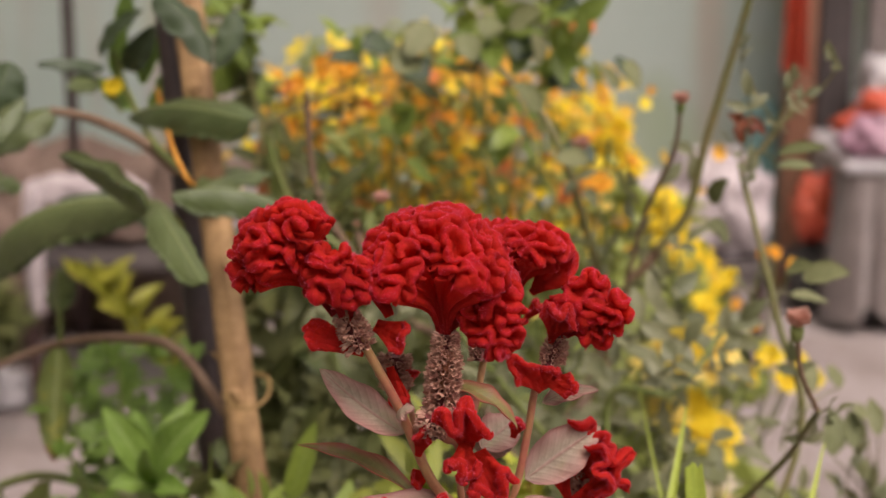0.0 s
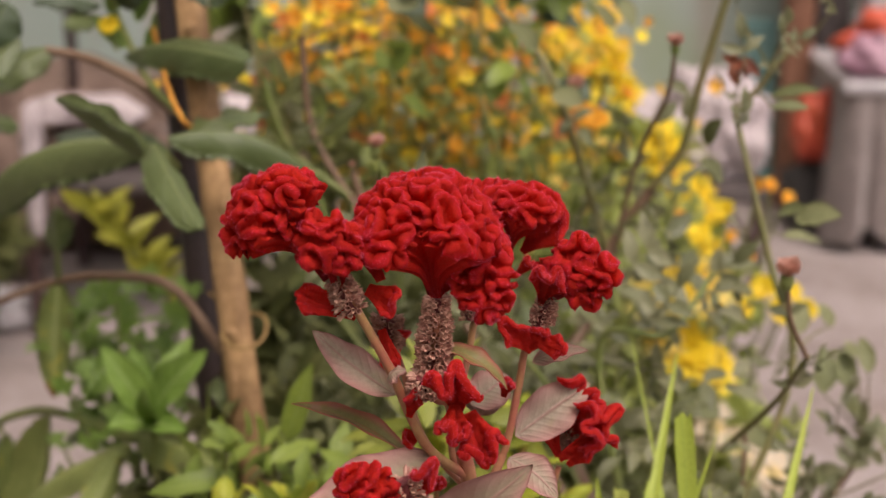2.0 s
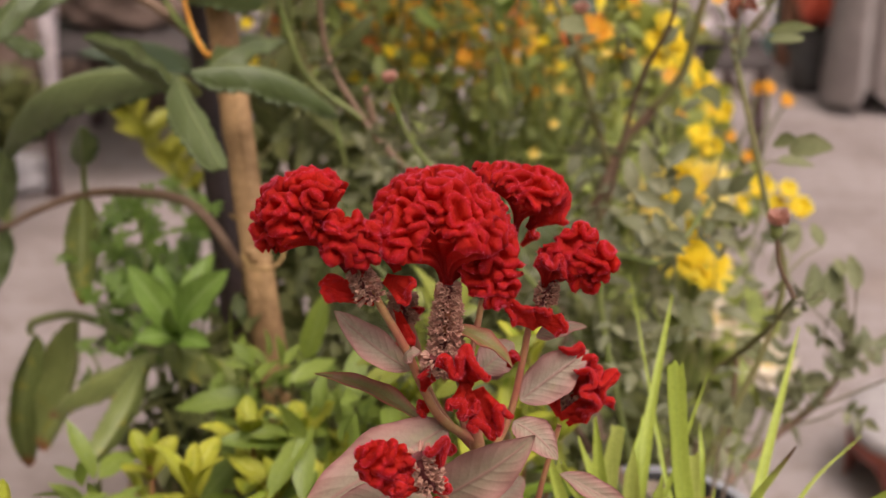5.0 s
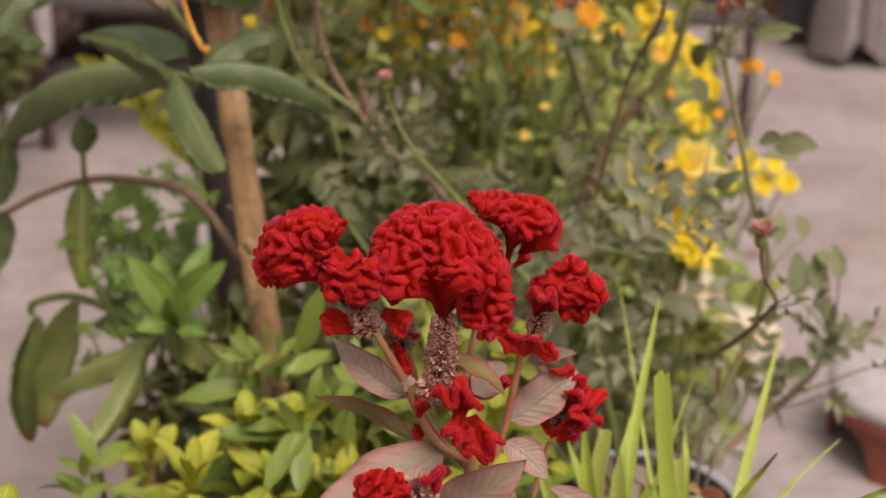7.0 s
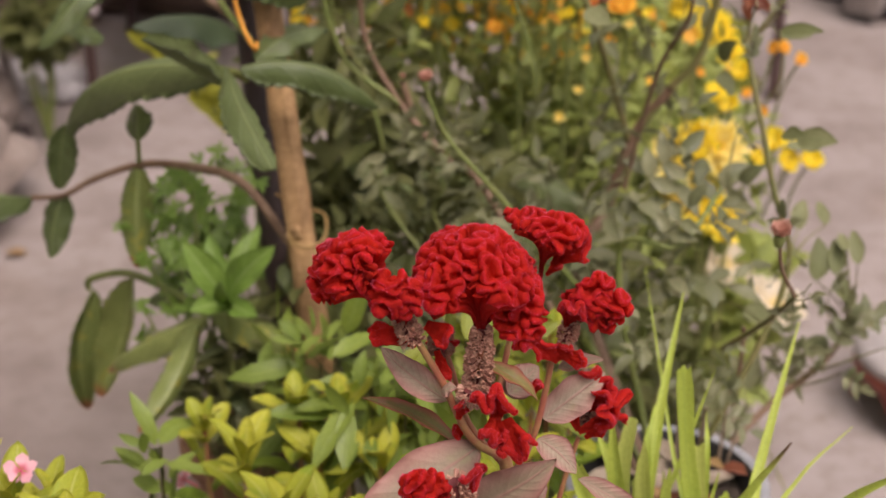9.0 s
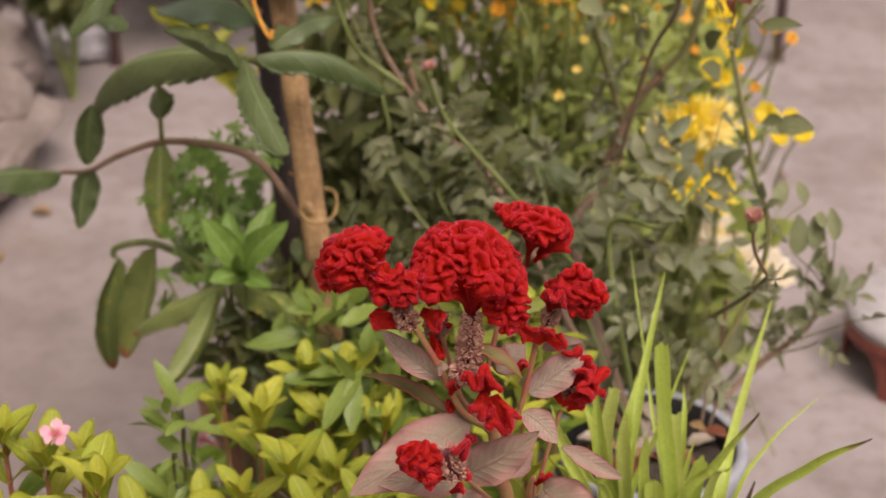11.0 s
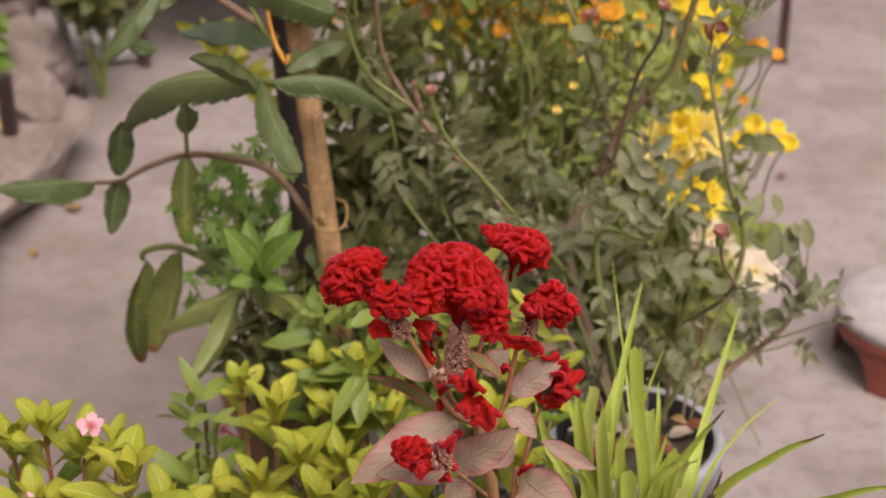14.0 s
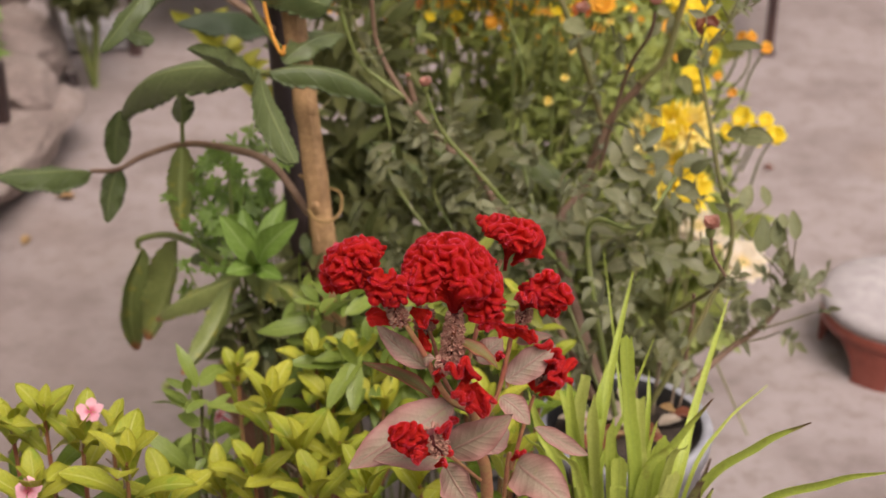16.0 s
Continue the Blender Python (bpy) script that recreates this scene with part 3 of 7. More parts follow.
def coral_crest(parent, base, tip, width, depth, seed, name="crest", label="", rim=0.45, fold=0.0046, height=0.0064, open_at=0.38, face=(0, -1, 0.15), lobes=0.16, neck=0.13, low=1.10, notch=0.0, notch_at=1.75, notch_span=0.55, lean=0.0, fine=0.00055):
    """A crest of the cockscomb: a fleshy trumpet that opens into a domed head, whose velvet margin is laid in tight meandering folds."""
    rng = np.random.default_rng(seed)
    base, tip = np.asarray(base, float), np.asarray(tip, float)
    axis = tip - base
    length = np.linalg.norm(axis)
    axis /= length
    out = unit(np.asarray(face, float) - axis * np.dot(axis, face))
    side = np.cross(axis, out)
    ph = rng.uniform(0, 6.28, 8)
    arc = 0.5 * math.pi * 0.5 * ((width + depth) / 4 + (1 - rim) * length) * 1.12
    nv, na = int(arc * low / fine), int(math.pi * (width + depth) / 2 / fine)
    v = np.linspace(0.015, low, nv)[:, None] * np.ones((1, na))
    a = np.linspace(0, 2 * np.pi, na, endpoint=False)[None] * np.ones((nv, 1))

    def skin(v, a):
        c = np.clip(v, 0, 1)
        swell = 1 + lobes * (0.45 * np.sin(3 * a + ph[0]) + 0.40 * np.sin(5 * a + ph[1]) + 0.3 * np.sin(8 * a + ph[2])) * c ** 2
        gap = notch * np.exp(-((np.mod(a - notch_at + np.pi, 2 * np.pi) - np.pi) / notch_span) ** 2)
        r = np.where(v < 1, np.sin(c * np.pi / 2) ** 0.85, 1 - 1.6 * (np.maximum(v, 1) - 1)) * swell * (1 - 0.35 * gap * c)
        low_z = rim + gap * (1 - rim) * 0.75 + 0.06 * (np.sin(2 * a + ph[3]) + 0.8 * np.sin(5 * a + ph[4])) + lean * np.cos(a)
        h = np.where(v < 1, low_z + (1 - low_z) * np.cos(c * np.pi / 2) ** 0.95, low_z - 0.55 * (np.maximum(v, 1) - 1))
        return base + (h * length)[..., None] * axis + (r * np.cos(a) * width / 2)[..., None] * side + (r * np.sin(a) * depth / 2)[..., None] * out

    # two fields of one wavelength, a quarter turn apart, give a pattern of even strength all over the head
    flat_p = skin(v, a)
    kk, ww = waves(rng, 2 * fold, 44)
    w1, w2 = waves(rng, 3.2 * fold, 10)
    bent = flat_p + 0.16 * fold * np.stack([field(flat_p, w1, w2 + i) for i in (0, 2, 4)], -1)
    turn = bent @ kk.T + ww
    f, g = np.cos(turn).sum(-1), np.sin(turn).sum(-1)
    grad = np.einsum("abk,kc->abc", -np.sin(turn), kk)
    f = f / (np.sqrt(f ** 2 + g ** 2) + 0.9)
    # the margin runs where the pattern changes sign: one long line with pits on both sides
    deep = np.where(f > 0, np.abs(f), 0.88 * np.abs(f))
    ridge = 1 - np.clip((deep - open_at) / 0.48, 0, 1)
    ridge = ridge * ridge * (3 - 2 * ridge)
    e = 0.015
    n0 = np.cross(skin(v, a + e) - skin(v, a - e), skin(v + e, a) - skin(v - e, a))
    n0 /= np.linalg.norm(n0, axis=-1)[..., None] + 1e-12
    n0 *= np.where((n0 * (flat_p - (base + axis * length * rim * 0.4))).sum(-1) < 0, -1, 1)[..., None]
    # the margins roll outwards over the grooves
    grad *= np.sign(f)[..., None]
    grad -= n0 * (grad * n0).sum(-1)[..., None]
    grad /= np.linalg.norm(grad, axis=-1)[..., None] + 0.25 * np.sqrt((grad ** 2).sum(-1).mean())
    roll = 0.26 * fold * np.clip((ridge - 0.30) / 0.4, 0, 1) * np.clip((deep - 0.12) / 0.25, 0, 1) * np.clip(v * 5, 0, 1)
    p = flat_p + grad * roll[..., None]
    b1, b2 = waves(rng, 4.5 * fold, 12)
    l1, l2 = waves(rng, 1.5 * fold, 14)
    big, lobe = np.clip(field(flat_p, b1, b2), -1.3, 1.3), np.clip(field(flat_p, l1, l2), -1.3, 1.3)
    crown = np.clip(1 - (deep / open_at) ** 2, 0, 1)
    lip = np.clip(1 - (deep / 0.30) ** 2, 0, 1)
    kk, ww = waves(rng, 0.0024, 12)
    fuzz = 0.00016 * field(p, kk, ww) + rng.normal(0, 0.00016, p.shape[:2])
    p = p + n0 * ((ridge - 0.75) * height + 0.16 * height * crown + 0.22 * fold * big + 0.16 * fold * lobe * ridge + fuzz)[..., None]
    p = p - axis * (np.clip((v - 0.80) / 0.2, 0, 1) ** 2 * (ridge - 0.6) * height * 0.35)[..., None]
    # underside and neck
    under = []
    foot = p[-1]
    rel = foot - base
    up = rel @ axis
    flat = rel - up[:, None] * axis
    for w in np.linspace(0.04, 1, 26):
        rr = neck + (1 - neck) * (1 - w) ** 3.6
        ribs = 1 + 0.05 * np.sin(11 * a[0] + ph[1]) * (1 - w)
        zz = up * ((1 - w) ** 0.9 + 0.10 * np.sin(np.pi * w) * (1 - w))
        q = base + zz[:, None] * axis + flat * (rr * ribs)[:, None]
        if w > 0.3:
            m = np.linalg.norm(flat, axis=1)
            mean = 0.35 * (w - 0.3) / 0.7
            q = q + flat / (m[:, None] + 1e-9) * ((m.mean() - m) * mean * rr)[:, None]
        under.append(q + rng.normal(0, 0.00008, q.shape))
    verts = np.concatenate([p, np.array(under)])
    # the underside fades to stalk red, its shade painted in with the colour
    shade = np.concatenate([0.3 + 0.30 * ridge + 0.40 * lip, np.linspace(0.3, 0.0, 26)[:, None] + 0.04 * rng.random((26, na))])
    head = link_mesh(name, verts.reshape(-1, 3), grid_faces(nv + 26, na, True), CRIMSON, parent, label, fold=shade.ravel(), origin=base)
    plush(head, p, n0, lip, rng)
    return head


def plush(parent, p, normals, ridge, rng, each=0.75, layers=4):
    """A fringe of short soft hairs along the margins of a crest."""
    at, way = [], []
    for _ in range(layers):
        pick = (rng.random(ridge.shape) < each) & (ridge > 0.80)
        count = int(pick.sum())
        at.append(p[pick] + rng.normal(0, 0.00025, (count, 3)))
        way.append(normals[pick] + rng.normal(0, 0.5, (count, 3)))
    at, way = np.concatenate(at), np.concatenate(way)
    way /= np.linalg.norm(way, axis=1)[:, None]
    side = np.cross(way, rng.normal(size=way.shape))
    side /= np.linalg.norm(side, axis=1)[:, None] + 1e-9
    size = rng.uniform(0.0004, 0.0010, (len(at), 1))
    w = side * 0.00007
    v = np.stack([at - w - way * 0.0002, at + w - way * 0.0002, at + way * size], 1).reshape(-1, 3)
    tagged(link_mesh("plush", v, np.arange(len(v)).reshape(-1, 3), PLUSH, parent, "short pink velvet hairs"), kind="stuff")


def spike_mesh(parent, bottom, top, radius, seed, count=150, name="seed_head", label="bristly pale pink seed head", taper=0.9):
    """A stem end packed with open, pointed little seed cups."""
    rng = np.random.default_rng(seed)
    bottom, top = np.asarray(bottom, float), np.asarray(top, float)
    axis = unit(top - bottom)
    a = unit(np.cross(axis, (0.3, 0.9, 0.2)))
    b = np.cross(axis, a)
    bunch = Bunch()
    tube("spike_core", [bottom, top], radius * 0.55, radius * 0.50 * taper, CRIMSON_DARK, parent, sides=12, bumps=0.04)
    for i in range(count):
        s = (i + 0.5) / count
        ang = i * 2.39996 + rng.normal(0, 0.12)
        out = np.cos(ang) * a + np.sin(ang) * b
        way = unit(out + axis * rng.uniform(0.0, 0.5) + rng.normal(0, 0.12, 3))
        slim = 1 - (1 - taper) * np.clip((s - 0.35) / 0.65, 0, 1) ** 1.3
        root = bottom + (top - bottom) * s + out * radius * 0.46 * slim
        size = radius * rng.uniform(0.40, 0.62) * (0.45 + 0.55 * slim)
        x = unit(np.cross(way, axis + 0.1 * out))
        y = np.cross(way, x)
        n = 10
        rings = []
        for h, r in ((0, 0.12), (0.45, 0.25), (0.92, 0.33), (0.90, 0.27), (0.35, 0.15)):
            t = np.linspace(0, 6.2832, n, endpoint=False) + ang
            rings.append(root + way * size * h + (r * size) * (np.cos(t)[:, None] * x + np.sin(t)[:, None] * y))
        # five pointed tips round the mouth
        for j in range(0, n, 2):
            lift = way * size * rng.uniform(0.15, 0.38) + (rings[2][j] - rings[2].mean(0)) * rng.uniform(-0.3, 0.45)
            rings[2][j] += lift
            rings[3][j] += lift * 0.8
        bunch.add(np.concatenate(rings), grid_faces(5, n, True))
    return bunch.make(name, BRISTLE, parent, label, smooth=False)


def lathe(name, centre, profile, material, parent, label="", sides=40, squash=1.0, wobble=0.0, seed=0):
    rng = np.random.default_rng(seed)
    a = np.linspace(0, 2 * np.pi, sides, endpoint=False)
    ring = 1 + wobble * (np.sin(2 * a + rng.uniform(0, 6)) + 0.6 * np.sin(3 * a + rng.uniform(0, 6)))
    v = np.array([[centre[0] + r * math.cos(t) * k, centre[1] + r * math.sin(t) * squash * k, centre[2] + z] for r, z in profile for t, k in zip(a, ring)])
    return link_mesh(name, v, grid_faces(len(profile), sides, True), material, parent, label)


def rounded_box(size, bevel, segments=2):
    bm = bmesh.new()
    bmesh.ops.create_cube(bm, size=1.0)
    bmesh.ops.scale(bm, vec=size, verts=bm.verts)
    bmesh.ops.bevel(bm, geom=bm.edges[:], offset=bevel, segments=segments, affect="EDGES", profile=0.6)
    return bm


def box(name, centre, size, material, parent, label="", bevel=0.006, turn=(0, 0, 0)):
    bm = rounded_box(size, min(bevel, min(size) * 0.4))
    bmesh.ops.transform(bm, matrix=pose(*centre, *turn), verts=bm.verts)
    return part(name, bm, material, parent, label)


def lump(name, centre, size, material, parent, label="", rough=0.25, seed=0, detail=4, flat=0.0, fine=0.05):
    """A rock, a sack or a bundle: a ball pushed about by noise, its foot flattened."""
    bm = bmesh.new()
    bmesh.ops.create_icosphere(bm, subdivisions=detail, radius=1.0)
    for v in bm.verts:
        d = v.co.normalized()
        k = 1 + 0.35 * rough * (0.5 - abs(noise.noise(d * 2.6 + Vector((0, 0, seed * 2))))) + rough * noise.noise(d * 1.6 + Vector((seed, 0, 0))) + rough * 0.5 * noise.noise(d * 3.7 + Vector((0, seed, 0))) + fine * noise.noise(d * 11 + Vector((0, 0, seed)))
        p = d * k
        p.z = max(p.z, -1 + flat)
        v.co = Vector((p.x * size[0], p.y * size[1], p.z * size[2])) + Vector(centre)
    for f in bm.faces:
        f.smooth = True
    return part(name, bm, material, parent, label)


def shrub(bunch, rng, centre, spread, count, length, width, droop=0.2, teeth=0, jag=0.0, nu=6, nv=3, outward=0.7, fold=0.2):
    """Leaves strewn through an uneven cloud, most of them near its skin and turned outwards."""
    c = np.asarray(centre, float)
    sp = np.asarray(spread, float)
    for _ in range(count):
        d = unit(rng.normal(size=3))
        r = rng.uniform(0.25, 1.0) ** 0.5 * (1 + 0.25 * noise.noise(Vector(d * 2.3)))
        at = c + d * r * sp
        way = unit(outward * d + rng.normal(0, 0.55, 3) + np.array([0, 0, -droop]))
        s = rng.uniform(0.65, 1.3)
        bunch.leaf(at, at + way * length * s, width * s, face=unit(np.array([0, -0.35, 0.9]) + rng.normal(0, 0.45, 3)), arch=rng.uniform(0.0, 0.12), fold=fold, nu=nu, nv=nv, thick=0, teeth=teeth, jag=jag)


def petals(bunch, rng, centre, way, radius, count, rows=1, width=0.4, cup=0.25, nu=5, nv=3):
    """A flower head of many petals round way."""
    way = unit(way)
    a = unit(np.cross(way, (0.21, 0.43, 0.77)))
    b = np.cross(way, a)
    centre = np.asarray(centre, float)
    for k in range(rows):
        rise = cup + 0.38 * k
        reach = radius * (1 - 0.2 * k)
        for i in range(max(4, count - 2 * k)):
            t = 6.2832 * (i + 0.5 * k) / max(4, count - 2 * k) + rng.normal(0, 0.1)
            out = np.cos(t) * a + np.sin(t) * b
            tip = centre + reach * rng.uniform(0.85, 1.1) * unit(out + way * (rise + rng.normal(0, 0.12)))
            bunch.leaf(centre + out * radius * 0.06, tip, radius * width * 2, face=way + 0.01 * out, full=0.62, arch=-0.06, fold=0.12, nu=nu, nv=nv, thick=0)


def flower(parent, name, centre, way, radius, count, rows, material, seed, label="", width=0.3, cup=0.2, stalk=None, stalk_mat=None):
    rng = np.random.default_rng(seed)
    bunch = Bunch()
    petals(bunch, rng, centre, way, radius, count, rows, width, cup)
    ob = bunch.make(name, material, parent, label)
    if stalk is not None:
        tube("flower_stalk", [stalk, (np.asarray(stalk) + centre) / 2 + rng.normal(0, 0.008, 3), np.asarray(centre) - unit(way) * 0.002], 0.0016, 0.0013, stalk_mat or GREEN_STEM, parent, sides=6)
    return ob


def pot(name, centre, r_top, r_base, height, label, material, soil=True, group="", rim=0.012, liner=False, level=0.04):
    ob = thing(name, centre, label, "plant pot", group)
    w = 0.005
    wall = [(0.0, 0.0), (r_base * 0.96, 0.0), (r_base, 0.004), (r_top * 0.985, height - 0.03), (r_top + rim, height - 0.028), (r_top + rim + 0.002, height - 0.004), (r_top + rim * 0.6, height), (r_top - w, height - 0.002), (r_top - w - 0.004, height - 0.03), (r_base, 0.05)]
    lathe("pot_body", centre, wall, material, ob)
    if liner:
        lathe("liner", (centre[0], centre[1], centre[2]), [(r_top - 0.0051, height - 0.0015), (r_top - 0.0125, height - 0.012), (r_top - 0.0125, height - 0.06)], BLACK_POT, ob, "black inner wall of the pot")
    if soil:
        rs = r_top - 0.012
        lathe("soil", (centre[0], centre[1], centre[2] + height - level), [(rs, 0.0), (rs * 0.7, 0.006), (rs * 0.35, 0.002), (0.0005, 0.007)], SOIL, ob, "dark crumbly potting soil", wobble=0.0)
    return ob


# ---- setting ----
def build_setting():
    bm = bmesh.new()
    bmesh.ops.create_grid(bm, x_segments=60, y_segments=60, size=60.0)
    for v in bm.verts:
        v.co.y += 20
    tagged(part("ground", bm, GROUND, None), "worn pinkish-grey concrete yard with stains", "ground", kind="structure")
    bm = rounded_box((6.7, 0.2, 2.8), 0.01)
    bmesh.ops.transform(bm, matrix=pose(1.75, 3.42, 1.4), verts=bm.verts)
    tagged(part("wall_north", bm, WALL, None), "pale green limewashed wall with damp streaks", "wall", kind="structure")

    # Unseen walls; the west one is added tall and near to block sky light.
    for name, at, size in (("shading_wall_west", (-1.7, -0.5, 2.6), (0.2, 8.0, 5.2)), ("wall_south", (1.5, -4.6, 1.4), (7.2, 0.2, 2.8))):
        bm = rounded_box(size, 0.01)
        bmesh.ops.transform(bm, matrix=pose(*at), verts=bm.verts)
        tagged(part(name, bm, WALL, None), "plain limewashed wall, unseen, added to close the yard", "wall", kind="structure")


build_setting()


# ---- background along the wall ----
def door_post(x, y, w, label, material, height=2.1, name="post"):
    ob = thing(name, (x, y, 0), label, "post")
    box("shaft", (x, y, height / 2), (w, w * 0.9, height), material, ob, bevel=0.006)
    box("foot", (x, y, 0.03), (w * 1.25, w * 1.15, 0.06), material, ob, bevel=0.008)
    return ob


door_post(0.815, 3.18, 0.065, "brown painted wooden post by the wall", BROWN_WOOD, name="wooden_post")
# This dark post is put where a shaded gap lies beside the brown one.
door_post(0.90, 3.22, 0.075, "dark post standing in for a shaded gap by the wooden post", DARK_WOOD, name="timber_post")
door_post(1.01, 3.24, 0.06, "mauve-grey weathered post by the wall", SACKCLOTH, name="timber_post")
door_post(0.745, 3.26, 0.075, "pale green painted post against the wall", TEAL_CLOTH, name="painted_post", height=0.42)
door_post(-0.82, 3.05, 0.024, "thin black iron pole", DARK_POLE, name="iron_pole")


def hanging_cloth(x, y, z0, z1, w, material, label, seed):
    ob = thing("hanging_cloth", (x, y, z0), label, "cloth")
    rng = np.random.default_rng(seed)
    u, s = np.linspace(0, 1, 24), np.linspace(-1, 1, 30)
    uu, ss = np.meshgrid(u, s, indexing="ij")
    f1 = rng.uniform(0, 6)
    front = np.stack([x + ss * w / 2 * (0.7 + 0.4 * uu), y + 0.018 * np.sin(ss * 9 + f1) * (0.3 + uu) - 0.02, z1 + (z0 - z1) * uu + 0.01 * np.sin(ss * 4 + f1) * uu], -1)
    v = np.concatenate([front.reshape(-1, 3), front.reshape(-1, 3) + (0, 0.006, 0)])
    f = grid_faces(24, 30)
    link_mesh("cloth", v, np.concatenate([f, f[:, ::-1] + 720]), material, ob)
    bm = rounded_box((w * 0.9, 0.02, 0.02), 0.004)
    bmesh.ops.transform(bm, matrix=pose(x, y, z1 + 0.006), verts=bm.verts)
    part("hanger", bm, DARK_WOOD, ob)
    part("bracket", (lambda b: (bmesh.ops.transform(b, matrix=pose(x, y + 0.09, z1 + 0.012), verts=b.verts), b)[1])(rounded_box((0.02, 0.2, 0.012), 0.003)), DARK_WOOD, ob)
    return ob


hanging_cloth(0.785, 3.11, 0.52, 0.80, 0.055, RED_BAG, "orange-red cloth hanging on the wooden post", 3)


def sack(x, y, size, material, label, seed, group="sacks by the wall", z=0.0):
    ob = thing("sack", (x, y, z), label, "sack", group)
    bm = bmesh.new()
    bmesh.ops.create_icosphere(bm, subdivisions=5, radius=1.0)
    for v in bm.verts:
        d = v.co.normalized()
        h = (d.z + 1) / 2
        r = (abs(d.x) ** 3 + abs(d.y) ** 3 + 1e-6) ** (1 / 3)
        ring = math.sqrt(d.x ** 2 + d.y ** 2) + 1e-6
        k = min(1.0, 1.25 * ring) / ring * (0.9 + 0.1 * ring / r)
        ang = math.atan2(d.y, d.x)
        pleat = 0.05 * math.sin(ang * 9 + seed + 2 * h) * h + 0.09 * noise.noise(d * 2.2 + Vector((seed, 0, 0)))
        top = 1 - 0.35 * max(0, h - 0.7) / 0.3
        v.co = Vector((d.x * k * size[0] * (1 + pleat) * top, d.y * k * size[1] * (1 + pleat) * top, h ** 0.85 * size[2] * (1 + 0.12 * noise.noise(d * 3 + Vector((0, seed, 0)))))) + Vector((x, y, z))
    for f in bm.faces:
        f.smooth = True
    part("sack_body", bm, material, ob)
    ring = [(x + size[0] * 0.28 * math.cos(t), y + size[1] * 0.28 * math.sin(t), z + size[2] * 0.96) for t in np.linspace(0, 6.2832, 10)]
    tube("tie", ring, 0.006, 0.006, SACKCLOTH, ob, sides=6, count=40)
    return ob


def covered_table():
    """A low table under a hanging cloth."""
    x0, x1, y0, y1, h = 0.865, 1.75, 2.80, 3.25, 0.345
    ob = thing("covered_table", ((x0 + x1) / 2, (y0 + y1) / 2, 0), "low table under a pleated grey-beige cloth", "table")
    box("tabletop", ((x0 + x1) / 2, (y0 + y1) / 2, h - 0.012), (x1 - x0, y1 - y0, 0.024), BROWN_WOOD, ob)
    for x in (x0 + 0.05, x1 - 0.05):
        for y in (y0 + 0.05, y1 - 0.05):
            box("leg", (x, y, (h - 0.024) / 2), (0.04, 0.04, h - 0.024), DARK_WOOD, ob, bevel=0.004)
    run = np.concatenate([np.stack([np.full(60, x0), np.linspace(y1, y0, 60)], 1), np.stack([np.linspace(x0, x1, 140), np.full(140, y0)], 1)[1:]])
    out = np.concatenate([np.tile((-1.0, 0.0), (60, 1)), np.tile((0.0, -1.0), (139, 1))])
    u = np.linspace(0, 1, 26)
    s = np.arange(len(run))
    pleat = 0.016 * np.sin(s * 0.55) + 0.010 * np.sin(s * 0.23 + 1) + 0.008 * np.sin(s * 1.1 + 2)
    foot = 0.03 + 0.02 * np.sin(s * 0.31)
    v = np.stack([np.stack([run[:, 0] + out[:, 0] * (0.014 + (0.02 + pleat) * k ** 0.7), run[:, 1] + out[:, 1] * (0.014 + (0.02 + pleat) * k ** 0.7), h + 0.004 - (h - foot) * k], 1) for k in u])
    v = v.reshape(-1, 3)
    f = grid_faces(26, len(run))
    inner = v - np.tile(np.concatenate([out, np.zeros((len(out), 1))], 1), (26, 1)) * 0.004
    link_mesh("hanging_cloth", np.concatenate([v, inner]), np.concatenate([f, f[:, ::-1] + len(v)]), SACKCLOTH, ob, "grey-beige cloth hanging in pleats")
    bm = rounded_box((x1 - x0 + 0.05, y1 - y0 + 0.05, 0.022), 0.009, 3)
    bmesh.ops.transform(bm, matrix=pose((x0 + x1) / 2, (y0 + y1) / 2, h + 0.012), verts=bm.verts)
    part("white_cloth", bm, GREY_SHEET, ob, "white cloth laid over the tabletop")


covered_table()


def plastic_bag(x, y, z, size, material, label, seed):
    """A stuffed, crumpled bag whose foot lies at z."""
    ob = thing("plastic_bag", (x, y, z), label, "bag", "stuffed bags")
    lump("bag_body", (x, y, z + size[2] * 0.85), size, material, ob, rough=0.45, seed=seed, detail=4, flat=0.15, fine=0.12)
    top = z + size[2] * 1.7
    tube("knot", [(x, y, top), (x + 0.01, y - 0.01, top + size[2] * 0.15), (x + 0.02, y, top + size[2] * 0.3)], 0.012, 0.006, material, ob, bumps=0.2)
    return ob


plastic_bag(0.985, 2.95, 0.370, (0.10, 0.06, 0.068), RED_BAG, "bright orange-red plastic bag lying on the covered table", 2.0)
plastic_bag(0.915, 2.86, 0.370, (0.06, 0.04, 0.045), MAUVE_BAG, "mauve-pink plastic bag lying on the covered table", 5.0)
plastic_bag(1.02, 3.10, 0.370, (0.09, 0.06, 0.10), GREY_SHEET, "tall white plastic bag lying on the covered table", 9.5)
plastic_bag(0.815, 2.97, 0.0, (0.045, 0.045, 0.095), DARK_STONE, "dark stuffed bag standing on the ground", 3.5)
plastic_bag(0.820, 2.95, 0.165, (0.045, 0.045, 0.075), RED_BAG, "red plastic bag stacked on a dark bag", 6.5)


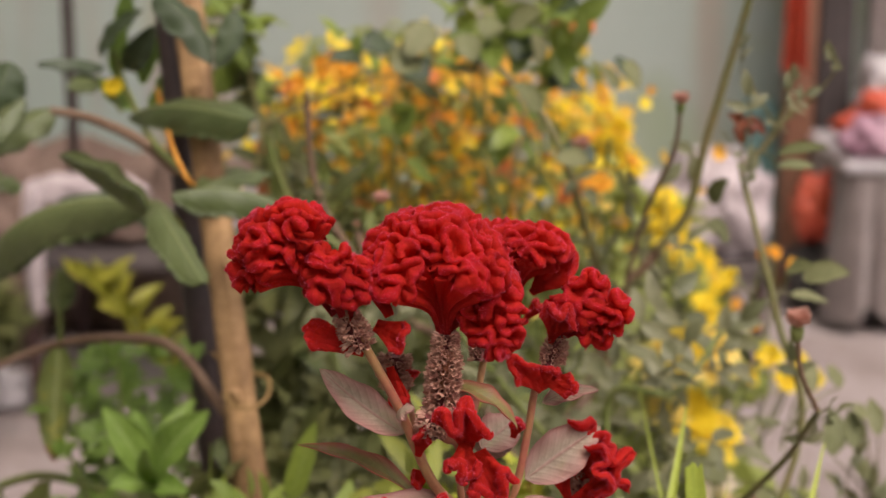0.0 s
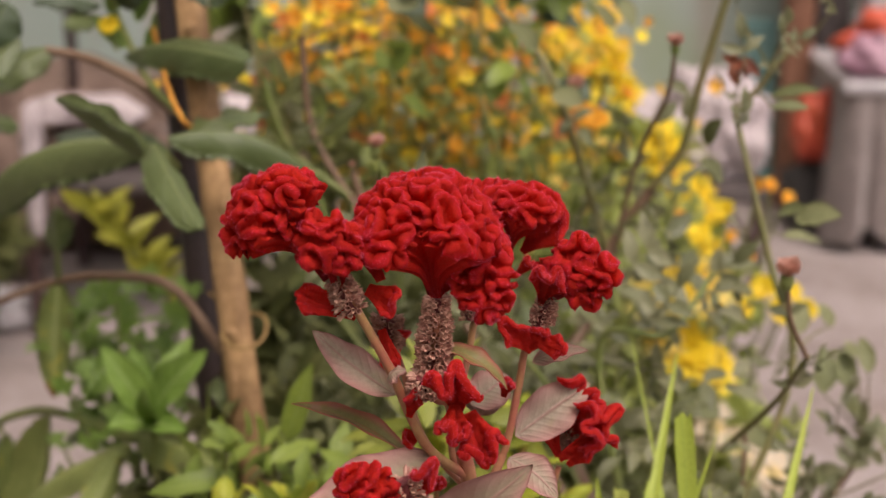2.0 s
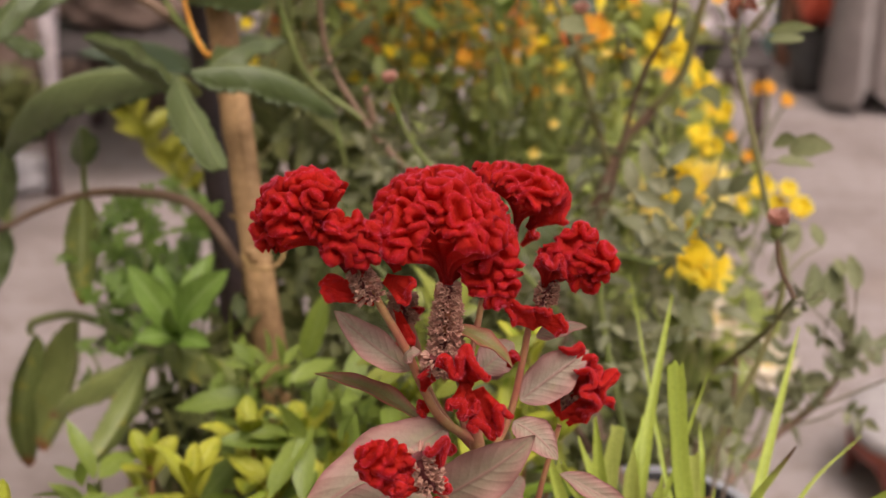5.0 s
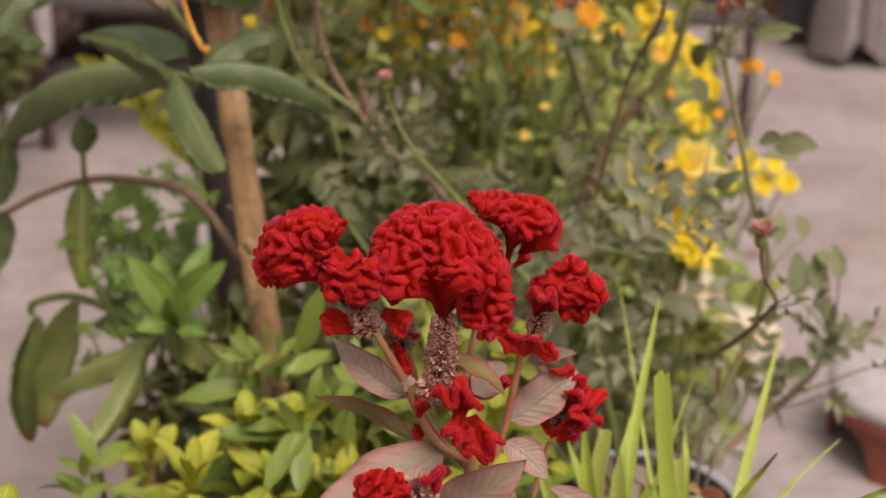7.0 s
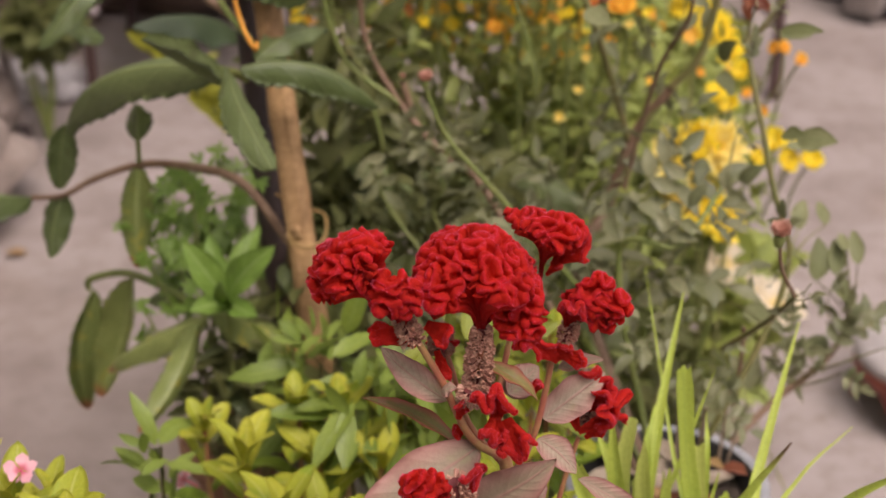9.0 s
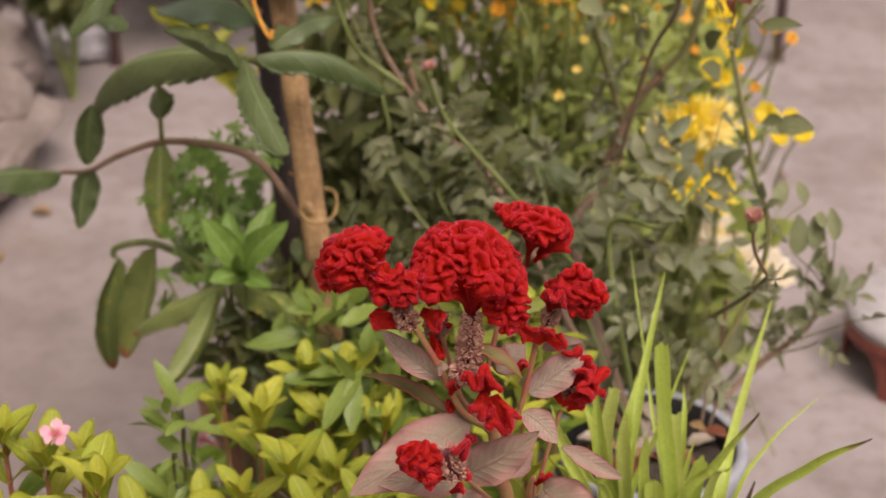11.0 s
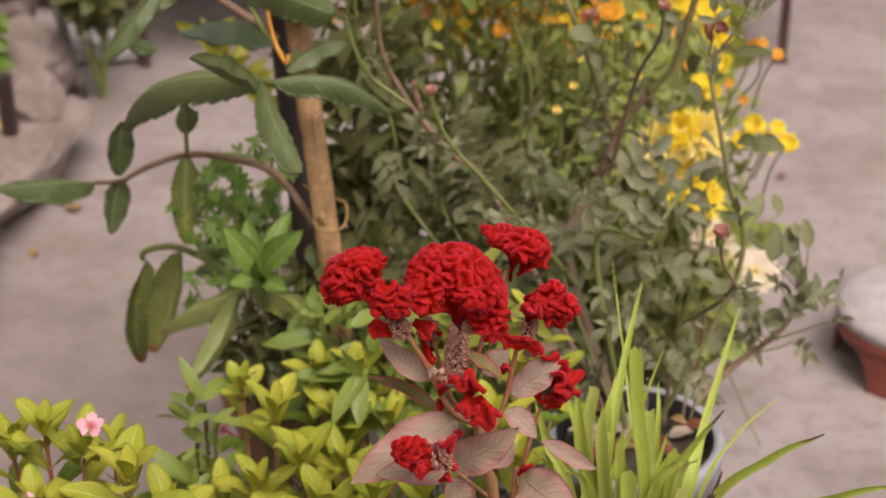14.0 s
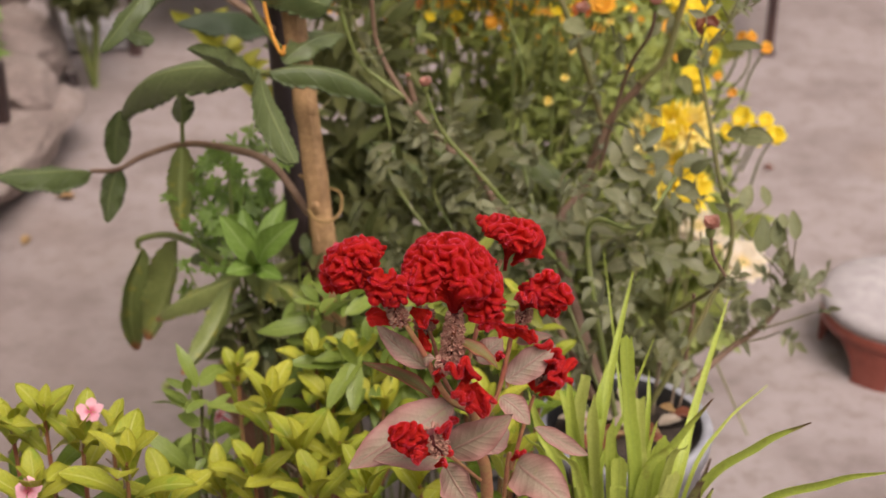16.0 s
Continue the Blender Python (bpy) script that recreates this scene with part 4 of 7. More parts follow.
def crumpled_cloth(x, y, z, size, label, seed, turn=0.0):
    """A heap of cloth: a pillow shape with deep random folds; its foot lies at z."""
    bm = bmesh.new()
    bmesh.ops.create_icosphere(bm, subdivisions=5, radius=1.0)
    for v in bm.verts:
        d = v.co.normalized()
        e = Vector((abs(d.x) ** 0.6 * (1 if d.x > 0 else -1), abs(d.y) ** 0.6 * (1 if d.y > 0 else -1), d.z))
        k = 1 + 0.22 * noise.noise(d * 2.1 + Vector((seed, 0, 0))) + 0.16 * abs(noise.noise(d * 4.3 + Vector((0, seed, 0)))) + 0.05 * noise.noise(d * 13 + Vector((0, 0, seed)))
        p = Vector((e.x * size[0] * k, e.y * size[1] * k, max(d.z * k, -0.9) * size[2]))
        v.co = p
    for f in bm.faces:
        f.smooth = True
    bmesh.ops.transform(bm, matrix=pose(x, y, z + size[2] * 0.9, 0, 0, turn), verts=bm.verts)
    return tagged(part("folded_cloth", bm, WHITE_SACK, None), label, "cloth", "white cloths")


def metal_stand(x0, x1, y0, y1, h, label, top_mat):
    ob = thing("metal_stand", ((x0 + x1) / 2, (y0 + y1) / 2, 0), label, "stand", "low metal stands")
    box("top", ((x0 + x1) / 2, (y0 + y1) / 2, h + 0.01), (x1 - x0 + 0.04, y1 - y0 + 0.04, 0.02), top_mat, ob, bevel=0.005)
    for x, s in ((x0, 1), (x1, -1)):
        for y in (y0, y1):
            leg = box("leg", (x, y, h / 2), (0.019, 0.019, h), RUSTY_STEEL, ob, bevel=0.003)
            box("foot", (x, y, 0.005), (0.026, 0.026, 0.010), RUSTY_STEEL, leg, bevel=0.002)
        tube("brace", [(x, y0, h * 0.62), (x + s * 0.07, y0, h - 0.004)], 0.006, 0.006, RUSTY_STEEL, ob)
    return ob


metal_stand(0.26, 0.593, 2.35, 2.75, 0.235, "low brown steel stand with braced legs, cloth on top", DARK_WOOD)
crumpled_cloth(0.42, 2.52, 0.255, (0.11, 0.13, 0.07), "crumpled pinkish-white cloth on a metal stand", 2.0)
crumpled_cloth(0.53, 2.50, 0.255, (0.075, 0.10, 0.10), "heaped pinkish-white cloth on a metal stand", 5.0, 30)
metal_stand(-0.746, -0.40, 2.27, 2.70, 0.275, "low brown steel stand heaped with cloth and rubble", DARK_WOOD)
crumpled_cloth(-0.66, 2.39, 0.375, (0.105, 0.05, 0.026), "crumpled white cloth laid on rubble on a metal stand", 8.0, -10)
crumpled_cloth(-0.745, 2.31, 0.295, (0.016, 0.03, 0.070), "white cloth heaped at the corner of a metal stand", 11.0)
crumpled_cloth(-0.730, 2.235, 0.20, (0.014, 0.012, 0.085), "white cloth drooping over the edge of a metal stand", 17.0)
crumpled_cloth(-0.395, 2.42, 0.295, (0.045, 0.06, 0.065), "small white cloth on a metal stand", 14.0)


def rubble(x, y, size, seed, material=RUBBLE, label="brown lump of broken masonry by the wall"):
    ob = lump("rubble_block", (x, y, size[2] * 0.93), size, material, None, rough=0.4, seed=seed, detail=3, flat=0.07, fine=0.12)
    return tagged(ob, label, "rubble", "rubble along the wall")


rr = random.Random(5)
for i in range(30):
    x = -1.25 + 0.82 * rr.random()
    s = rr.uniform(0.06, 0.14)
    rubble(x, rr.uniform(2.85, 3.22), (s * rr.uniform(0.9, 1.5), s, s * rr.uniform(0.7, 1.5)), i * 1.7, label="brown lump of broken masonry by the wall" if i % 3 else "dusty grey-brown block of broken masonry")
for x, y, z, s in ((-1.0, 3.12, 0.22, 0.11), (-0.82, 3.14, 0.22, 0.12), (-0.66, 3.12, 0.20, 0.11), (-0.5, 3.1, 0.14, 0.10), (-0.9, 3.0, 0.16, 0.1), (-0.7, 3.0, 0.15, 0.1)):
    ob = lump("rubble_block", (x, y, z), (s * 1.3, s, s), RUBBLE, None, rough=0.4, seed=x * 9, detail=3, flat=0.1, fine=0.12)
    tagged(ob, "brown broken masonry block heaped on others", "rubble", "rubble along the wall")
rubble(-0.58, 2.86, (0.13, 0.10, 0.09), 3.3, DARK_STONE, "dark stone in the shade of the rubble")


def crumpled_sheet(x, y, z, size, seed, label):
    ob = lump("plastic_sheet", (x, y, z), size, GREY_SHEET, None, rough=0.6, seed=seed, detail=4, flat=0.1, fine=0.25)
    return tagged(ob, label, "plastic sheet", "crumpled sheets")


tagged(lump("rubble_block", (-0.64, 2.41, 0.335), (0.11, 0.06, 0.045), RUBBLE, None, rough=0.4, seed=4.4, detail=4, flat=0.1, fine=0.12), "brown masonry block lying on a metal stand", "rubble", "rubble along the wall")
rubble(-0.95, 2.62, (0.14, 0.10, 0.17), 13.3)
rubble(-0.42, 2.96, (0.09, 0.09, 0.13), 23.3)
rubble(-1.05, 2.75, (0.14, 0.10, 0.20), 33.3)
crumpled_sheet(-0.86, 2.30, 0.035, (0.08, 0.05, 0.04), 4.0, "crumpled grey-white plastic sheet beyond the rocks")


# ---- yard, far side ----
def rock(name, x, y, size, seed, label, turn=0.0, hollow=0.0, square=2.0, flat=0.7):
    """hollow draws the foot in, so that the stone overhangs."""
    bm = bmesh.new()
    bmesh.ops.create_icosphere(bm, subdivisions=5, radius=1.0)
    for v in bm.verts:
        d = v.co.normalized()
        q = d + Vector((seed, 0, -seed))
        k = 1 + 0.20 * noise.noise(q * 1.5) + 0.10 * noise.noise(q * 3.4) - 0.10 * abs(noise.noise(q * 5.2)) + 0.03 * noise.noise(q * 13)
        ring = max(0.02, math.hypot(d.x, d.y))
        corner = ((abs(d.x) / ring) ** square + (abs(d.y) / ring) ** square + 0.01) ** (-1 / square)
        r = k * corner * ring ** (flat - 1) * (1 - hollow * max(0.0, min(1.0, 0.25 - d.z)))
        z = math.copysign(abs(d.z) ** flat, d.z) * (1 + 0.22 * noise.noise(q * 2.1))
        v.co = Vector((d.x * r * size[0], d.y * r * size[1], max(-0.9, z) * size[2] + 0.9 * size[2]))
    for f in bm.faces:
        f.smooth = True
    ob = part(name, bm, ROCK, None)
    ob.matrix_world = pose(x, y, 0, 0, 0, turn)
    return tagged(ob, label, "rock", "rocks at the yard's edge")


rock("boulder", -0.925, 1.66, (0.165, 0.26, 0.062), 2.2, "flat pinkish-beige boulder overhanging the yard", -13, 0.7, 3.5, 0.5)
rock("boulder", -1.00, 1.34, (0.17, 0.17, 0.062), 6.1, "low pinkish-beige boulder with a dark hollow below", -10, 0.7, 3.0, 0.5)
rock("boulder", -0.878, 1.844, (0.075, 0.11, 0.085), 21.4, "brown rough stone standing behind the flat boulder", 20)
rock("boulder", -1.16, 2.25, (0.20, 0.20, 0.12), 9.4, "brown-stained boulder beside the others", 0)
rock("boulder", -0.98, 2.12, (0.11, 0.15, 0.075), 12.4, "small pinkish boulder behind the others", 40)
rock("boulder", -1.14, 1.80, (0.14, 0.14, 0.12), 15.4, "tall brown-stained boulder among the others", 70)
door_post(-0.871, 1.703, 0.026, "short dark charred stake wedged between the rocks", DARK_POLE, height=0.23, name="charred_stake")


def slanting_pole():
    a, b = np.array((-0.842, 2.10, 0.0)), np.array((-0.93, 2.22, 0.30))
    ob = thing("slanting_pole", a, "dull grey metal pole leaning on the rocks", "pole")
    tube("shaft", [a, (a + b) / 2, b], 0.011, 0.011, SACKCLOTH, ob, sides=10)
    tube("ferrule", [a + (0, 0, 0.0), a + (b - a) * 0.08], 0.013, 0.013, DARK_POLE, ob, sides=10)


slanting_pole()


def leafy_pot_plant(x, y, z, spread, seed, label, count=260, leaf_mat_=None, flowers=0):
    ob = thing("leafy_plant", (x, y, 0), label, "plant", "leafy plants among the rocks")
    rng = np.random.default_rng(seed)
    for i in range(5):
        d = rng.normal(0, 0.4, 3)
        tube("stem", [(x, y, 0.0), (x + d[0] * 0.05, y + d[1] * 0.05, z * 0.6), (x + d[0] * spread[0], y + d[1] * spread[1], z + 0.3 * spread[2])], 0.006, 0.002, GREEN_STEM, ob, sides=6)
    b = Bunch()
    shrub(b, rng, (x, y, z), spread, count, 0.05, 0.03, droop=0.4)
    tagged(b.make("foliage", leaf_mat_ or BRIGHT_LEAF, ob), kind="stuff")
    for i in range(flowers):
        c = np.array([x, y, z]) + rng.normal(0, 0.5, 3) * spread + (0, -spread[1] * 0.7, 0.02)
        flower(ob, "flower", c, (0, -0.8, 0.6), 0.018, 6, 1, YELLOW, seed + i, width=0.5)
    return ob


q = (-0.9900, 1.9000, 0.1600)
leafy_pot_plant(q[0], q[1], q[2], (0.05, 0.08, 0.11), 3, "bright green leafy plant among the rocks", 240, CUT_LEAF, 0)
q = (-0.7974, 2.1000, 0.2323)
leafy_pot_plant(q[0], q[1], q[2], (0.05, 0.06, 0.05), 9, "green plant with drooping leaves among rocks", 200, BUSH_DARK, 0)
q = (-0.8796, 1.6238, 0.1700)
flower(thing("small_yellow_flower", q, "small yellow flower on a short stalk by the rocks", "flower"), "flower_head", q, (0.2, -0.7, 0.6), 0.018, 8, 2, YELLOW, 5, stalk=(q[0] - 0.02, q[1] + 0.03, 0.02))


def stool():
    c = (0.6561, 1.1973, 0.1100)
    c = (c[0], c[1], 0)
    ob = thing("low_stool", c, "low brick-red plastic stool with a dusty grey seat", "stool")
    r = 0.125
    lathe("seat", (c[0], c[1], 0.085), [(0.001, 0.030), (r * 0.55, 0.029), (r * 0.9, 0.025), (r * 0.99, 0.018), (r, 0.010), (r * 0.97, 0.0), (0.001, 0.0)], DUSTY_TOP, ob, "dusty grey round seat", sides=56)
    lathe("skirt", (c[0], c[1], 0.062), [(r * 0.945, 0.0), (r * 0.965, 0.002), (r * 0.98, 0.025), (r * 0.93, 0.025), (r * 0.92, 0.002), (r * 0.945, 0.0)], TERRACOTTA, ob, "brick-red skirt", sides=56)
    # four wide legs that widen into the skirt
    for k in range(4):
        t0 = radians(240 + 90 * k)
        h, w = np.linspace(0, 1, 9), np.linspace(-1, 1, 9)
        half = radians(14) + radians(17) * h ** 3
        ang = t0 + half[:, None] * w[None]
        shell = [np.stack([c[0] + q * np.cos(ang), c[1] + q * np.sin(ang), np.repeat((0.068 * h)[:, None], 9, 1)], -1).reshape(-1, 3) for q in (r * 0.955, r * 0.90)]
        f = grid_faces(9, 9)
        rim = np.concatenate([np.arange(0, 81, 9), np.arange(73, 81), np.arange(71, -1, -9), np.arange(7, 0, -1)])
        wall = [(a, b, b + 81, a + 81) for a, b in zip(rim, np.roll(rim, -1))]
        link_mesh("leg", np.concatenate(shell), [tuple(q) for q in f] + [tuple(q[::-1] + 81) for q in f] + wall, TERRACOTTA, ob, smooth=False)
    return ob


stool()


def fallen_leaf(p, size, seed, material=None):
    rng = np.random.default_rng(seed)
    t = rng.uniform(0, 6.28)
    w = np.array([math.cos(t), math.sin(t), 0.0])
    v, f, uv = leaf_data(np.array(p) + (0, 0, 0.004), np.array(p) + w * size + (0, 0, 0.006), size * 0.6, face=(0, 0, 1), arch=0.12, fold=0.25)
    ob = link_mesh("fallen_leaf", v, f, material or DRIED, None, uv=uv)
    return tagged(ob, "dry brown leaf lying on the concrete", "leaf", "fallen leaves")


fallen_leaf((-0.7335, 1.6257, 0.0000), 0.035, 1, DRY_LEAF)
fallen_leaf((-0.7818, 1.4514, 0.0000), 0.028, 2, DRY_LEAF)
fallen_leaf((-0.4686, 1.0312, 0.0000), 0.03, 3, BUSH_LEAF)
fallen_leaf((0.5209, 1.8125, 0.0000), 0.02, 4)
fallen_leaf((-0.2488, 1.7684, 0.0000), 0.03, 5)


# ---- stakes and twine ----
def stakes():
    foot, low, top = np.array((-0.0703, 0.3247, 0.0000)), np.array((-0.1441, 0.4000, 0.6245)), np.array((-0.2198, 0.6000, 1.0698))
    d = unit(top - low)
    ob = thing("wooden_stake", foot, "weathered pale wooden stake standing among plants", "stake")
    n, s = 40, 14
    rng = np.random.default_rng(4)
    line = spline([foot, foot * 0.4 + low * 0.6, low, (-0.1697, 0.4650, 0.7788), top], n)
    a = np.linspace(0, 6.2832, s, endpoint=False)
    side, out = unit(np.cross(d, (0, 1, 0))), unit(np.cross(d, np.cross(d, (0, 1, 0))))
    r = 0.0125 * (1 + 0.10 * np.sin(3 * a + 1)[None] + 0.05 * rng.normal(0, 1, (n, s)) + 0.10 * np.sin(np.linspace(0, 19, n))[:, None] * np.sin(a)[None])
    v = line[:, None] + r[..., None] * (np.cos(a)[None, :, None] * side + 0.8 * np.sin(a)[None, :, None] * out)
    link_mesh("shaft", v.reshape(-1, 3), grid_faces(n, s, True), STAKE_WOOD, ob)
    for k, w in ((0.55, 0.4), (0.70, -0.5), (0.84, 0.2), (0.93, -0.2)):
        c = line[int(k * n)] + side * 0.008 * w - np.array((0, 0.0085, 0))
        lump("knot", c, (0.0050, 0.0042, 0.0075), STAKE_WOOD, ob, rough=0.4, seed=k * 30, detail=3)
    for w, k0, k1 in ((0.5, 0.5, 0.74), (-0.3, 0.62, 0.9), (0.1, 0.78, 0.97)):
        a0, a1 = line[int(k0 * n)], line[int(k1 * n)]
        off = side * 0.011 * w - np.array((0, 0.0100 - 0.003 * abs(w), 0))
        tube("bark_strip", [a0 + off, (a0 + a1) / 2 + off * 1.06 + side * 0.001, a1 + off], 0.0016, 0.0008, STAKE_WOOD, ob, sides=6, bumps=0.15)
    top, low = np.array((-0.2168, 0.5750, 0.9401)), np.array((-0.1814, 0.4850, 0.6111))
    d = unit(top - low)
    foot = low - d * (low[2] / d[2])
    ob = thing("metal_pole", foot, "dark rusty round pole beside the stake", "pole")
    tube("shaft", [foot, (foot + top) / 2, top + d * 0.12], 0.0135, 0.0135, DARK_POLE, ob, sides=14, count=24, bumps=0.012)
    ob = thing("orange_twine", (-0.1752, 0.4000, 0.8460), "bright orange twine tied round the stake", "twine")
    tube("strand", [(-0.2292, 0.5700, 0.8708), (-0.2197, 0.5400, 0.8530), (-0.2029, 0.4600, 0.8479), (-0.1925, 0.4300, 0.8376), (-0.1851, 0.4280, 0.8241), (-0.1887, 0.4700, 0.8134)], 0.0017, 0.0021, ORANGE_STRING, ob, count=40, bumps=0.08)
    ob = thing("ochre_twine", (-0.1436, 0.3900, 0.6608), "ochre twine looped round the stake", "twine")
    tube("loop", [(-0.1597, 0.3850, 0.6747), (-0.1504, 0.3750, 0.6689), (-0.1363, 0.3750, 0.6681), (-0.1274, 0.3900, 0.6730), (-0.1318, 0.4200, 0.6773), (-0.1558, 0.4300, 0.6777), (-0.1714, 0.4200, 0.6955)], 0.0014, 0.0014, YELLOW_STRING, ob, count=50, bumps=0.06)


stakes()


q = (-0.2130, 0.5057, 0.4000)
pot("plant_pot", (q[0], q[1], 0.0), 0.060, 0.045, 0.40, "terracotta-coloured pot at the foot of the stake", CLAY)

# ---- big-leaved succulent on the stake ----
def succulent():
    foot = (-0.1819, 0.4200, 0.5548)
    ob = thing("succulent_plant", (foot[0], foot[1], 0), "tall succulent with drooping folded grey-green toothed leaves", "plant")
    tube("stem", [(foot[0], foot[1] + 0.02, 0.0), (foot[0] - 0.005, foot[1] + 0.02, 0.3), (-0.1585, 0.4200, 0.6470)], 0.007, 0.005, OLD_CANE, ob, bumps=0.04)
    tube("branch", [(-0.1637, 0.4300, 0.6446), (-0.2054, 0.4600, 0.6867), (-0.2583, 0.5000, 0.6832), (-0.3110, 0.5400, 0.6663), (-0.3551, 0.5400, 0.6507), (-0.3831, 0.5300, 0.6385), (-0.4103, 0.5200, 0.6408)], 0.0045, 0.0025, OLD_CANE, ob)
    tube("stalk", [(-0.2000, 0.4700, 0.7804), (-0.2045, 0.4400, 0.7982), (-0.2139, 0.4100, 0.8130)], 0.004, 0.003, GREEN_STEM, ob)
    tube("branch", [(-0.2030, 0.5000, 0.8175), (-0.2318, 0.5000, 0.8415), (-0.2762, 0.5300, 0.8540), (-0.3092, 0.5400, 0.8586)], 0.005, 0.003, OLD_CANE, ob)
    tube("branch", [(-0.3750, 0.5600, 0.5226), (-0.3722, 0.5600, 0.5345), (-0.3363, 0.5500, 0.5471), (-0.2896, 0.5000, 0.5600), (-0.2376, 0.4400, 0.5687), (-0.1807, 0.4200, 0.5892)], 0.003, 0.005, GREEN_STEM, ob)
    tube("branch", [(-0.3091, 0.5300, 0.6976), (-0.3117, 0.5400, 0.6656)], 0.0022, 0.0025, GREEN_STEM, ob)
    big = dict(thick=0.0014, teeth=13, jag=0.22, nu=61, nv=11, blunt=0.75, wavy=0.10)
    L = lambda a, b, w, m=KALANCHOE, **k: leaf(ob, a, b, w * 0.72, m, **{**big, **k})
    # whorl at the stake
    L((-0.2062, 0.4100, 0.8123), (-0.3671, 0.5000, 0.7144), 0.066, arch=0.20, fold=-0.45, curl=-1.25, face=(-0.10, -0.60, 0.75))
    L((-0.2119, 0.4000, 0.8035), (-0.2646, 0.3600, 0.8576), 0.034, fold=0.9, curl=0.8, face=(0.2, -0.3, 0.9), arch=-0.03)
    L((-0.2047, 0.4000, 0.8169), (-0.1540, 0.2550, 0.7949), 0.044, fold=-0.25, curl=-0.9, face=(0.30, -0.7, 0.6), arch=0.10, full=0.66, blunt=0.6)
    L((-0.1916, 0.3850, 0.8252), (-0.0818, 0.4050, 0.7831), 0.050, fold=-0.4, curl=-1.2, face=(0, -0.45, 0.9), arch=0.14)
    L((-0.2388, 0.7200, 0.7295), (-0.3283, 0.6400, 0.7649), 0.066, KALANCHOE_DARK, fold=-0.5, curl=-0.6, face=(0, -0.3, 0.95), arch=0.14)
    L((-0.1881, 0.4500, 0.8058), (-0.1305, 0.5000, 0.8163), 0.045, fold=-0.2, face=(0, -0.4, 0.9), arch=0.1)
    L((-0.2279, 0.4500, 0.7986), (-0.2562, 0.5200, 0.7792), 0.03, fold=-0.2, face=(0, -0.4, 0.9), arch=0.1)
    L((-0.3113, 0.4600, 0.8823), (-0.3620, 0.4200, 0.8253), 0.036, fold=-0.3, curl=-0.5, face=(-0.3, -0.7, 0.5), arch=0.06)
    # upper tier
    L((-0.1417, 0.4500, 0.8661), (-0.2492, 0.5450, 0.8528), 0.054, KALANCHOE, fold=-0.3, curl=-0.7, face=(0, -0.8, 0.6), arch=0.10, full=0.34)
    L((-0.3064, 0.5400, 0.8604), (-0.3600, 0.5200, 0.8234), 0.044, fold=-0.3, curl=-0.6, face=(0, -0.6, 0.8), arch=0.10)
    # the dark colour here stands for shadowed undersides
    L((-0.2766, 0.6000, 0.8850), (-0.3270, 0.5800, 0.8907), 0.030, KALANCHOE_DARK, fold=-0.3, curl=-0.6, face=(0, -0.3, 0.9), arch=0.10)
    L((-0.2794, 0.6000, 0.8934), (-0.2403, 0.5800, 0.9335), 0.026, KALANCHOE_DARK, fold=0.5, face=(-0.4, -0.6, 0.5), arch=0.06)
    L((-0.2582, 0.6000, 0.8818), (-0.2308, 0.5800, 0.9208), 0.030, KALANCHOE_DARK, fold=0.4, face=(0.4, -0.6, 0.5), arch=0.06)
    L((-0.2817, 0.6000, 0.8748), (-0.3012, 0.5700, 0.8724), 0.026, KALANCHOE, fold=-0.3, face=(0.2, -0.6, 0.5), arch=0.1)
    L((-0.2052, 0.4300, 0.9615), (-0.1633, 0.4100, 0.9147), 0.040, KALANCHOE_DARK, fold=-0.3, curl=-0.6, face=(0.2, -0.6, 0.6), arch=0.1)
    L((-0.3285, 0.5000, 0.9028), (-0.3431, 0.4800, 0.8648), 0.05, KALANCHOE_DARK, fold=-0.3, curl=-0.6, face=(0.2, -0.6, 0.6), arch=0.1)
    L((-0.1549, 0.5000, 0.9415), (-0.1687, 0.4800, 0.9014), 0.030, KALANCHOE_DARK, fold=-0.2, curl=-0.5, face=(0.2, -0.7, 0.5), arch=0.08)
    for p0, dx, dz in (
        ((-0.2715, 0.6200, 0.8718), 0.012, 0.05),
        ((-0.2505, 0.6200, 0.8670), 0.022, 0.045),
        ((-0.2392, 0.6200, 0.8551), 0.035, 0.03),
        ((-0.2584, 0.6200, 0.8456), -0.03, 0.03),
        ((-0.2651, 0.6200, 0.9094), 0.008, 0.04),
        ((-0.2445, 0.6200, 0.8408), 0.028, 0.035),
        ((-0.2313, 0.6200, 0.8765), 0.02, 0.045),
    ):
        a = np.array(p0)
        leaf(ob, a, a + np.array((dx, -0.01, dz)), 0.016, BRIGHT_LEAF, face=(0.2, -0.8, 0.5), arch=0.05)
    flower(ob, "flower", (-0.2704, 0.6000, 0.8673), (0.1, -0.8, 0.5), 0.010, 7, 2, YELLOW, 77, width=0.5, cup=0.4, stalk=(-0.2643, 0.6000, 0.8466))
    L((-0.3254, 0.5000, 0.8059), (-0.3543, 0.4800, 0.8233), 0.03, fold=-0.2, face=(0, -0.5, 0.8))
    tube("shoot", [(-0.1876, 0.4300, 0.8292), (-0.2231, 0.5000, 0.8415), (-0.2589, 0.6000, 0.8654), (-0.2690, 0.6000, 0.8980)], 0.003, 0.0022, GREEN_STEM, ob)
    # leaves that hang from the arching branch
    L((-0.3124, 0.5400, 0.6642), (-0.3130, 0.5000, 0.5790), 0.044, KALANCHOE_BURNT, fold=0.5, curl=0.7, face=(0.15, -0.9, 0.1))
    L((-0.3699, 0.5100, 0.7187), (-0.3808, 0.5100, 0.6544), 0.040, fold=0.5, curl=0.5, face=(0.3, -0.9, 0.1))
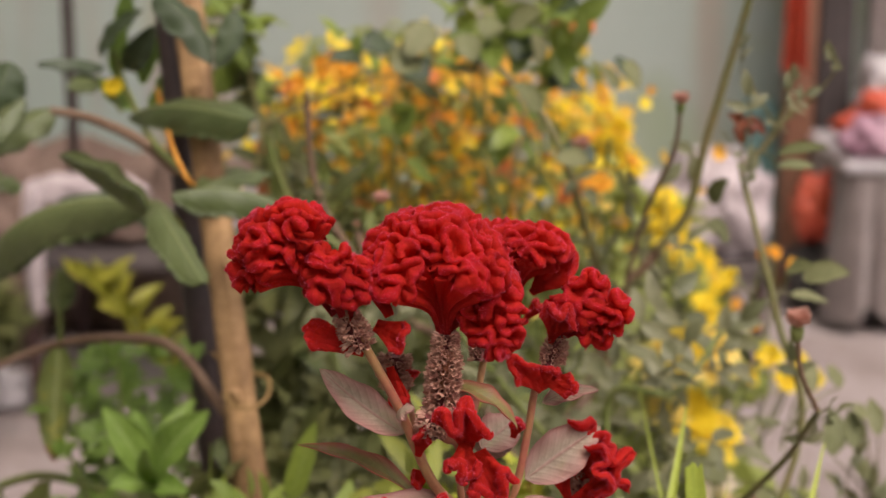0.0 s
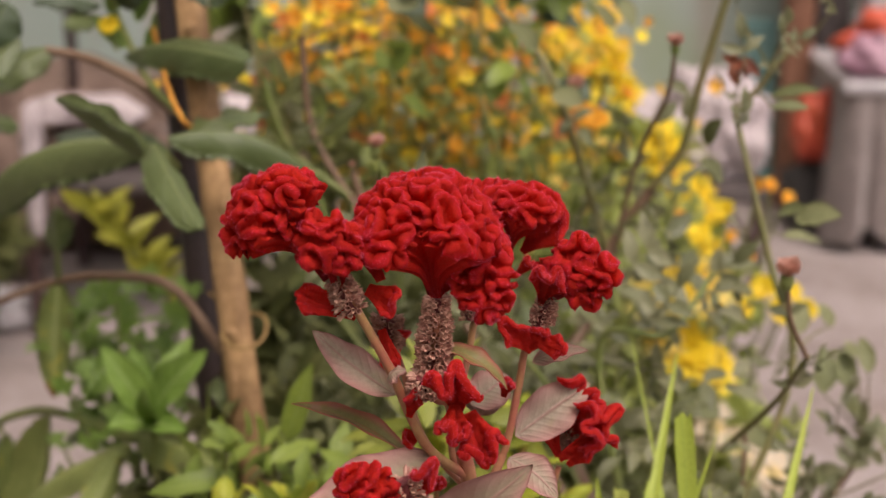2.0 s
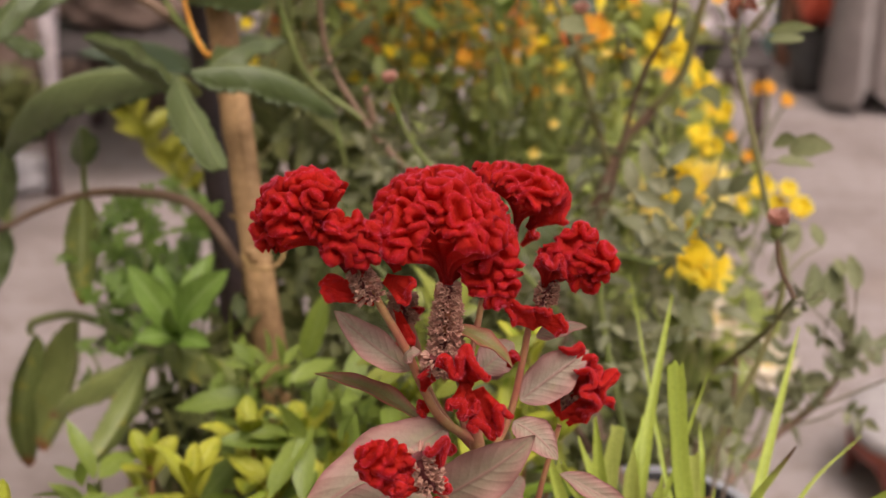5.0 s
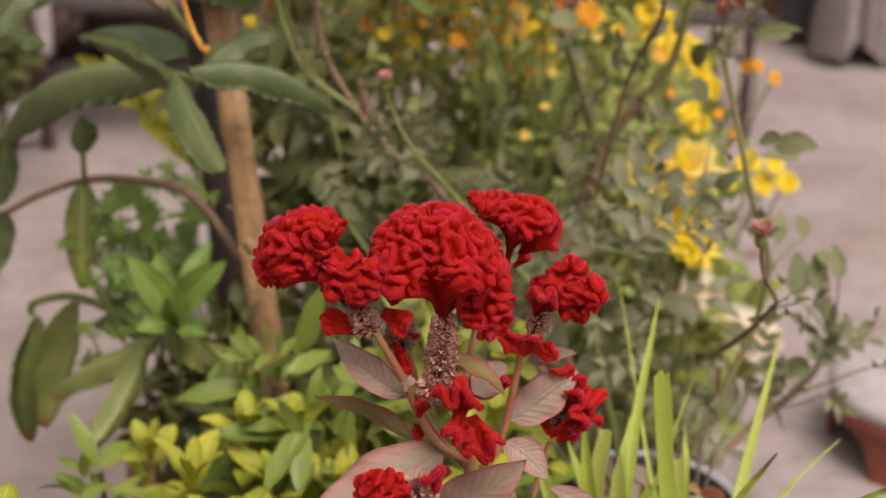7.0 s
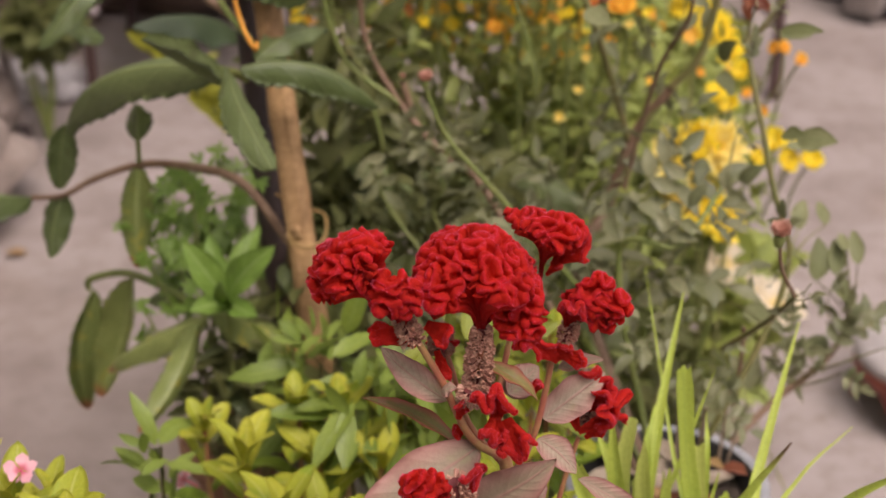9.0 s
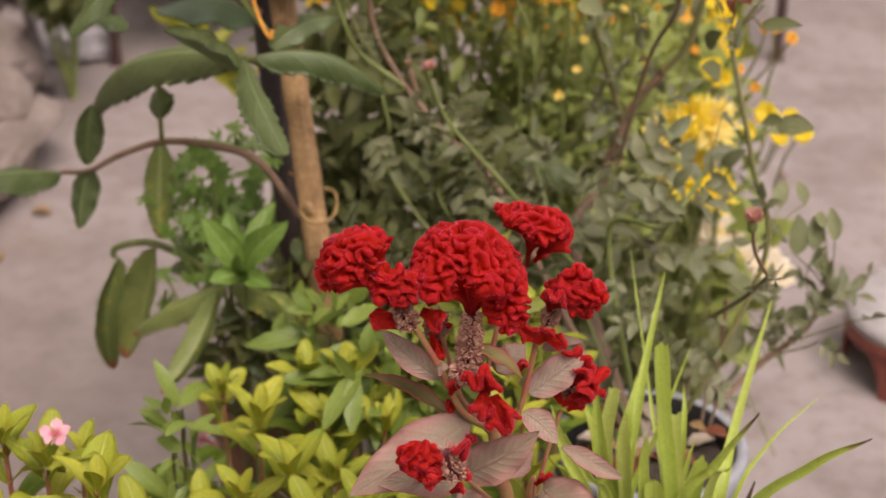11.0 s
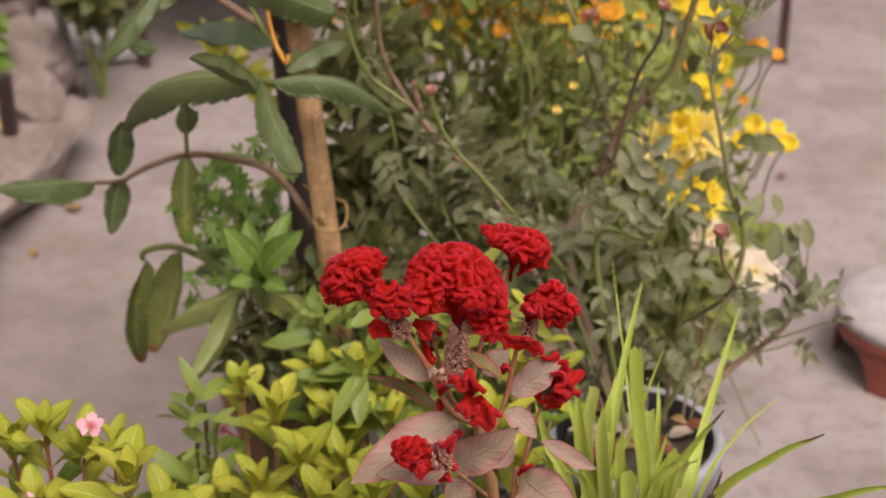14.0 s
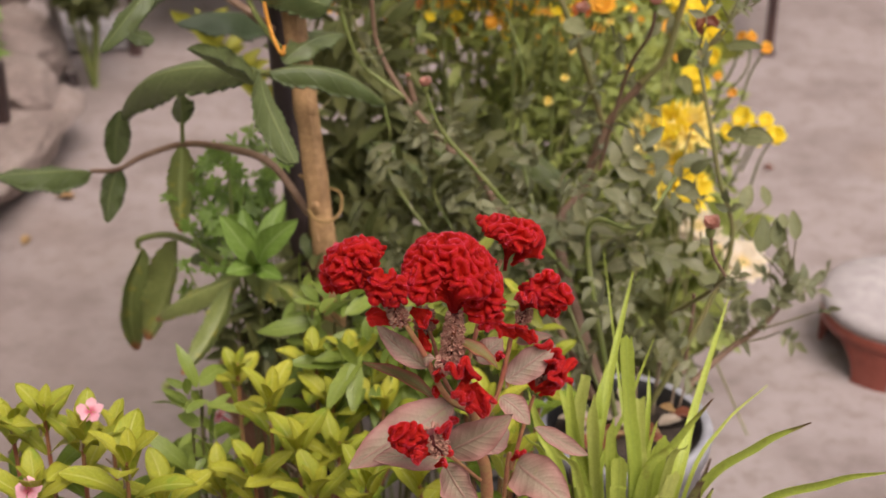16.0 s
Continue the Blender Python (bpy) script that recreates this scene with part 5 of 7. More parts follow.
    L((-0.3836, 0.5300, 0.6399), (-0.3960, 0.5100, 0.5834), 0.042, fold=-0.3, curl=-0.6, face=(-0.1, -0.9, 0.2))
    L((-0.4091, 0.5200, 0.6402), (-0.4886, 0.4400, 0.6742), 0.052, fold=-0.4, curl=-0.8, face=(0, -0.5, 0.8), arch=0.06)
    L((-0.3094, 0.5300, 0.6936), (-0.3074, 0.5200, 0.7340), 0.036, fold=-0.6, curl=-0.8, face=(0, -0.9, 0.3), full=0.3)
    # lower tier
    L((-0.3705, 0.5600, 0.5228), (-0.3871, 0.5550, 0.3891), 0.050, KALANCHOE_BURNT, fold=0.6, curl=0.9, face=(0.4, -0.85, 0.1), arch=0.05, sway=0.05)
    L((-0.3270, 0.5400, 0.5466), (-0.3663, 0.5300, 0.4193), 0.060, KALANCHOE_BURNT, fold=0.5, curl=0.9, face=(-0.45, -0.85, 0.1), sway=-0.05, arch=-0.04)
    L((-0.2392, 0.4300, 0.5677), (-0.3381, 0.4500, 0.4983), 0.040, KALANCHOE_BURNT, fold=-0.4, curl=-0.8, face=(0, -0.5, 0.8), arch=0.12)
    L((-0.2456, 0.4200, 0.5665), (-0.2870, 0.3300, 0.5091), 0.038, KALANCHOE_BURNT, fold=-0.4, curl=-0.9, face=(0.3, -0.8, 0.4), arch=0.08)
    L((-0.2308, 0.4200, 0.5780), (-0.1521, 0.3750, 0.5643), 0.048, KALANCHOE_BURNT, fold=-0.5, curl=-0.8, face=(0, -0.5, 0.85), arch=0.12)
    L((-0.1707, 0.4200, 0.6267), (-0.1315, 0.4000, 0.6026), 0.042, fold=-0.3, curl=-0.5, face=(0, -0.5, 0.8), arch=0.1)
    L((-0.2128, 0.4200, 0.5258), (-0.2031, 0.3800, 0.4954), 0.042, fold=0.2, face=(0, -0.8, 0.5))
    L((-0.2609, 0.4800, 0.5794), (-0.3100, 0.5200, 0.5333), 0.045, fold=-0.2, face=(0, -0.5, 0.8))
    for p0, w in (
        ((-0.1132, 0.6200, 0.6070), 0.06),
        ((-0.1256, 0.6200, 0.6352), 0.05),
        ((0.0395, 0.6200, 0.6258), 0.06),
        ((-0.0494, 0.6200, 0.6303), 0.05),
    ):
        a = np.array(p0)
        L(a, a + np.array((0.07, -0.03, -0.03)), w * 0.8, fold=-0.3, curl=-0.7, face=(0, -0.4, 0.9), arch=0.15)
    return ob


succulent()


# ---- small plants at the stake's foot ----
def parsley_plant():
    """Bright, deeply cut leaves."""
    c = np.array((-0.2534, 0.5200, 0.5992))
    ob = thing("cut_leaved_plant", (c[0] + 0.035, c[1] - 0.06, 0.37), "bright green plant with deeply cut leaves", "plant")
    rng = np.random.default_rng(8)
    b = Bunch()
    for i in range(130):
        p = c + rng.normal(0, 1, 3) * (0.030, 0.03, 0.036)
        root = np.array((c[0] + 0.035 + rng.normal(0, 0.01), c[1] - 0.06 + rng.normal(0, 0.01), 0.37))
        if i < 10:
            tube("stem", [root, (root + p) / 2 + rng.normal(0, 0.01, 3), p], 0.002, 0.0012, GREEN_STEM, ob, sides=6)
        face = unit(np.array([0, -0.6, 0.7]) + rng.normal(0, 0.3, 3))
        a = unit(np.cross(face, rng.normal(size=3)))
        q = np.cross(face, a)
        for k in range(7):
            t = -2.2 + 4.4 * k / 6
            w = a * math.cos(t) + q * math.sin(t)
            b.leaf(p, p + w * rng.uniform(0.010, 0.016), 0.0055, face=face, teeth=4, jag=0.5, nu=9, nv=3, thick=0, full=0.6)
    tagged(b.make("foliage", CUT_LEAF, ob), kind="stuff")
    return ob


parsley_plant()


def bright_pair():
    c = (-0.2159, 0.4000, 0.5999)
    ob = thing("broad_leaved_seedling", (c[0], c[1], 0), "seedling with two broad bright green leaves", "plant")
    tube("stem", [(c[0], c[1], 0), (c[0] + 0.004, c[1], c[2] * 0.6), c], 0.003, 0.002, GREEN_STEM, ob)
    for tip, w, f in (((-0.2500, 0.3900, 0.6640), 0.027, (0.35, -0.8, 0.5)), ((-0.1710, 0.3900, 0.6610), 0.028, (-0.35, -0.8, 0.5)), ((-0.2350, 0.4400, 0.6450), 0.020, (0.1, -0.8, 0.5)), ((-0.1900, 0.4500, 0.6500), 0.020, (0, -0.8, 0.5)), ((-0.2440, 0.3700, 0.6080), 0.020, (0.2, -0.6, 0.8)), ((-0.1850, 0.3650, 0.6060), 0.019, (-0.2, -0.6, 0.8)), ((-0.2140, 0.3600, 0.6420), 0.016, (0, -0.9, 0.3))):
        leaf(ob, c, tip, w, BRIGHT_LEAF, blunt=0.95, wavy=0.06, face=f, arch=0.08, fold=0.35, full=0.5, nu=20, nv=9)



bright_pair()


# ---- flowering bush behind ----
def marigold_bush():
    ob = thing("marigold_bush", (0.02, 0.95, 0), "tall bushy marigold covered in orange and yellow flowers", "bush")
    rng = np.random.default_rng(21)
    for i in range(16):
        t = np.array([rng.uniform(-0.16, 0.22), rng.uniform(0.75, 1.1), rng.uniform(0.5, 0.8)])
        r = np.array([0.03 + rng.normal(0, 0.02), 0.95 + rng.normal(0, 0.02), 0.0])
        tube("stem", [r, r * 0.5 + t * 0.5 + rng.normal(0, 0.02, 3), t], 0.0045, 0.0015, GREEN_STEM, ob, sides=6)
    b = Bunch()
    for c, s, n in (((-0.02, 0.95, 0.58), (0.15, 0.10, 0.13), 500), ((0.10, 0.86, 0.50), (0.16, 0.13, 0.17), 800), ((0.20, 1.0, 0.46), (0.15, 0.12, 0.18), 600), ((0.02, 0.82, 0.34), (0.19, 0.13, 0.18), 500), ((-0.08, 1.10, 0.74), (0.12, 0.08, 0.12), 200), ((0.07, 1.12, 0.76), (0.12, 0.08, 0.12), 160), ((0.01, 0.79, 0.74), (0.17, 0.05, 0.09), 120)):
        shrub(b, rng, c, s, int(2.3 * n), 0.025, 0.0095, droop=0.15, nu=5, outward=0.4)
    tagged(b.make("foliage", BUSH_LEAF, ob), kind="stuff")
    e = Bunch()
    for i in range(110):
        t = np.array([rng.uniform(-0.17, 0.27), rng.uniform(0.66, 1.0), rng.uniform(0.42, 0.78)])
        lean = np.array([rng.normal(0.0, 0.06), rng.normal(0.02, 0.03), -rng.uniform(0.12, 0.3)])
        e.tube([t + lean, t + lean * 0.5 + rng.normal(0, 0.008, 3), t], 0.0013, 0.0008, sides=5, count=7)
    tagged(e.make("twig", OLIVE_TWIG, ob, "thin yellow-green twigs"), kind="stuff")
    d = Bunch()
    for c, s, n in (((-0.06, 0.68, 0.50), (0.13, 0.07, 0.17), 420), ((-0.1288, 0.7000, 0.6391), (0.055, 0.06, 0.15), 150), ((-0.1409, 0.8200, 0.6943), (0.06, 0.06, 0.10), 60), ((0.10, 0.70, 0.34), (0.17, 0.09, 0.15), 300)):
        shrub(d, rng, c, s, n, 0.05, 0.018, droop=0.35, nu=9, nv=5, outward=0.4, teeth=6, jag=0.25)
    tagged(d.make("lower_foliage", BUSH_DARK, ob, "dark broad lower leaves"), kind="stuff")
    small = {"orange": (Bunch(), ORANGE), "yellow": (Bunch(), YELLOW), "gold": (Bunch(), GOLD)}
    for i in range(820):
        c = np.array([rng.normal(0.0, 0.10), rng.uniform(0.82, 1.05), 0])
        c[2] = rng.uniform(0.66, 0.865) - 0.16 * abs(c[0])
        kind = ("orange", "yellow", "gold")[int(rng.choice(3, p=(0.34, 0.16, 0.50)))]
        petals(small[kind][0], rng, c, unit((rng.normal(0, 0.8), -0.6 + rng.normal(0, 0.5), 0.6)), rng.uniform(0.005, 0.010), 6, 1, 0.4, rng.uniform(0.1, 0.8))
    for kind, (bunch, material) in small.items():
        tagged(bunch.make("blossom", material, ob, "small " + kind + " blossoms"), kind="stuff")
    for i in range(130):
        c = np.array([rng.normal(-0.03, 0.085), rng.uniform(0.84, 1.0), 0])
        c[2] = rng.uniform(0.715, 0.86) - 0.20 * abs(c[0] + 0.03)
        m = ORANGE if rng.random() < 0.66 else YELLOW if rng.random() < 0.45 else RUST
        flower(ob, "flower", c, unit((rng.normal(0, 0.8), -0.6 + rng.normal(0, 0.5), 0.6)), rng.uniform(0.007, 0.014), 7, int(rng.integers(1, 3)), m, 100 + i, width=0.34, cup=rng.uniform(0.1, 0.8), stalk=c - (rng.normal(0, 0.01), -0.02, 0.07))
    for p0, x, r in (
        ((-0.1430, 0.9300, 0.8527), 530, 0.018),
        ((-0.1077, 0.9300, 0.8618), 592, 0.014),
        ((-0.1607, 0.9300, 0.8206), 500, 0.018),
        ((-0.1672, 0.9300, 0.7877), 490, 0.02),
        ((-0.1354, 0.9300, 0.8022), 545, 0.02),
        ((-0.1499, 0.9300, 0.7929), 520, 0.02),
        ((-0.1780, 0.9300, 0.8137), 470, 0.014),
        ((-0.1197, 0.9300, 0.8195), 572, 0.018),
        ((-0.0124, 0.9300, 0.8663), 760, 0.018),
        ((0.0444, 0.9300, 0.8509), 860, 0.02),
        ((-0.1039, 0.9300, 0.8108), 600, 0.02),
        ((0.0510, 0.9300, 0.7146), 870, 0.016),
        ((0.0713, 0.9300, 0.7075), 905, 0.012),
    ):
        c = np.array(p0)
        flower(ob, "flower", c, unit((rng.normal(0, 0.5), -0.5, 0.8)), r * 1.15, 6, 1, YELLOW, int(x), width=0.26, cup=0.3, stalk=c - (0, -0.02, 0.08))
    for p0, x in (
        ((0.1420, 0.9500, 0.8769), 1030),
        ((0.1510, 0.9500, 0.7103), 1040),
        ((0.1337, 0.9500, 0.6984), 1010),
        ((-0.1815, 0.9500, 0.7490), 470),
        ((0.1247, 0.9500, 0.8826), 1000),
    ):
        c = np.array(p0)
        flower(ob, "flower", c, (0, -0.7, 0.7), 0.016, 7, 2, RUST, int(x), width=0.45, stalk=c - (0, -0.02, 0.08))
    for p0, x, r, m in (
        ((0.1191, 0.7400, 0.7484), 1030, 0.013, RUST),
        ((0.1419, 0.7400, 0.7573), 1066, 0.016, ORANGE),
        ((0.0160, 0.7400, 0.7318), 870, 0.009, ORANGE),
        ((0.1521, 0.7400, 0.7353), 1080, 0.006, PALE_YELLOW),
        ((0.1097, 0.7400, 0.6990), 1012, 0.006, PALE_YELLOW),
        ((0.1033, 0.7400, 0.6645), 1000, 0.006, PALE_YELLOW),
        ((0.0847, 0.7400, 0.6334), 970, 0.007, PALE_YELLOW),
        ((0.0901, 0.7400, 0.7476), 985, 0.007, YELLOW),
        ((-0.0556, 0.7400, 0.7370), 760, 0.008, YELLOW),
    ):
        c = np.array(p0)
        flower(ob, "flower", c, unit((rng.normal(0, 0.2), -0.7, 0.7)), r, 8, 2, m, int(x) + 3, width=0.4, cup=0.3, stalk=c - (0, -0.02, 0.05))
    return ob


marigold_bush()


def tall_shoots():
    """Thin leafy shoots that rise above the marigolds."""
    ob = thing("leafy_shoots", (-0.12, 0.72, 0), "tall thin shoots with dark green leaves", "plant")
    rng = np.random.default_rng(24)
    b = Bunch()
    for line in (
        [(-0.12, 0.70, 0.0), (-0.1422, 0.7000, 0.7531), (-0.1669, 0.7200, 0.8517), (-0.1797, 0.7400, 0.9247)],
        [(-0.10, 0.74, 0.0), (-0.1559, 0.7400, 0.7549), (-0.1822, 0.7600, 0.8195), (-0.2000, 0.7800, 0.9102)],
        [(0.02, 0.74, 0.0), (-0.0428, 0.7600, 0.7507), (-0.0323, 0.7800, 0.8425), (-0.0482, 0.8000, 0.8870)],
        [(0.05, 0.72, 0.0), (0.0408, 0.7600, 0.7667), (0.0303, 0.7800, 0.8582), (0.0095, 0.8000, 0.9184)],
        [(0.08, 0.72, 0.0), (0.0930, 0.7600, 0.7667), (0.0877, 0.7800, 0.8582), (0.1009, 0.8000, 0.9236)],
    ):
        tube("shoot", line, 0.0018, 0.0012, GREEN_STEM, ob, sides=6)
        path = spline(line, 80)
        for i in range(26 if line[0][0] < -0.05 else 7):
            p = path[int(rng.uniform(44, 79))]
            w = unit(rng.normal(0, 1, 3) + (0, -0.2, -0.1))
            s = rng.uniform(0.020, 0.042)
            b.leaf(p, p + w * s, s * 0.42, face=unit(np.array([0, -0.5, 0.8]) + rng.normal(0, 0.5, 3)), arch=0.08, fold=0.2, nu=7, nv=5, thick=0)
    for p0, p1, w in (
        ((-0.0310, 0.7200, 0.8719), (-0.0108, 0.7000, 0.8598), 0.034),
        ((-0.0459, 0.7200, 0.8895), (-0.0701, 0.7000, 0.8871), 0.03),
        ((0.0241, 0.7200, 0.8920), (0.0387, 0.7000, 0.8747), 0.034),
        ((0.0440, 0.7200, 0.9045), (0.0582, 0.7000, 0.9167), 0.03),
        ((0.0791, 0.7200, 0.8970), (0.0635, 0.7000, 0.8747), 0.034),
        ((0.1012, 0.7200, 0.9169), (0.1195, 0.7000, 0.9241), 0.03),
        ((0.1545, 0.7200, 0.8769), (0.1731, 0.7000, 0.8523), 0.014),
        ((0.1107, 0.7200, 0.7980), (0.1372, 0.7000, 0.7839), 0.026),
        ((0.0921, 0.7200, 0.8568), (0.1259, 0.7000, 0.8472), 0.02),
        ((0.0443, 0.7200, 0.8719), (0.0336, 0.7000, 0.9093), 0.03),
        ((-0.0710, 0.7200, 0.8769), (-0.0999, 0.7000, 0.8772), 0.02),
    ):
        p, q = np.array(p0), np.array(p1)
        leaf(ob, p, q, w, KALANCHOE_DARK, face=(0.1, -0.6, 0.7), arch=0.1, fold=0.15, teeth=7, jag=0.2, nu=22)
    for line in ([(-0.1836, 0.7000, 0.8043), (-0.1406, 0.7000, 0.8271), (-0.0909, 0.7100, 0.8482), (-0.0411, 0.7200, 0.8608)], [(-0.1677, 0.6600, 0.7719), (-0.1559, 0.6600, 0.8118), (-0.1661, 0.6700, 0.8740)], [(-0.1053, 0.6000, 0.7361), (-0.1215, 0.6000, 0.7605), (-0.1324, 0.6000, 0.7990)]):
        tube("cane", line, 0.0022, 0.0014, ROSE_CANE, ob, sides=6)
    tagged(b.make("foliage", BUSH_DARK, ob), kind="stuff")
    f = Bunch()
    for p0, sx, sz, n in (
        ((0.0340, 0.7200, 0.9070), 0.035, 0.03, 26),
        ((0.0890, 0.7200, 0.9020), 0.03, 0.03, 24),
        ((0.1095, 0.7200, 0.8719), 0.02, 0.02, 10),
        ((-0.0709, 0.7200, 0.8870), 0.03, 0.015, 8),
        ((-0.1809, 0.7200, 0.8920), 0.02, 0.04, 22),
        ((0.0192, 0.7200, 0.8719), 0.02, 0.02, 8),
        ((0.0675, 0.7200, 0.8109), 0.02, 0.02, 8),
        ((-0.0415, 0.7200, 0.8006), 0.03, 0.02, 8),
    ):
        c = np.array(p0)
        shrub(f, rng, c, (sx, 0.03, sz), n, 0.034, 0.017, droop=0.3, nu=8, nv=5, outward=0.5, teeth=5, jag=0.25)
    tagged(f.make("upper_foliage", MID_LEAF, ob, "mid-green toothed upper leaves"), kind="stuff")


tall_shoots()


def yellow_chrysanthemum():
    """The far plant with big bright yellow heads."""
    ob = thing("chrysanthemum", (0.20, 1.42, 0), "chrysanthemum with bright yellow full heads", "plant", "chrysanthemums")
    rng = np.random.default_rng(31)
    b = Bunch()
    shrub(b, rng, (0.22, 1.48, 0.42), (0.15, 0.10, 0.18), 500, 0.05, 0.03, droop=0.2, teeth=5, jag=0.4, nu=7)
    tagged(b.make("foliage", LIME_LEAF, ob), kind="stuff")
    for p0, x, y in (
        ((0.1701, 1.4200, 0.7075), 1015, 200),
        ((0.1961, 1.4200, 0.6890), 1050, 225),
        ((0.2255, 1.4200, 0.6816), 1090, 235),
        ((0.1856, 1.4200, 0.6630), 1035, 260),
        ((0.2189, 1.4200, 0.6518), 1080, 275),
        ((0.2413, 1.4200, 0.6368), 1110, 295),
        ((0.1484, 1.4200, 0.6964), 985, 215),
        ((0.2029, 1.4200, 0.7112), 1060, 195),
    ):
        c = np.array(p0)
        flower(ob, "flower_head", c, unit((rng.normal(0, 0.2), -0.7, 0.6)), 0.030, 20, 3, YELLOW, x + y, width=0.13, cup=0.15)
        tube("stem", [c, c + (0, 0.01, -0.12), (0.20, 1.44, 0.0)], 0.002, 0.0035, GREEN_STEM, ob, sides=6)
    for p0, x in (
        ((0.2468, 1.1500, 0.6312), 1160),
        ((0.2663, 1.1500, 0.6345), 1190),
        ((0.2731, 1.1500, 0.6245), 1200),
        ((0.2508, 1.1500, 0.6077), 1165),
        ((0.1491, 1.1500, 0.6178), 1010),
        ((0.1753, 1.1500, 0.6144), 1050),
        ((0.2905, 1.1500, 0.5942), 1225),
        ((0.2591, 1.1500, 0.6546), 1180),
    ):
        c = np.array(p0)
        flower(ob, "flower", c, unit((rng.normal(0, 0.3), -0.7, 0.7)), 0.016, 8, 2, YELLOW, x, width=0.35, stalk=c - (0, -0.05, 0.1))
    return ob


yellow_chrysanthemum()


def near_chrysanthemum():
    ob = thing("chrysanthemum", (0.20, 0.86, 0), "chrysanthemum with ragged yellow heads and small orange ones", "plant", "chrysanthemums")
    rng = np.random.default_rng(41)
    b = Bunch()
    shrub(b, rng, (0.22, 0.92, 0.30), (0.13, 0.09, 0.17), 420, 0.05, 0.03, droop=0.2, teeth=5, jag=0.45, nu=7)
    tagged(b.make("foliage", BUSH_LEAF, ob), kind="stuff")
    for p0, x, r, m in (
        ((0.2123, 0.8000, 0.5644), 1150, 0.036, PALE_YELLOW),
        ((0.2611, 0.8000, 0.5758), 1222, 0.036, PALE_YELLOW),
        ((0.2439, 0.8000, 0.5092), 1190, 0.036, YELLOW),
        ((0.2698, 0.8000, 0.4902), 1225, 0.032, YELLOW),
        ((0.2351, 0.8000, 0.5827), 1185, 0.03, YELLOW),
        ((0.2222, 0.8000, 0.5204), 1160, 0.026, PALE_YELLOW),
    ):
        c = np.array(p0)
        flower(ob, "flower_head", c, unit((rng.normal(0, 0.15), -0.75, 0.65)), r, 24, 3, m, x, width=0.10, cup=0.1)
        tube("stem", [c, c + (0, 0.015, -0.12), (0.20, 0.86, 0.0)], 0.002, 0.0035, GREEN_STEM, ob, sides=6)
    for p0, x, r in (
        ((0.2912, 0.8800, 0.3937), 1235, 0.034),
        ((0.3551, 0.8800, 0.3400), 1315, 0.036),
        ((0.3198, 0.8800, 0.3604), 1270, 0.026),
    ):
        c = np.array(p0)
        flower(ob, "flower_head", c, unit((0.1, -0.5, 0.85)), r, 14, 2, CREAM, x, "cream-white fading head", width=0.25, cup=0.1)
        tube("stem", [c, c + (0, 0.015, -0.10), (0.24, 0.88, 0.0)], 0.002, 0.0035, GREEN_STEM, ob, sides=6)
    for p0, x, m in (
        ((0.3399, 0.9100, 0.5379), 1315, YELLOW),
        ((0.3691, 0.9100, 0.5348), 1355, YELLOW),
        ((0.3568, 0.9100, 0.5126), 1335, YELLOW),
        ((0.3835, 0.9100, 0.5134), 1372, YELLOW),
        ((0.3186, 0.9100, 0.5180), 1283, YELLOW),
        ((0.2836, 0.9100, 0.5825), 1242, YELLOW),
        ((0.2703, 0.9100, 0.5963), 1225, YELLOW),
        ((0.3026, 0.9100, 0.5948), 1270, ORANGE),
        ((0.3232, 0.9100, 0.5717), 1296, ORANGE),
        ((0.3282, 0.9100, 0.6489), 1313, ORANGE),
        ((0.3599, 0.9100, 0.6351), 1356, ORANGE),
        ((0.3402, 0.9100, 0.6492), 1330, ORANGE),
        ((0.2487, 0.9100, 0.6183), 1197, ORANGE),
        ((0.2946, 0.9100, 0.6218), 1262, YELLOW),
    ):
        c = np.array(p0)
        flower(ob, "small_flower", c, unit((rng.normal(0, 0.4), -0.7, 0.6)), rng.uniform(0.011, 0.0165) if m is YELLOW else rng.uniform(0.006, 0.009), 6, 2, m, x * 3, width=0.5, cup=0.2, stalk=c - (0.02, -0.03, 0.09))
    for p0, x in (
        ((0.3001, 1.2000, 0.5637), 1230),
        ((0.3141, 1.2000, 0.5382), 1245),
        ((0.2872, 1.2000, 0.5762), 1215),
    ):
        c = np.array(p0)
        flower(ob, "flower_head", c, (0, -0.7, 0.7), 0.03, 14, 2, YELLOW, x, width=0.25)
        tube("stem", [c, c + (0, 0.02, -0.14), (0.22, 1.0, 0.0)], 0.002, 0.0035, GREEN_STEM, ob, sides=6)
    return ob


near_chrysanthemum()


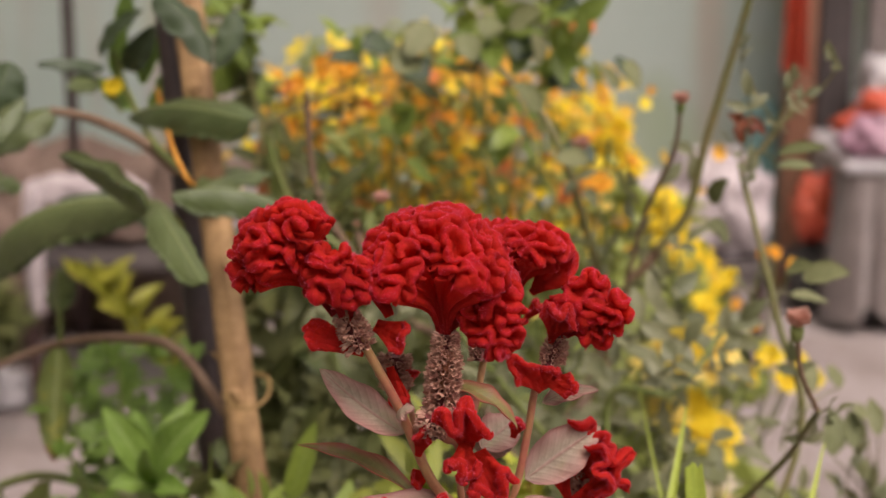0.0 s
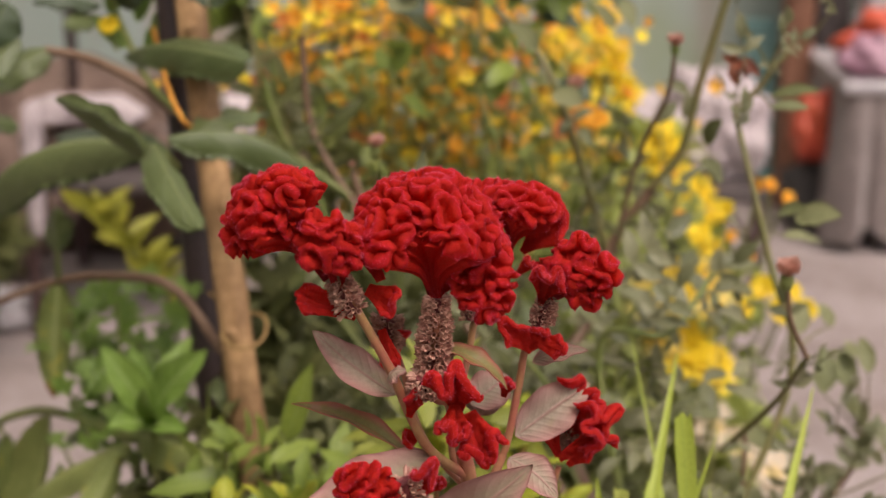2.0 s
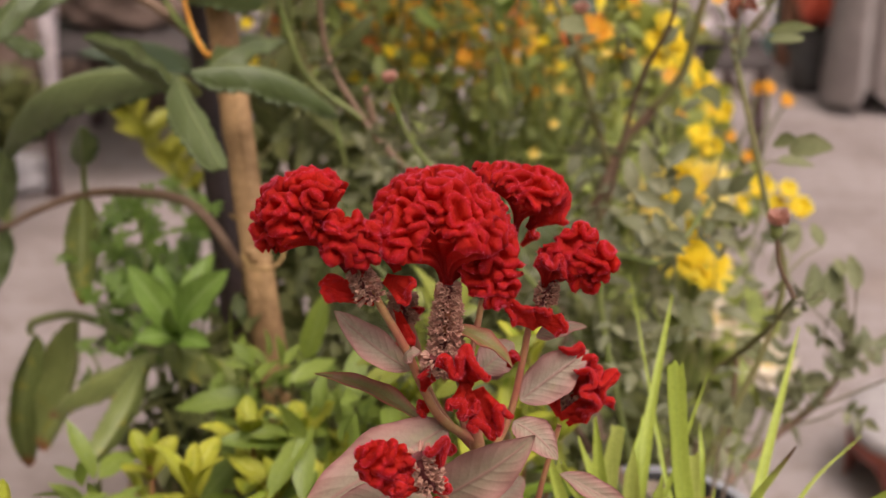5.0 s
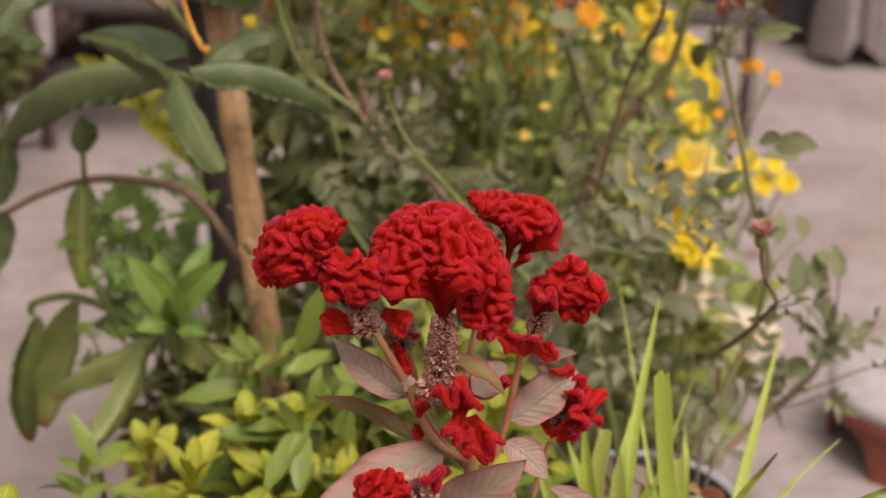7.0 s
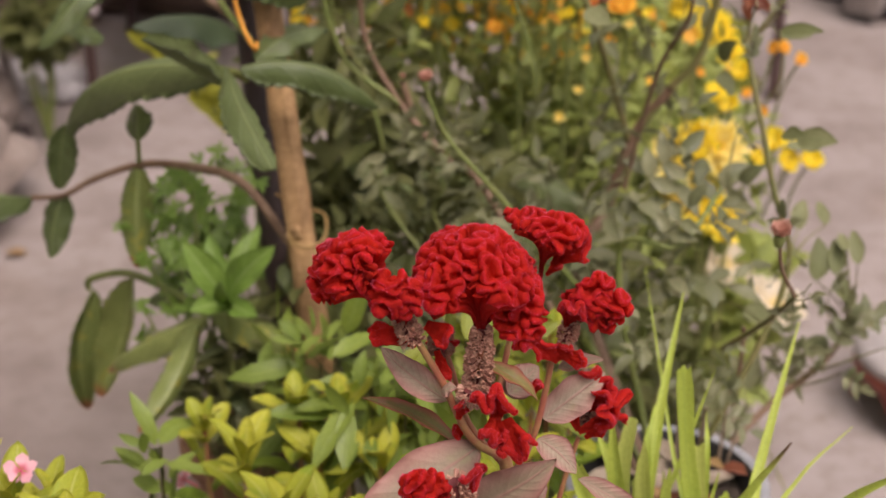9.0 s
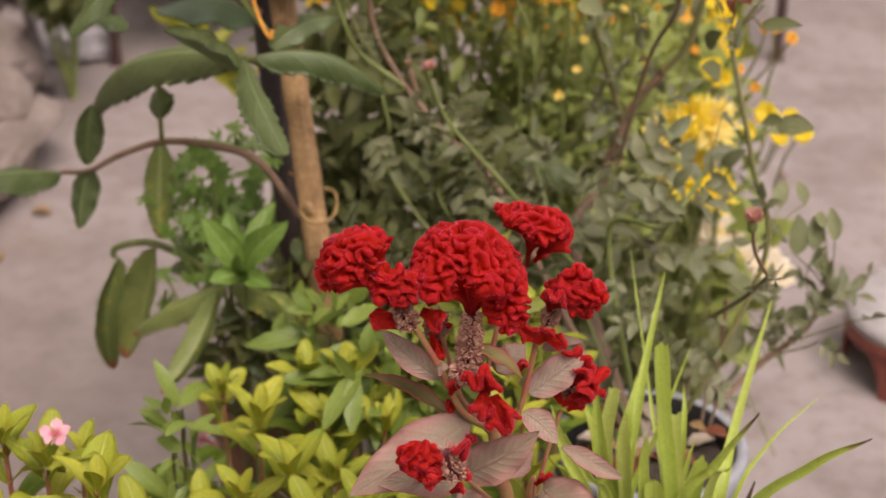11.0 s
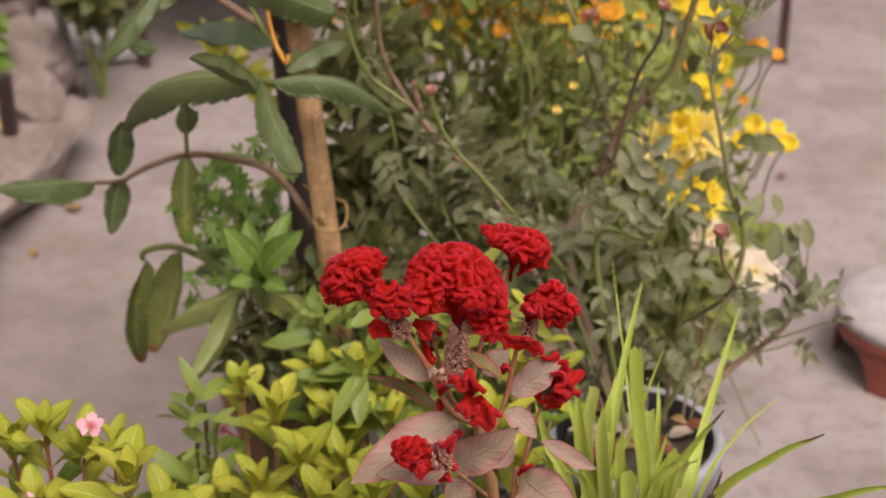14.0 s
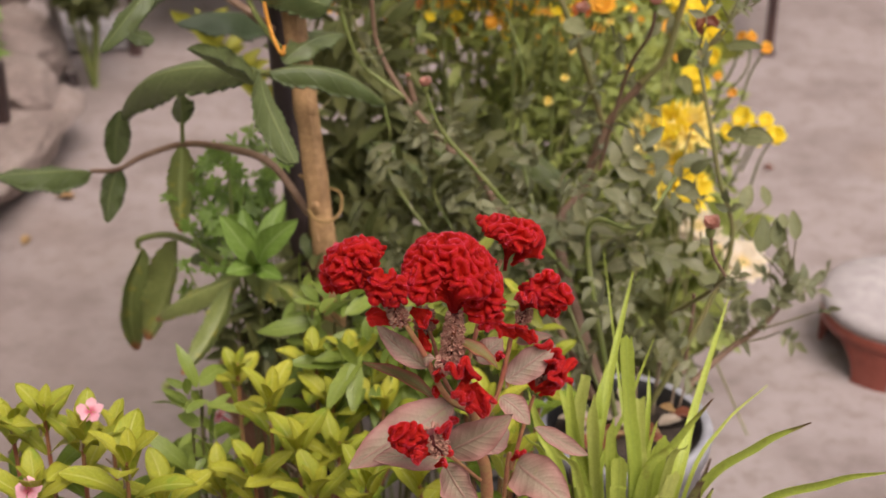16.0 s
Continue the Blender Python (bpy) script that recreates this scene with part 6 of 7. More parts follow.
# ---- rose in its pot ----
def rose():
    c = (0.1621, 0.3005, 0.4900)
    pot("plant_pot", (c[0], c[1], 0.0), 0.083, 0.066, 0.49, "tall grey-white plastic pot holding a rose", WHITE_POT, rim=0.004, liner=True, level=0.022)
    rngp = np.random.default_rng(17)
    for i in range(26):
        t, r = rngp.uniform(0, 6.28), rngp.uniform(0.008, 0.056)
        p = (c[0] + r * math.cos(t), c[1] + r * math.sin(t), 0.474 + 0.0005 * i)
        tagged(fallen_leaf(p, rngp.uniform(0.02, 0.034), 60 + i, (DRIED, PALE_DRY, DRY_LEAF, PALE_DRY)[i % 4]), "dry tan leaf lying on the soil of a pot", "leaf", "dry leaves in the pot")
    ob = thing("rose_bush", (c[0], c[1], 0.45), "straggly rose bush with small buds and dusty leaves", "bush")
    root = np.array((c[0], c[1], 0.45))
    lines = {
        "main": [root, (0.0962, 0.5000, 0.5745), (0.1210, 0.5500, 0.6186), (0.1461, 0.5700, 0.6885), (0.1783, 0.5700, 0.7373)],
        "leader": [(0.1461, 0.5700, 0.6885), (0.1783, 0.5700, 0.7373), (0.2005, 0.5650, 0.7701), (0.2133, 0.5600, 0.8303), (0.2399, 0.5500, 0.9382), (0.2482, 0.5500, 0.9843)],
        "left": [(0.1425, 0.5700, 0.6786), (0.1201, 0.5600, 0.7521), (0.0983, 0.5400, 0.8181), (0.0780, 0.5500, 0.8574), (0.0443, 0.5600, 0.8899)],
        "bud": [(0.1374, 0.5500, 0.6436), (0.1587, 0.5200, 0.7712), (0.1738, 0.4600, 0.8400), (0.1756, 0.4400, 0.8779)],
        "twig": [root, (0.0165, 0.4600, 0.6670), (-0.0252, 0.4700, 0.7064), (-0.0667, 0.4860, 0.7521), (-0.0974, 0.5000, 0.8047), (-0.1040, 0.5000, 0.8776)],
        "right": [root, (0.2637, 0.4200, 0.4855), (0.3132, 0.4400, 0.5206), (0.3420, 0.4600, 0.5536)],
    }
    lines.update({
        "wand": [root, (0.2563, 0.3600, 0.6389), (0.2416, 0.3800, 0.7349), (0.2199, 0.4200, 0.8300), (0.2252, 0.4400, 0.8314), (0.2507, 0.4600, 0.8575), (0.2705, 0.4700, 0.8815)],
        "pink_twig": [(0.2231, 0.3500, 0.5168), (0.2277, 0.3600, 0.5786), (0.2273, 0.3600, 0.6052)],
        "spur": [(0.2007, 0.3000, 0.6186), (0.2232, 0.2400, 0.6784), (0.2307, 0.1800, 0.7338)],
        "bud_stalk": [(0.2297, 0.1800, 0.7338), (0.2155, 0.1650, 0.7638), (0.2105, 0.1570, 0.7915)],
        "bud_stalk_left": [(0.1048, 0.3800, 0.6089), (0.0172, 0.3700, 0.7210), (-0.0246, 0.3700, 0.7719), (-0.0426, 0.3690, 0.8154)],
        "fork": [(-0.0667, 0.4860, 0.7521), (-0.1107, 0.4900, 0.7854), (-0.1264, 0.4900, 0.8200), (-0.1335, 0.4900, 0.8488)],
        "shoot_a": [root, (-0.0640, 0.4600, 0.6433), (-0.0827, 0.4600, 0.7288), (-0.0900, 0.4650, 0.7600)],
        "shoot_b": [root, (-0.0227, 0.4600, 0.6251), (-0.0280, 0.4600, 0.6873), (-0.0250, 0.4620, 0.7350)],
        "shoot_c": [root, (0.0600, 0.5200, 0.6400), (0.0520, 0.5400, 0.7600), (0.0300, 0.5500, 0.8300)],
        "lower": [root, (0.1184, 0.3600, 0.6666), (0.1656, 0.3400, 0.6920), (0.2085, 0.4000, 0.7236)],
    })
    thick = {"main": (0.0062, 0.0046, OLD_CANE), "leader": (0.0042, 0.0030, ROSE_CANE), "left": (0.0034, 0.0026, ROSE_CANE), "bud": (0.0022, 0.0016, OLD_CANE), "twig": (0.0036, 0.0024, OLD_CANE), "right": (0.0036, 0.003, OLD_CANE), "wand": (0.003, 0.0014, ROSE_CANE), "pink_twig": (0.002, 0.002, OLD_CANE), "spur": (0.0024, 0.0018, ROSE_CANE), "bud_stalk": (0.0016, 0.0014, OLD_CANE), "bud_stalk_left": (0.0024, 0.0016, GREEN_STEM), "lower": (0.003, 0.002, GREEN_STEM), "fork": (0.0026, 0.0022, GREEN_STEM), "shoot_a": (0.0018, 0.0014, GREEN_STEM), "shoot_b": (0.0018, 0.0014, GREEN_STEM), "shoot_c": (0.0018, 0.0013, GREEN_STEM)}
    for key, pts in lines.items():
        r0, r1, m = thick[key]
        tube("cane", pts, r0, r1, m, ob, bumps=0.05, sides=8, count=8 * len(pts))
    for p0, p1, r in (
        ((0.1924, 0.3400, 0.4522), (0.1960, 0.3300, 0.5429), 0.0026),
        ((0.2103, 0.3400, 0.4458), (0.2152, 0.3300, 0.5638), 0.0016),
        ((0.1759, 0.3400, 0.4372), (0.1739, 0.3300, 0.5353), 0.0018),
        ((0.2175, 0.3400, 0.4674), (0.2271, 0.3300, 0.5338), 0.0014),
    ):
        tube("dry_stick", [np.array(p0), np.array(p1)], r, r * 0.7, DRY_STICK, ob, sides=7, bumps=0.1)
    tube("stub", [(-0.0581, 0.4860, 0.7460), (-0.0656, 0.4860, 0.7743)], 0.0035, 0.0032, OLD_CANE, ob)
    rng = np.random.default_rng(51)
    sprays = Bunch()

    def spray(at, way, size, n=2):
        """A compound leaf: paired leaflets on a thin stalk, and one at its end."""
        at, way = np.asarray(at, float), unit(way)
        up = unit(np.array([0, -0.4, 0.8]) + rng.normal(0, 0.6, 3))
        side = unit(np.cross(way, up))
        end = at + way * size * (0.55 * n + 0.4)
        sprays.tube([at, end], 0.0007, 0.0005, sides=4, count=4)
        for k in range(n):
            p = at + way * size * (0.45 + 0.55 * k)
            for sgn in (-1, 1):
                w = unit(way * 0.55 + side * sgn + rng.normal(0, 0.15, 3))
                sprays.leaf(p, p + w * size * rng.uniform(0.7, 1.05), size * 0.46, face=up, arch=0.10, fold=0.25, nu=9, nv=5, thick=0, teeth=8, jag=0.15, full=0.42, blunt=1.2)
        sprays.leaf(end, end + unit(way + rng.normal(0, 0.15, 3)) * size * 1.1, size * 0.5, face=up, arch=0.10, fold=0.25, nu=9, nv=5, thick=0, teeth=8, jag=0.15, full=0.42, blunt=1.2)

    for key, n, size in (("main", 3, 0.022), ("leader", 4, 0.022), ("left", 5, 0.022), ("twig", 6, 0.022), ("right", 4, 0.022), ("wand", 4, 0.018), ("lower", 6, 0.024), ("bud_stalk_left", 3, 0.02), ("spur", 3, 0.018)):
        line = spline(lines[key], 60)
        for i in range(n):
            p = line[int(rng.uniform(8, 59))]
            if p[2] < 0.5:
                p = p + (0, 0, 0.06)
            spray(p, unit(rng.normal(0, 0.8, 3) + (0, -0.25, 0.25)), size * rng.uniform(0.75, 1.2), int(rng.integers(1, 3)))
    for p0, n in (
        ((0.1276, 0.3000, 0.6638), 3),
        ((0.1667, 0.3000, 0.6398), 4),
        ((0.1974, 0.3000, 0.5893), 3),
        ((0.2263, 0.4000, 0.6733), 2),
        ((0.0698, 0.4800, 0.6446), 4),
        ((0.0269, 0.5000, 0.6929), 4),
        ((0.0996, 0.5000, 0.6483), 3),
        ((0.1487, 0.4200, 0.6664), 3),
        ((-0.0078, 0.5000, 0.6450), 4),
        ((0.1860, 0.3600, 0.6495), 3),
        ((0.1441, 0.3400, 0.5883), 2),
        ((-0.0439, 0.5000, 0.6642), 2),
    ):
        c0 = np.array(p0)
        for i in range(n):
            spray(c0 + rng.normal(0, 0.022, 3), unit(rng.normal(0, 0.8, 3) + (0, -0.2, 0.1)), rng.uniform(0.015, 0.023), int(rng.integers(1, 4)))
    for i in range(38):
        at = (rng.uniform(-0.10, 0.17), rng.uniform(0.38, 0.58), rng.uniform(0.55, 0.79))
        spray(at, unit(rng.normal(0, 0.8, 3) + (0, -0.3, 0.1)), rng.uniform(0.018, 0.033), int(rng.integers(1, 4)))
    for i in range(22):
        at = (rng.uniform(-0.06, 0.20), rng.uniform(0.36, 0.48), rng.uniform(0.52, 0.74))
        spray(at, unit(rng.normal(0, 0.7, 3) * (1, 1, 0.4) + (0, -0.3, 0.05)), rng.uniform(0.028, 0.038), int(rng.integers(1, 3)))
    for key, n in (("right", 9), ("wand", 6)):
        line = spline(lines[key], 60)
        for i in range(n):
            p = line[int(rng.uniform(28, 58))]
            q = p + (rng.normal(0.01, 0.022), rng.normal(-0.01, 0.015), rng.uniform(0.015, 0.055))
            tube("side_twig", [p, (p + q) / 2 + rng.normal(0, 0.003, 3), q], 0.0011, 0.0007, ROSE_CANE, ob, sides=5, count=7)
            spray(q, unit(rng.normal(0, 0.7, 3) + (0.1, -0.2, 0.4)), rng.uniform(0.014, 0.021), int(rng.integers(1, 3)))
    tagged(sprays.make("sprays", ROSE_LEAF, ob, "dusty grey-green compound leaves"), kind="stuff")
    canes = np.concatenate([spline(lines[key], 60) for key in ("main", "leader", "right", "wand", "spur", "bud_stalk", "lower")])

    def stalked(pa, pb, w):
        """A toothed leaflet, turned to the sky, on a thin stalk from the nearest cane."""
        pb = pb + (0, 0.045, -0.016)
        near = canes[np.argmin(np.linalg.norm(canes - pa, axis=1))]
        tube("leaf_stalk", [near, (near + pa) / 2 + (0, 0, 0.004), pa], 0.0010, 0.0006, ROSE_CANE, ob, sides=5, count=7)
        leaf(ob, pa, pb, w * 0.00060, ROSE_LEAFLET, teeth=9, jag=0.1, arch=0.06, fold=0.15, face=(0.1 * math.sin(40 * w), -0.45, 0.85), nu=16)

    # leaflets that stand clear at the yard side
    for p0, p1, w in (
        ((0.3200, 0.4500, 0.5948), (0.3533, 0.4300, 0.5653), 52),
        ((0.2739, 0.4500, 0.6372), (0.2955, 0.4300, 0.6191), 40),
        ((0.3034, 0.4500, 0.6024), (0.3063, 0.4300, 0.6494), 34),
        ((0.3203, 0.4500, 0.6084), (0.3213, 0.4300, 0.6479), 30),
        ((0.3385, 0.4500, 0.6191), (0.3364, 0.4300, 0.6569), 24),
        ((0.3266, 0.4500, 0.6322), (0.3254, 0.4300, 0.6533), 18),
        ((0.2829, 0.4500, 0.6528), (0.2902, 0.4300, 0.6861), 26),
        ((0.3066, 0.4500, 0.6581), (0.3027, 0.4300, 0.6851), 20),
        ((0.2867, 0.4500, 0.4954), (0.3094, 0.4300, 0.4747), 40),
        ((0.2671, 0.4500, 0.5127), (0.2894, 0.4300, 0.5085), 40),
        ((0.3020, 0.4500, 0.5246), (0.3223, 0.4300, 0.5483), 38),
        ((0.2419, 0.4500, 0.5646), (0.2785, 0.4300, 0.5641), 50),
    ):
        pa, pb = np.array(p0), np.array(p1)
        stalked(pa, pb, w)
    for p0, p1, w in (
        ((0.2772, 0.4500, 0.5343), (0.3062, 0.4300, 0.5197), 44),
        ((0.2654, 0.4500, 0.7313), (0.3000, 0.4300, 0.7348), 24),
        ((0.2218, 0.4500, 0.7458), (0.2419, 0.4300, 0.7331), 34),
        ((0.2509, 0.4500, 0.8308), (0.2837, 0.4300, 0.8427), 22),
        ((0.2229, 0.4500, 0.5813), (0.1932, 0.4300, 0.6091), 40),
        ((0.2041, 0.4500, 0.4671), (0.2380, 0.4300, 0.4414), 40),
        ((0.2512, 0.4500, 0.4870), (0.2609, 0.4300, 0.5287), 34),
    ):
        pa, pb = np.array(p0), np.array(p1)
        stalked(pa, pb, w)
    for p0, p1, w in (
        ((0.1428, 0.5500, 0.8778), (0.1174, 0.5300, 0.8995), 26),
        ((0.0923, 0.5200, 0.8288), (0.1130, 0.5000, 0.8228), 36),
        ((0.0803, 0.5500, 0.8596), (0.0546, 0.5300, 0.8808), 40),
        ((0.1479, 0.5600, 0.8966), (0.1553, 0.5400, 0.8757), 24),
        ((0.0152, 0.5800, 0.9144), (0.0263, 0.5600, 0.8944), 40),
        ((-0.0239, 0.6000, 0.8981), (-0.0374, 0.5800, 0.8824), 50),
        ((-0.0100, 0.6000, 0.9212), (-0.0282, 0.5800, 0.8962), 50),
        ((0.0545, 0.6000, 0.9212), (0.0809, 0.5800, 0.9326), 46),
        ((0.2439, 0.4200, 0.8472), (0.2762, 0.4000, 0.8552), 18),
        ((0.2502, 0.4000, 0.7641), (0.2662, 0.3800, 0.7735), 22),
        ((0.2627, 0.4000, 0.7598), (0.2928, 0.3800, 0.7677), 34),
        ((0.2081, 0.5000, 0.7946), (0.2196, 0.4800, 0.8154), 30),
    ):
        pa, pb = np.array(p0), np.array(p1)
        leaf(ob, pa, pb, w * 0.00060, ROSE_LEAFLET, teeth=9, jag=0.1, arch=0.05, fold=0.12, face=(0.1, -0.7, 0.6), nu=16, seed=int(w))
    for p0, p1, w in (
        ((0.2247, 0.5000, 0.7652), (0.2035, 0.4800, 0.7813), 36),
        ((0.2352, 0.4600, 0.8746), (0.2249, 0.4400, 0.8905), 20),
        ((0.0826, 0.6000, 0.8888), (0.0721, 0.5800, 0.9144), 40),
        ((0.0407, 0.6000, 0.9258), (0.0357, 0.5800, 0.9099), 40),
    ):
        pa, pb = np.array(p0), np.array(p1)
        leaf(ob, pa, pb, w * 0.00060, ROSE_LEAFLET, teeth=9, jag=0.1, arch=0.05, fold=0.12, face=(0.1, -0.7, 0.6), nu=16, seed=int(w))
    # buds and spent flowers
    def bud(c, r, material, label, way=(0, -0.2, 0.9), n=6):
        head = flower(ob, "rosebud", c, way, r, n, 3, material, int(abs(c[0]) * 1e4), label, width=0.5, cup=1.6)
        lathe("calyx", (c[0], c[1], c[2] - r * 0.55), [(0.0006, -r * 0.2), (r * 0.26, -r * 0.05), (r * 0.34, r * 0.3), (r * 0.30, r * 0.6)], GREEN_STEM, ob, sides=10)

    bud((0.2103, 0.1570, 0.7937), 0.0130, CORAL, "small faded pink rosebud")
    bud((-0.0426, 0.3690, 0.8213), 0.0105, CORAL, "small faded pink rosebud")
    bud((0.1754, 0.4390, 0.8806), 0.0105, CORAL, "tight orange-red rosebud")
    bud((-0.0656, 0.4860, 0.7768), 0.0045, CORAL, "tiny bud at the end of a cut twig")
    bud((0.1104, 0.5500, 0.8251), 0.012, CORAL, "small orange-red rosebud")
    spent, heart = Bunch(), np.array((0.2207, 0.4460, 0.8660))
    for dx, dz, size in ((-0.7, 0.5, 0.014), (-0.3, 0.9, 0.010), (0.5, -0.2, 0.020), (0.9, -0.5, 0.022), (0.1, -0.9, 0.019), (0.55, -0.9, 0.021), (-0.2, -0.5, 0.013)):
        way = unit((dx, rng.normal(-0.15, 0.25), dz))
        spent.leaf(heart, heart + way * size, size * 0.52, face=unit((rng.normal(0, 0.4), -0.8, 0.5)), arch=0.18, fold=0.5, nu=9, nv=5, thick=0, teeth=5, jag=0.2)
    spent.make("spent_rose", DRIED, ob, "withered brown-red rose with hanging petals")
    return ob


rose()


# ---- long-bladed plant ----
def blade_plant():
    c = np.array((0.1536, 0.0600, 0.5657))
    pot("plant_pot", (c[0], c[1], 0.0), 0.075, 0.06, 0.40, "black plastic pot holding a long-bladed plant", BLACK_POT)
    ob = thing("long_bladed_plant", (c[0], c[1], 0.36), "clump of long lime-green strap leaves", "plant")
    root = np.array((c[0], c[1], 0.36))
    rng = np.random.default_rng(61)

    def blade(tip, width, via, off=(0, 0), material=BLADE, taper=0.6, face=(0, -0.85, 0.5)):
        tip = np.array(tip)
        start = root + (off[0], off[1], 0)
        line = spline([start, *via, tip], 30)
        way = unit(tip - start)
        face = unit(np.array(face) + rng.normal(0, 0.18, 3))
        side = unit(np.cross(way, face))
        up = np.cross(side, way)
        s = np.linspace(-1, 1, 7)
        u = np.linspace(0, 1, 30)
        w = width / 2 * np.minimum(1, 0.6 + u) * np.clip((1 - u) / taper, 0.03 if taper > 0.2 else 0.8, 1) ** 0.7 * (1 + 0.04 * np.sin(17 * u + rng.uniform(0, 6)))
        keel = w[:, None] * (0.45 * s ** 2 + 0.05 * np.cos(9 * s))[None]
        v = line[:, None] + (w[:, None] * s[None])[..., None] * side + keel[..., None] * up
        if taper <= 0.2:
            v[-1] += way * rng.normal(0, 0.0022, (7, 1))
        v = v.reshape(-1, 3)
        f = grid_faces(30, 7)
        uv = np.stack(np.meshgrid(u, (s + 1) / 2, indexing="ij"), -1).reshape(-1, 2)
        link_mesh("blade", np.concatenate([v, v - up * 0.0008]), np.concatenate([f, f[:, ::-1] + 210]), material, ob, uv=np.concatenate([uv, uv]))

    blade((0.2347, 0.178, 0.7132), 0.0108, [(0.1867, 0.0650, 0.5776), (0.2047, 0.1150, 0.6323)], (0.005, 0.0), taper=0.55)
    blade((0.1489, 0.175, 0.7376), 0.0108, [(0.1200, 0.0700, 0.5922), (0.1303, 0.1200, 0.6605)], (-0.02, 0.0), taper=0.5)
    blade((0.1252, 0.22, 0.7336), 0.0040, [(0.1504, 0.0700, 0.5864), (0.1413, 0.1300, 0.6438)], (0.0, 0.01))
    blade((0.1366, 0.06, 0.744), 0.0117, [(0.1530, 0.0550, 0.5910), (0.1432, 0.0580, 0.6769)], (0.0, 0.0), taper=0.04)
    blade((0.1642, 0.1, 0.7185), 0.0051, [(0.1195, 0.0600, 0.5788), (0.1441, 0.0850, 0.6563)], (-0.03, 0.0))
    blade((0.0927, 0.08, 0.6968), 0.0127, [(0.1200, 0.0600, 0.5858), (0.1010, 0.0650, 0.6367)], (-0.01, 0.0), taper=0.3)
    blade((0.1084, 0.0900, 0.6851), 0.0103, [(0.1098, 0.0750, 0.5738), (0.1039, 0.0850, 0.6429)], (-0.02, 0.01), material=BLADE_PALE, taper=0.06)
    blade((0.1536, 0.0750, 0.6737), 0.0097, [(0.1593, 0.0600, 0.5839), (0.1560, 0.0680, 0.6298)], (0.0, 0.0), material=BLADE_PALE, taper=0.12)
    blade((0.1708, 0.0850, 0.6437), 0.0066, [(0.1615, 0.0700, 0.5798), (0.1643, 0.0800, 0.6109)], (0.0, 0.0))
    blade((0.2103, 0.045, 0.6962), 0.0092, [(0.1569, 0.0500, 0.5916), (0.1833, 0.0500, 0.6475)], (0.0, -0.01), material=BLADE_TIP, taper=0.45)
    blade((0.2632, 0.1, 0.6739), 0.0038, [(0.1968, 0.0600, 0.5872), (0.2258, 0.0800, 0.6443)], (0.015, 0.0))
    blade((0.2873, 0.02, 0.6932), 0.0082, [(0.2012, 0.0450, 0.5868), (0.2493, 0.0320, 0.6599)], (0.015, 0.0), material=BLADE_TIP, taper=0.35)
    blade((0.3455, -0.02, 0.6759), 0.0077, [(0.2391, 0.0300, 0.5793), (0.3047, 0.0000, 0.6490)], (0.02, -0.01), taper=0.4)
    blade((0.0643, -0.0300, 0.7258), 0.0066, [(0.1039, -0.0200, 0.6438), (0.0834, -0.0300, 0.6927)], (-0.02, -0.03), taper=0.12)
    blade((0.0585, 0.0300, 0.7095), 0.0087, [(0.0919, 0.0300, 0.6079), (0.0706, 0.0300, 0.6677)], (-0.03, 0.0), taper=0.4)
    blade((0.0782, 0.0500, 0.6502), 0.0092, [(0.0882, 0.0500, 0.5712), (0.0808, 0.0500, 0.6163)], (-0.03, 0.0), material=BLADE_PALE, taper=0.2)
    blade((0.1363, 0.0300, 0.6436), 0.0133, [(0.1381, 0.0300, 0.5891), (0.1373, 0.0300, 0.6166)], (0.0, -0.02), taper=0.03)
    blade((0.1817, 0.0300, 0.6303), 0.0117, [(0.1701, 0.0300, 0.5834), (0.1766, 0.0300, 0.6079)], (0.01, -0.02), material=BLADE_PALE, taper=0.03)
    blade((0.2033, 0.0200, 0.6303), 0.0077, [(0.1836, 0.0250, 0.5810), (0.1947, 0.0200, 0.6096)], (0.01, -0.02), material=BLADE_DRY, taper=0.1)
    blade((0.0988, 0.0400, 0.6415), 0.0122, [(0.1127, 0.0400, 0.5801), (0.1057, 0.0400, 0.6111)], (-0.02, -0.02), taper=0.3)
    blade((0.0848, 0.1000, 0.6725), 0.0092, [(0.1010, 0.0800, 0.6119)], (-0.02, 0.0), taper=0.5)
    blade((0.1134, 0.0500, 0.6929), 0.0102, [(0.1163, 0.0500, 0.6347)], (-0.01, 0.0), material=BLADE_PALE, taper=0.4)
    blade((0.1291, 0.0300, 0.6847), 0.0087, [(0.1290, 0.0350, 0.6329)], (0, 0.0), taper=0.45)
    blade((0.1739, 0.0600, 0.6432), 0.0077, [(0.1651, 0.0600, 0.6016)], (0.0, 0.0), taper=0.5)
    blade((0.1912, 0.0300, 0.6591), 0.0077, [(0.1766, 0.0400, 0.6174)], (0.01, 0.0), material=BLADE_PALE, taper=0.5)
    blade((0.0566, 0.0000, 0.6856), 0.0082, [(0.0800, 0.0200, 0.6288)], (-0.03, 0.0), taper=0.5)
    blade((0.0467, -0.0200, 0.6710), 0.0066, [(0.0749, 0.0100, 0.6194)], (-0.03, 0.0), taper=0.5)
    blade((0.1271, 0.1200, 0.6774), 0.0087, [(0.1207, 0.0900, 0.6193)], (-0.01, 0.0), taper=0.5)
    blade((0.1640, 0.1200, 0.6720), 0.0061, [(0.1628, 0.0900, 0.6209)], (0.0, 0.0))
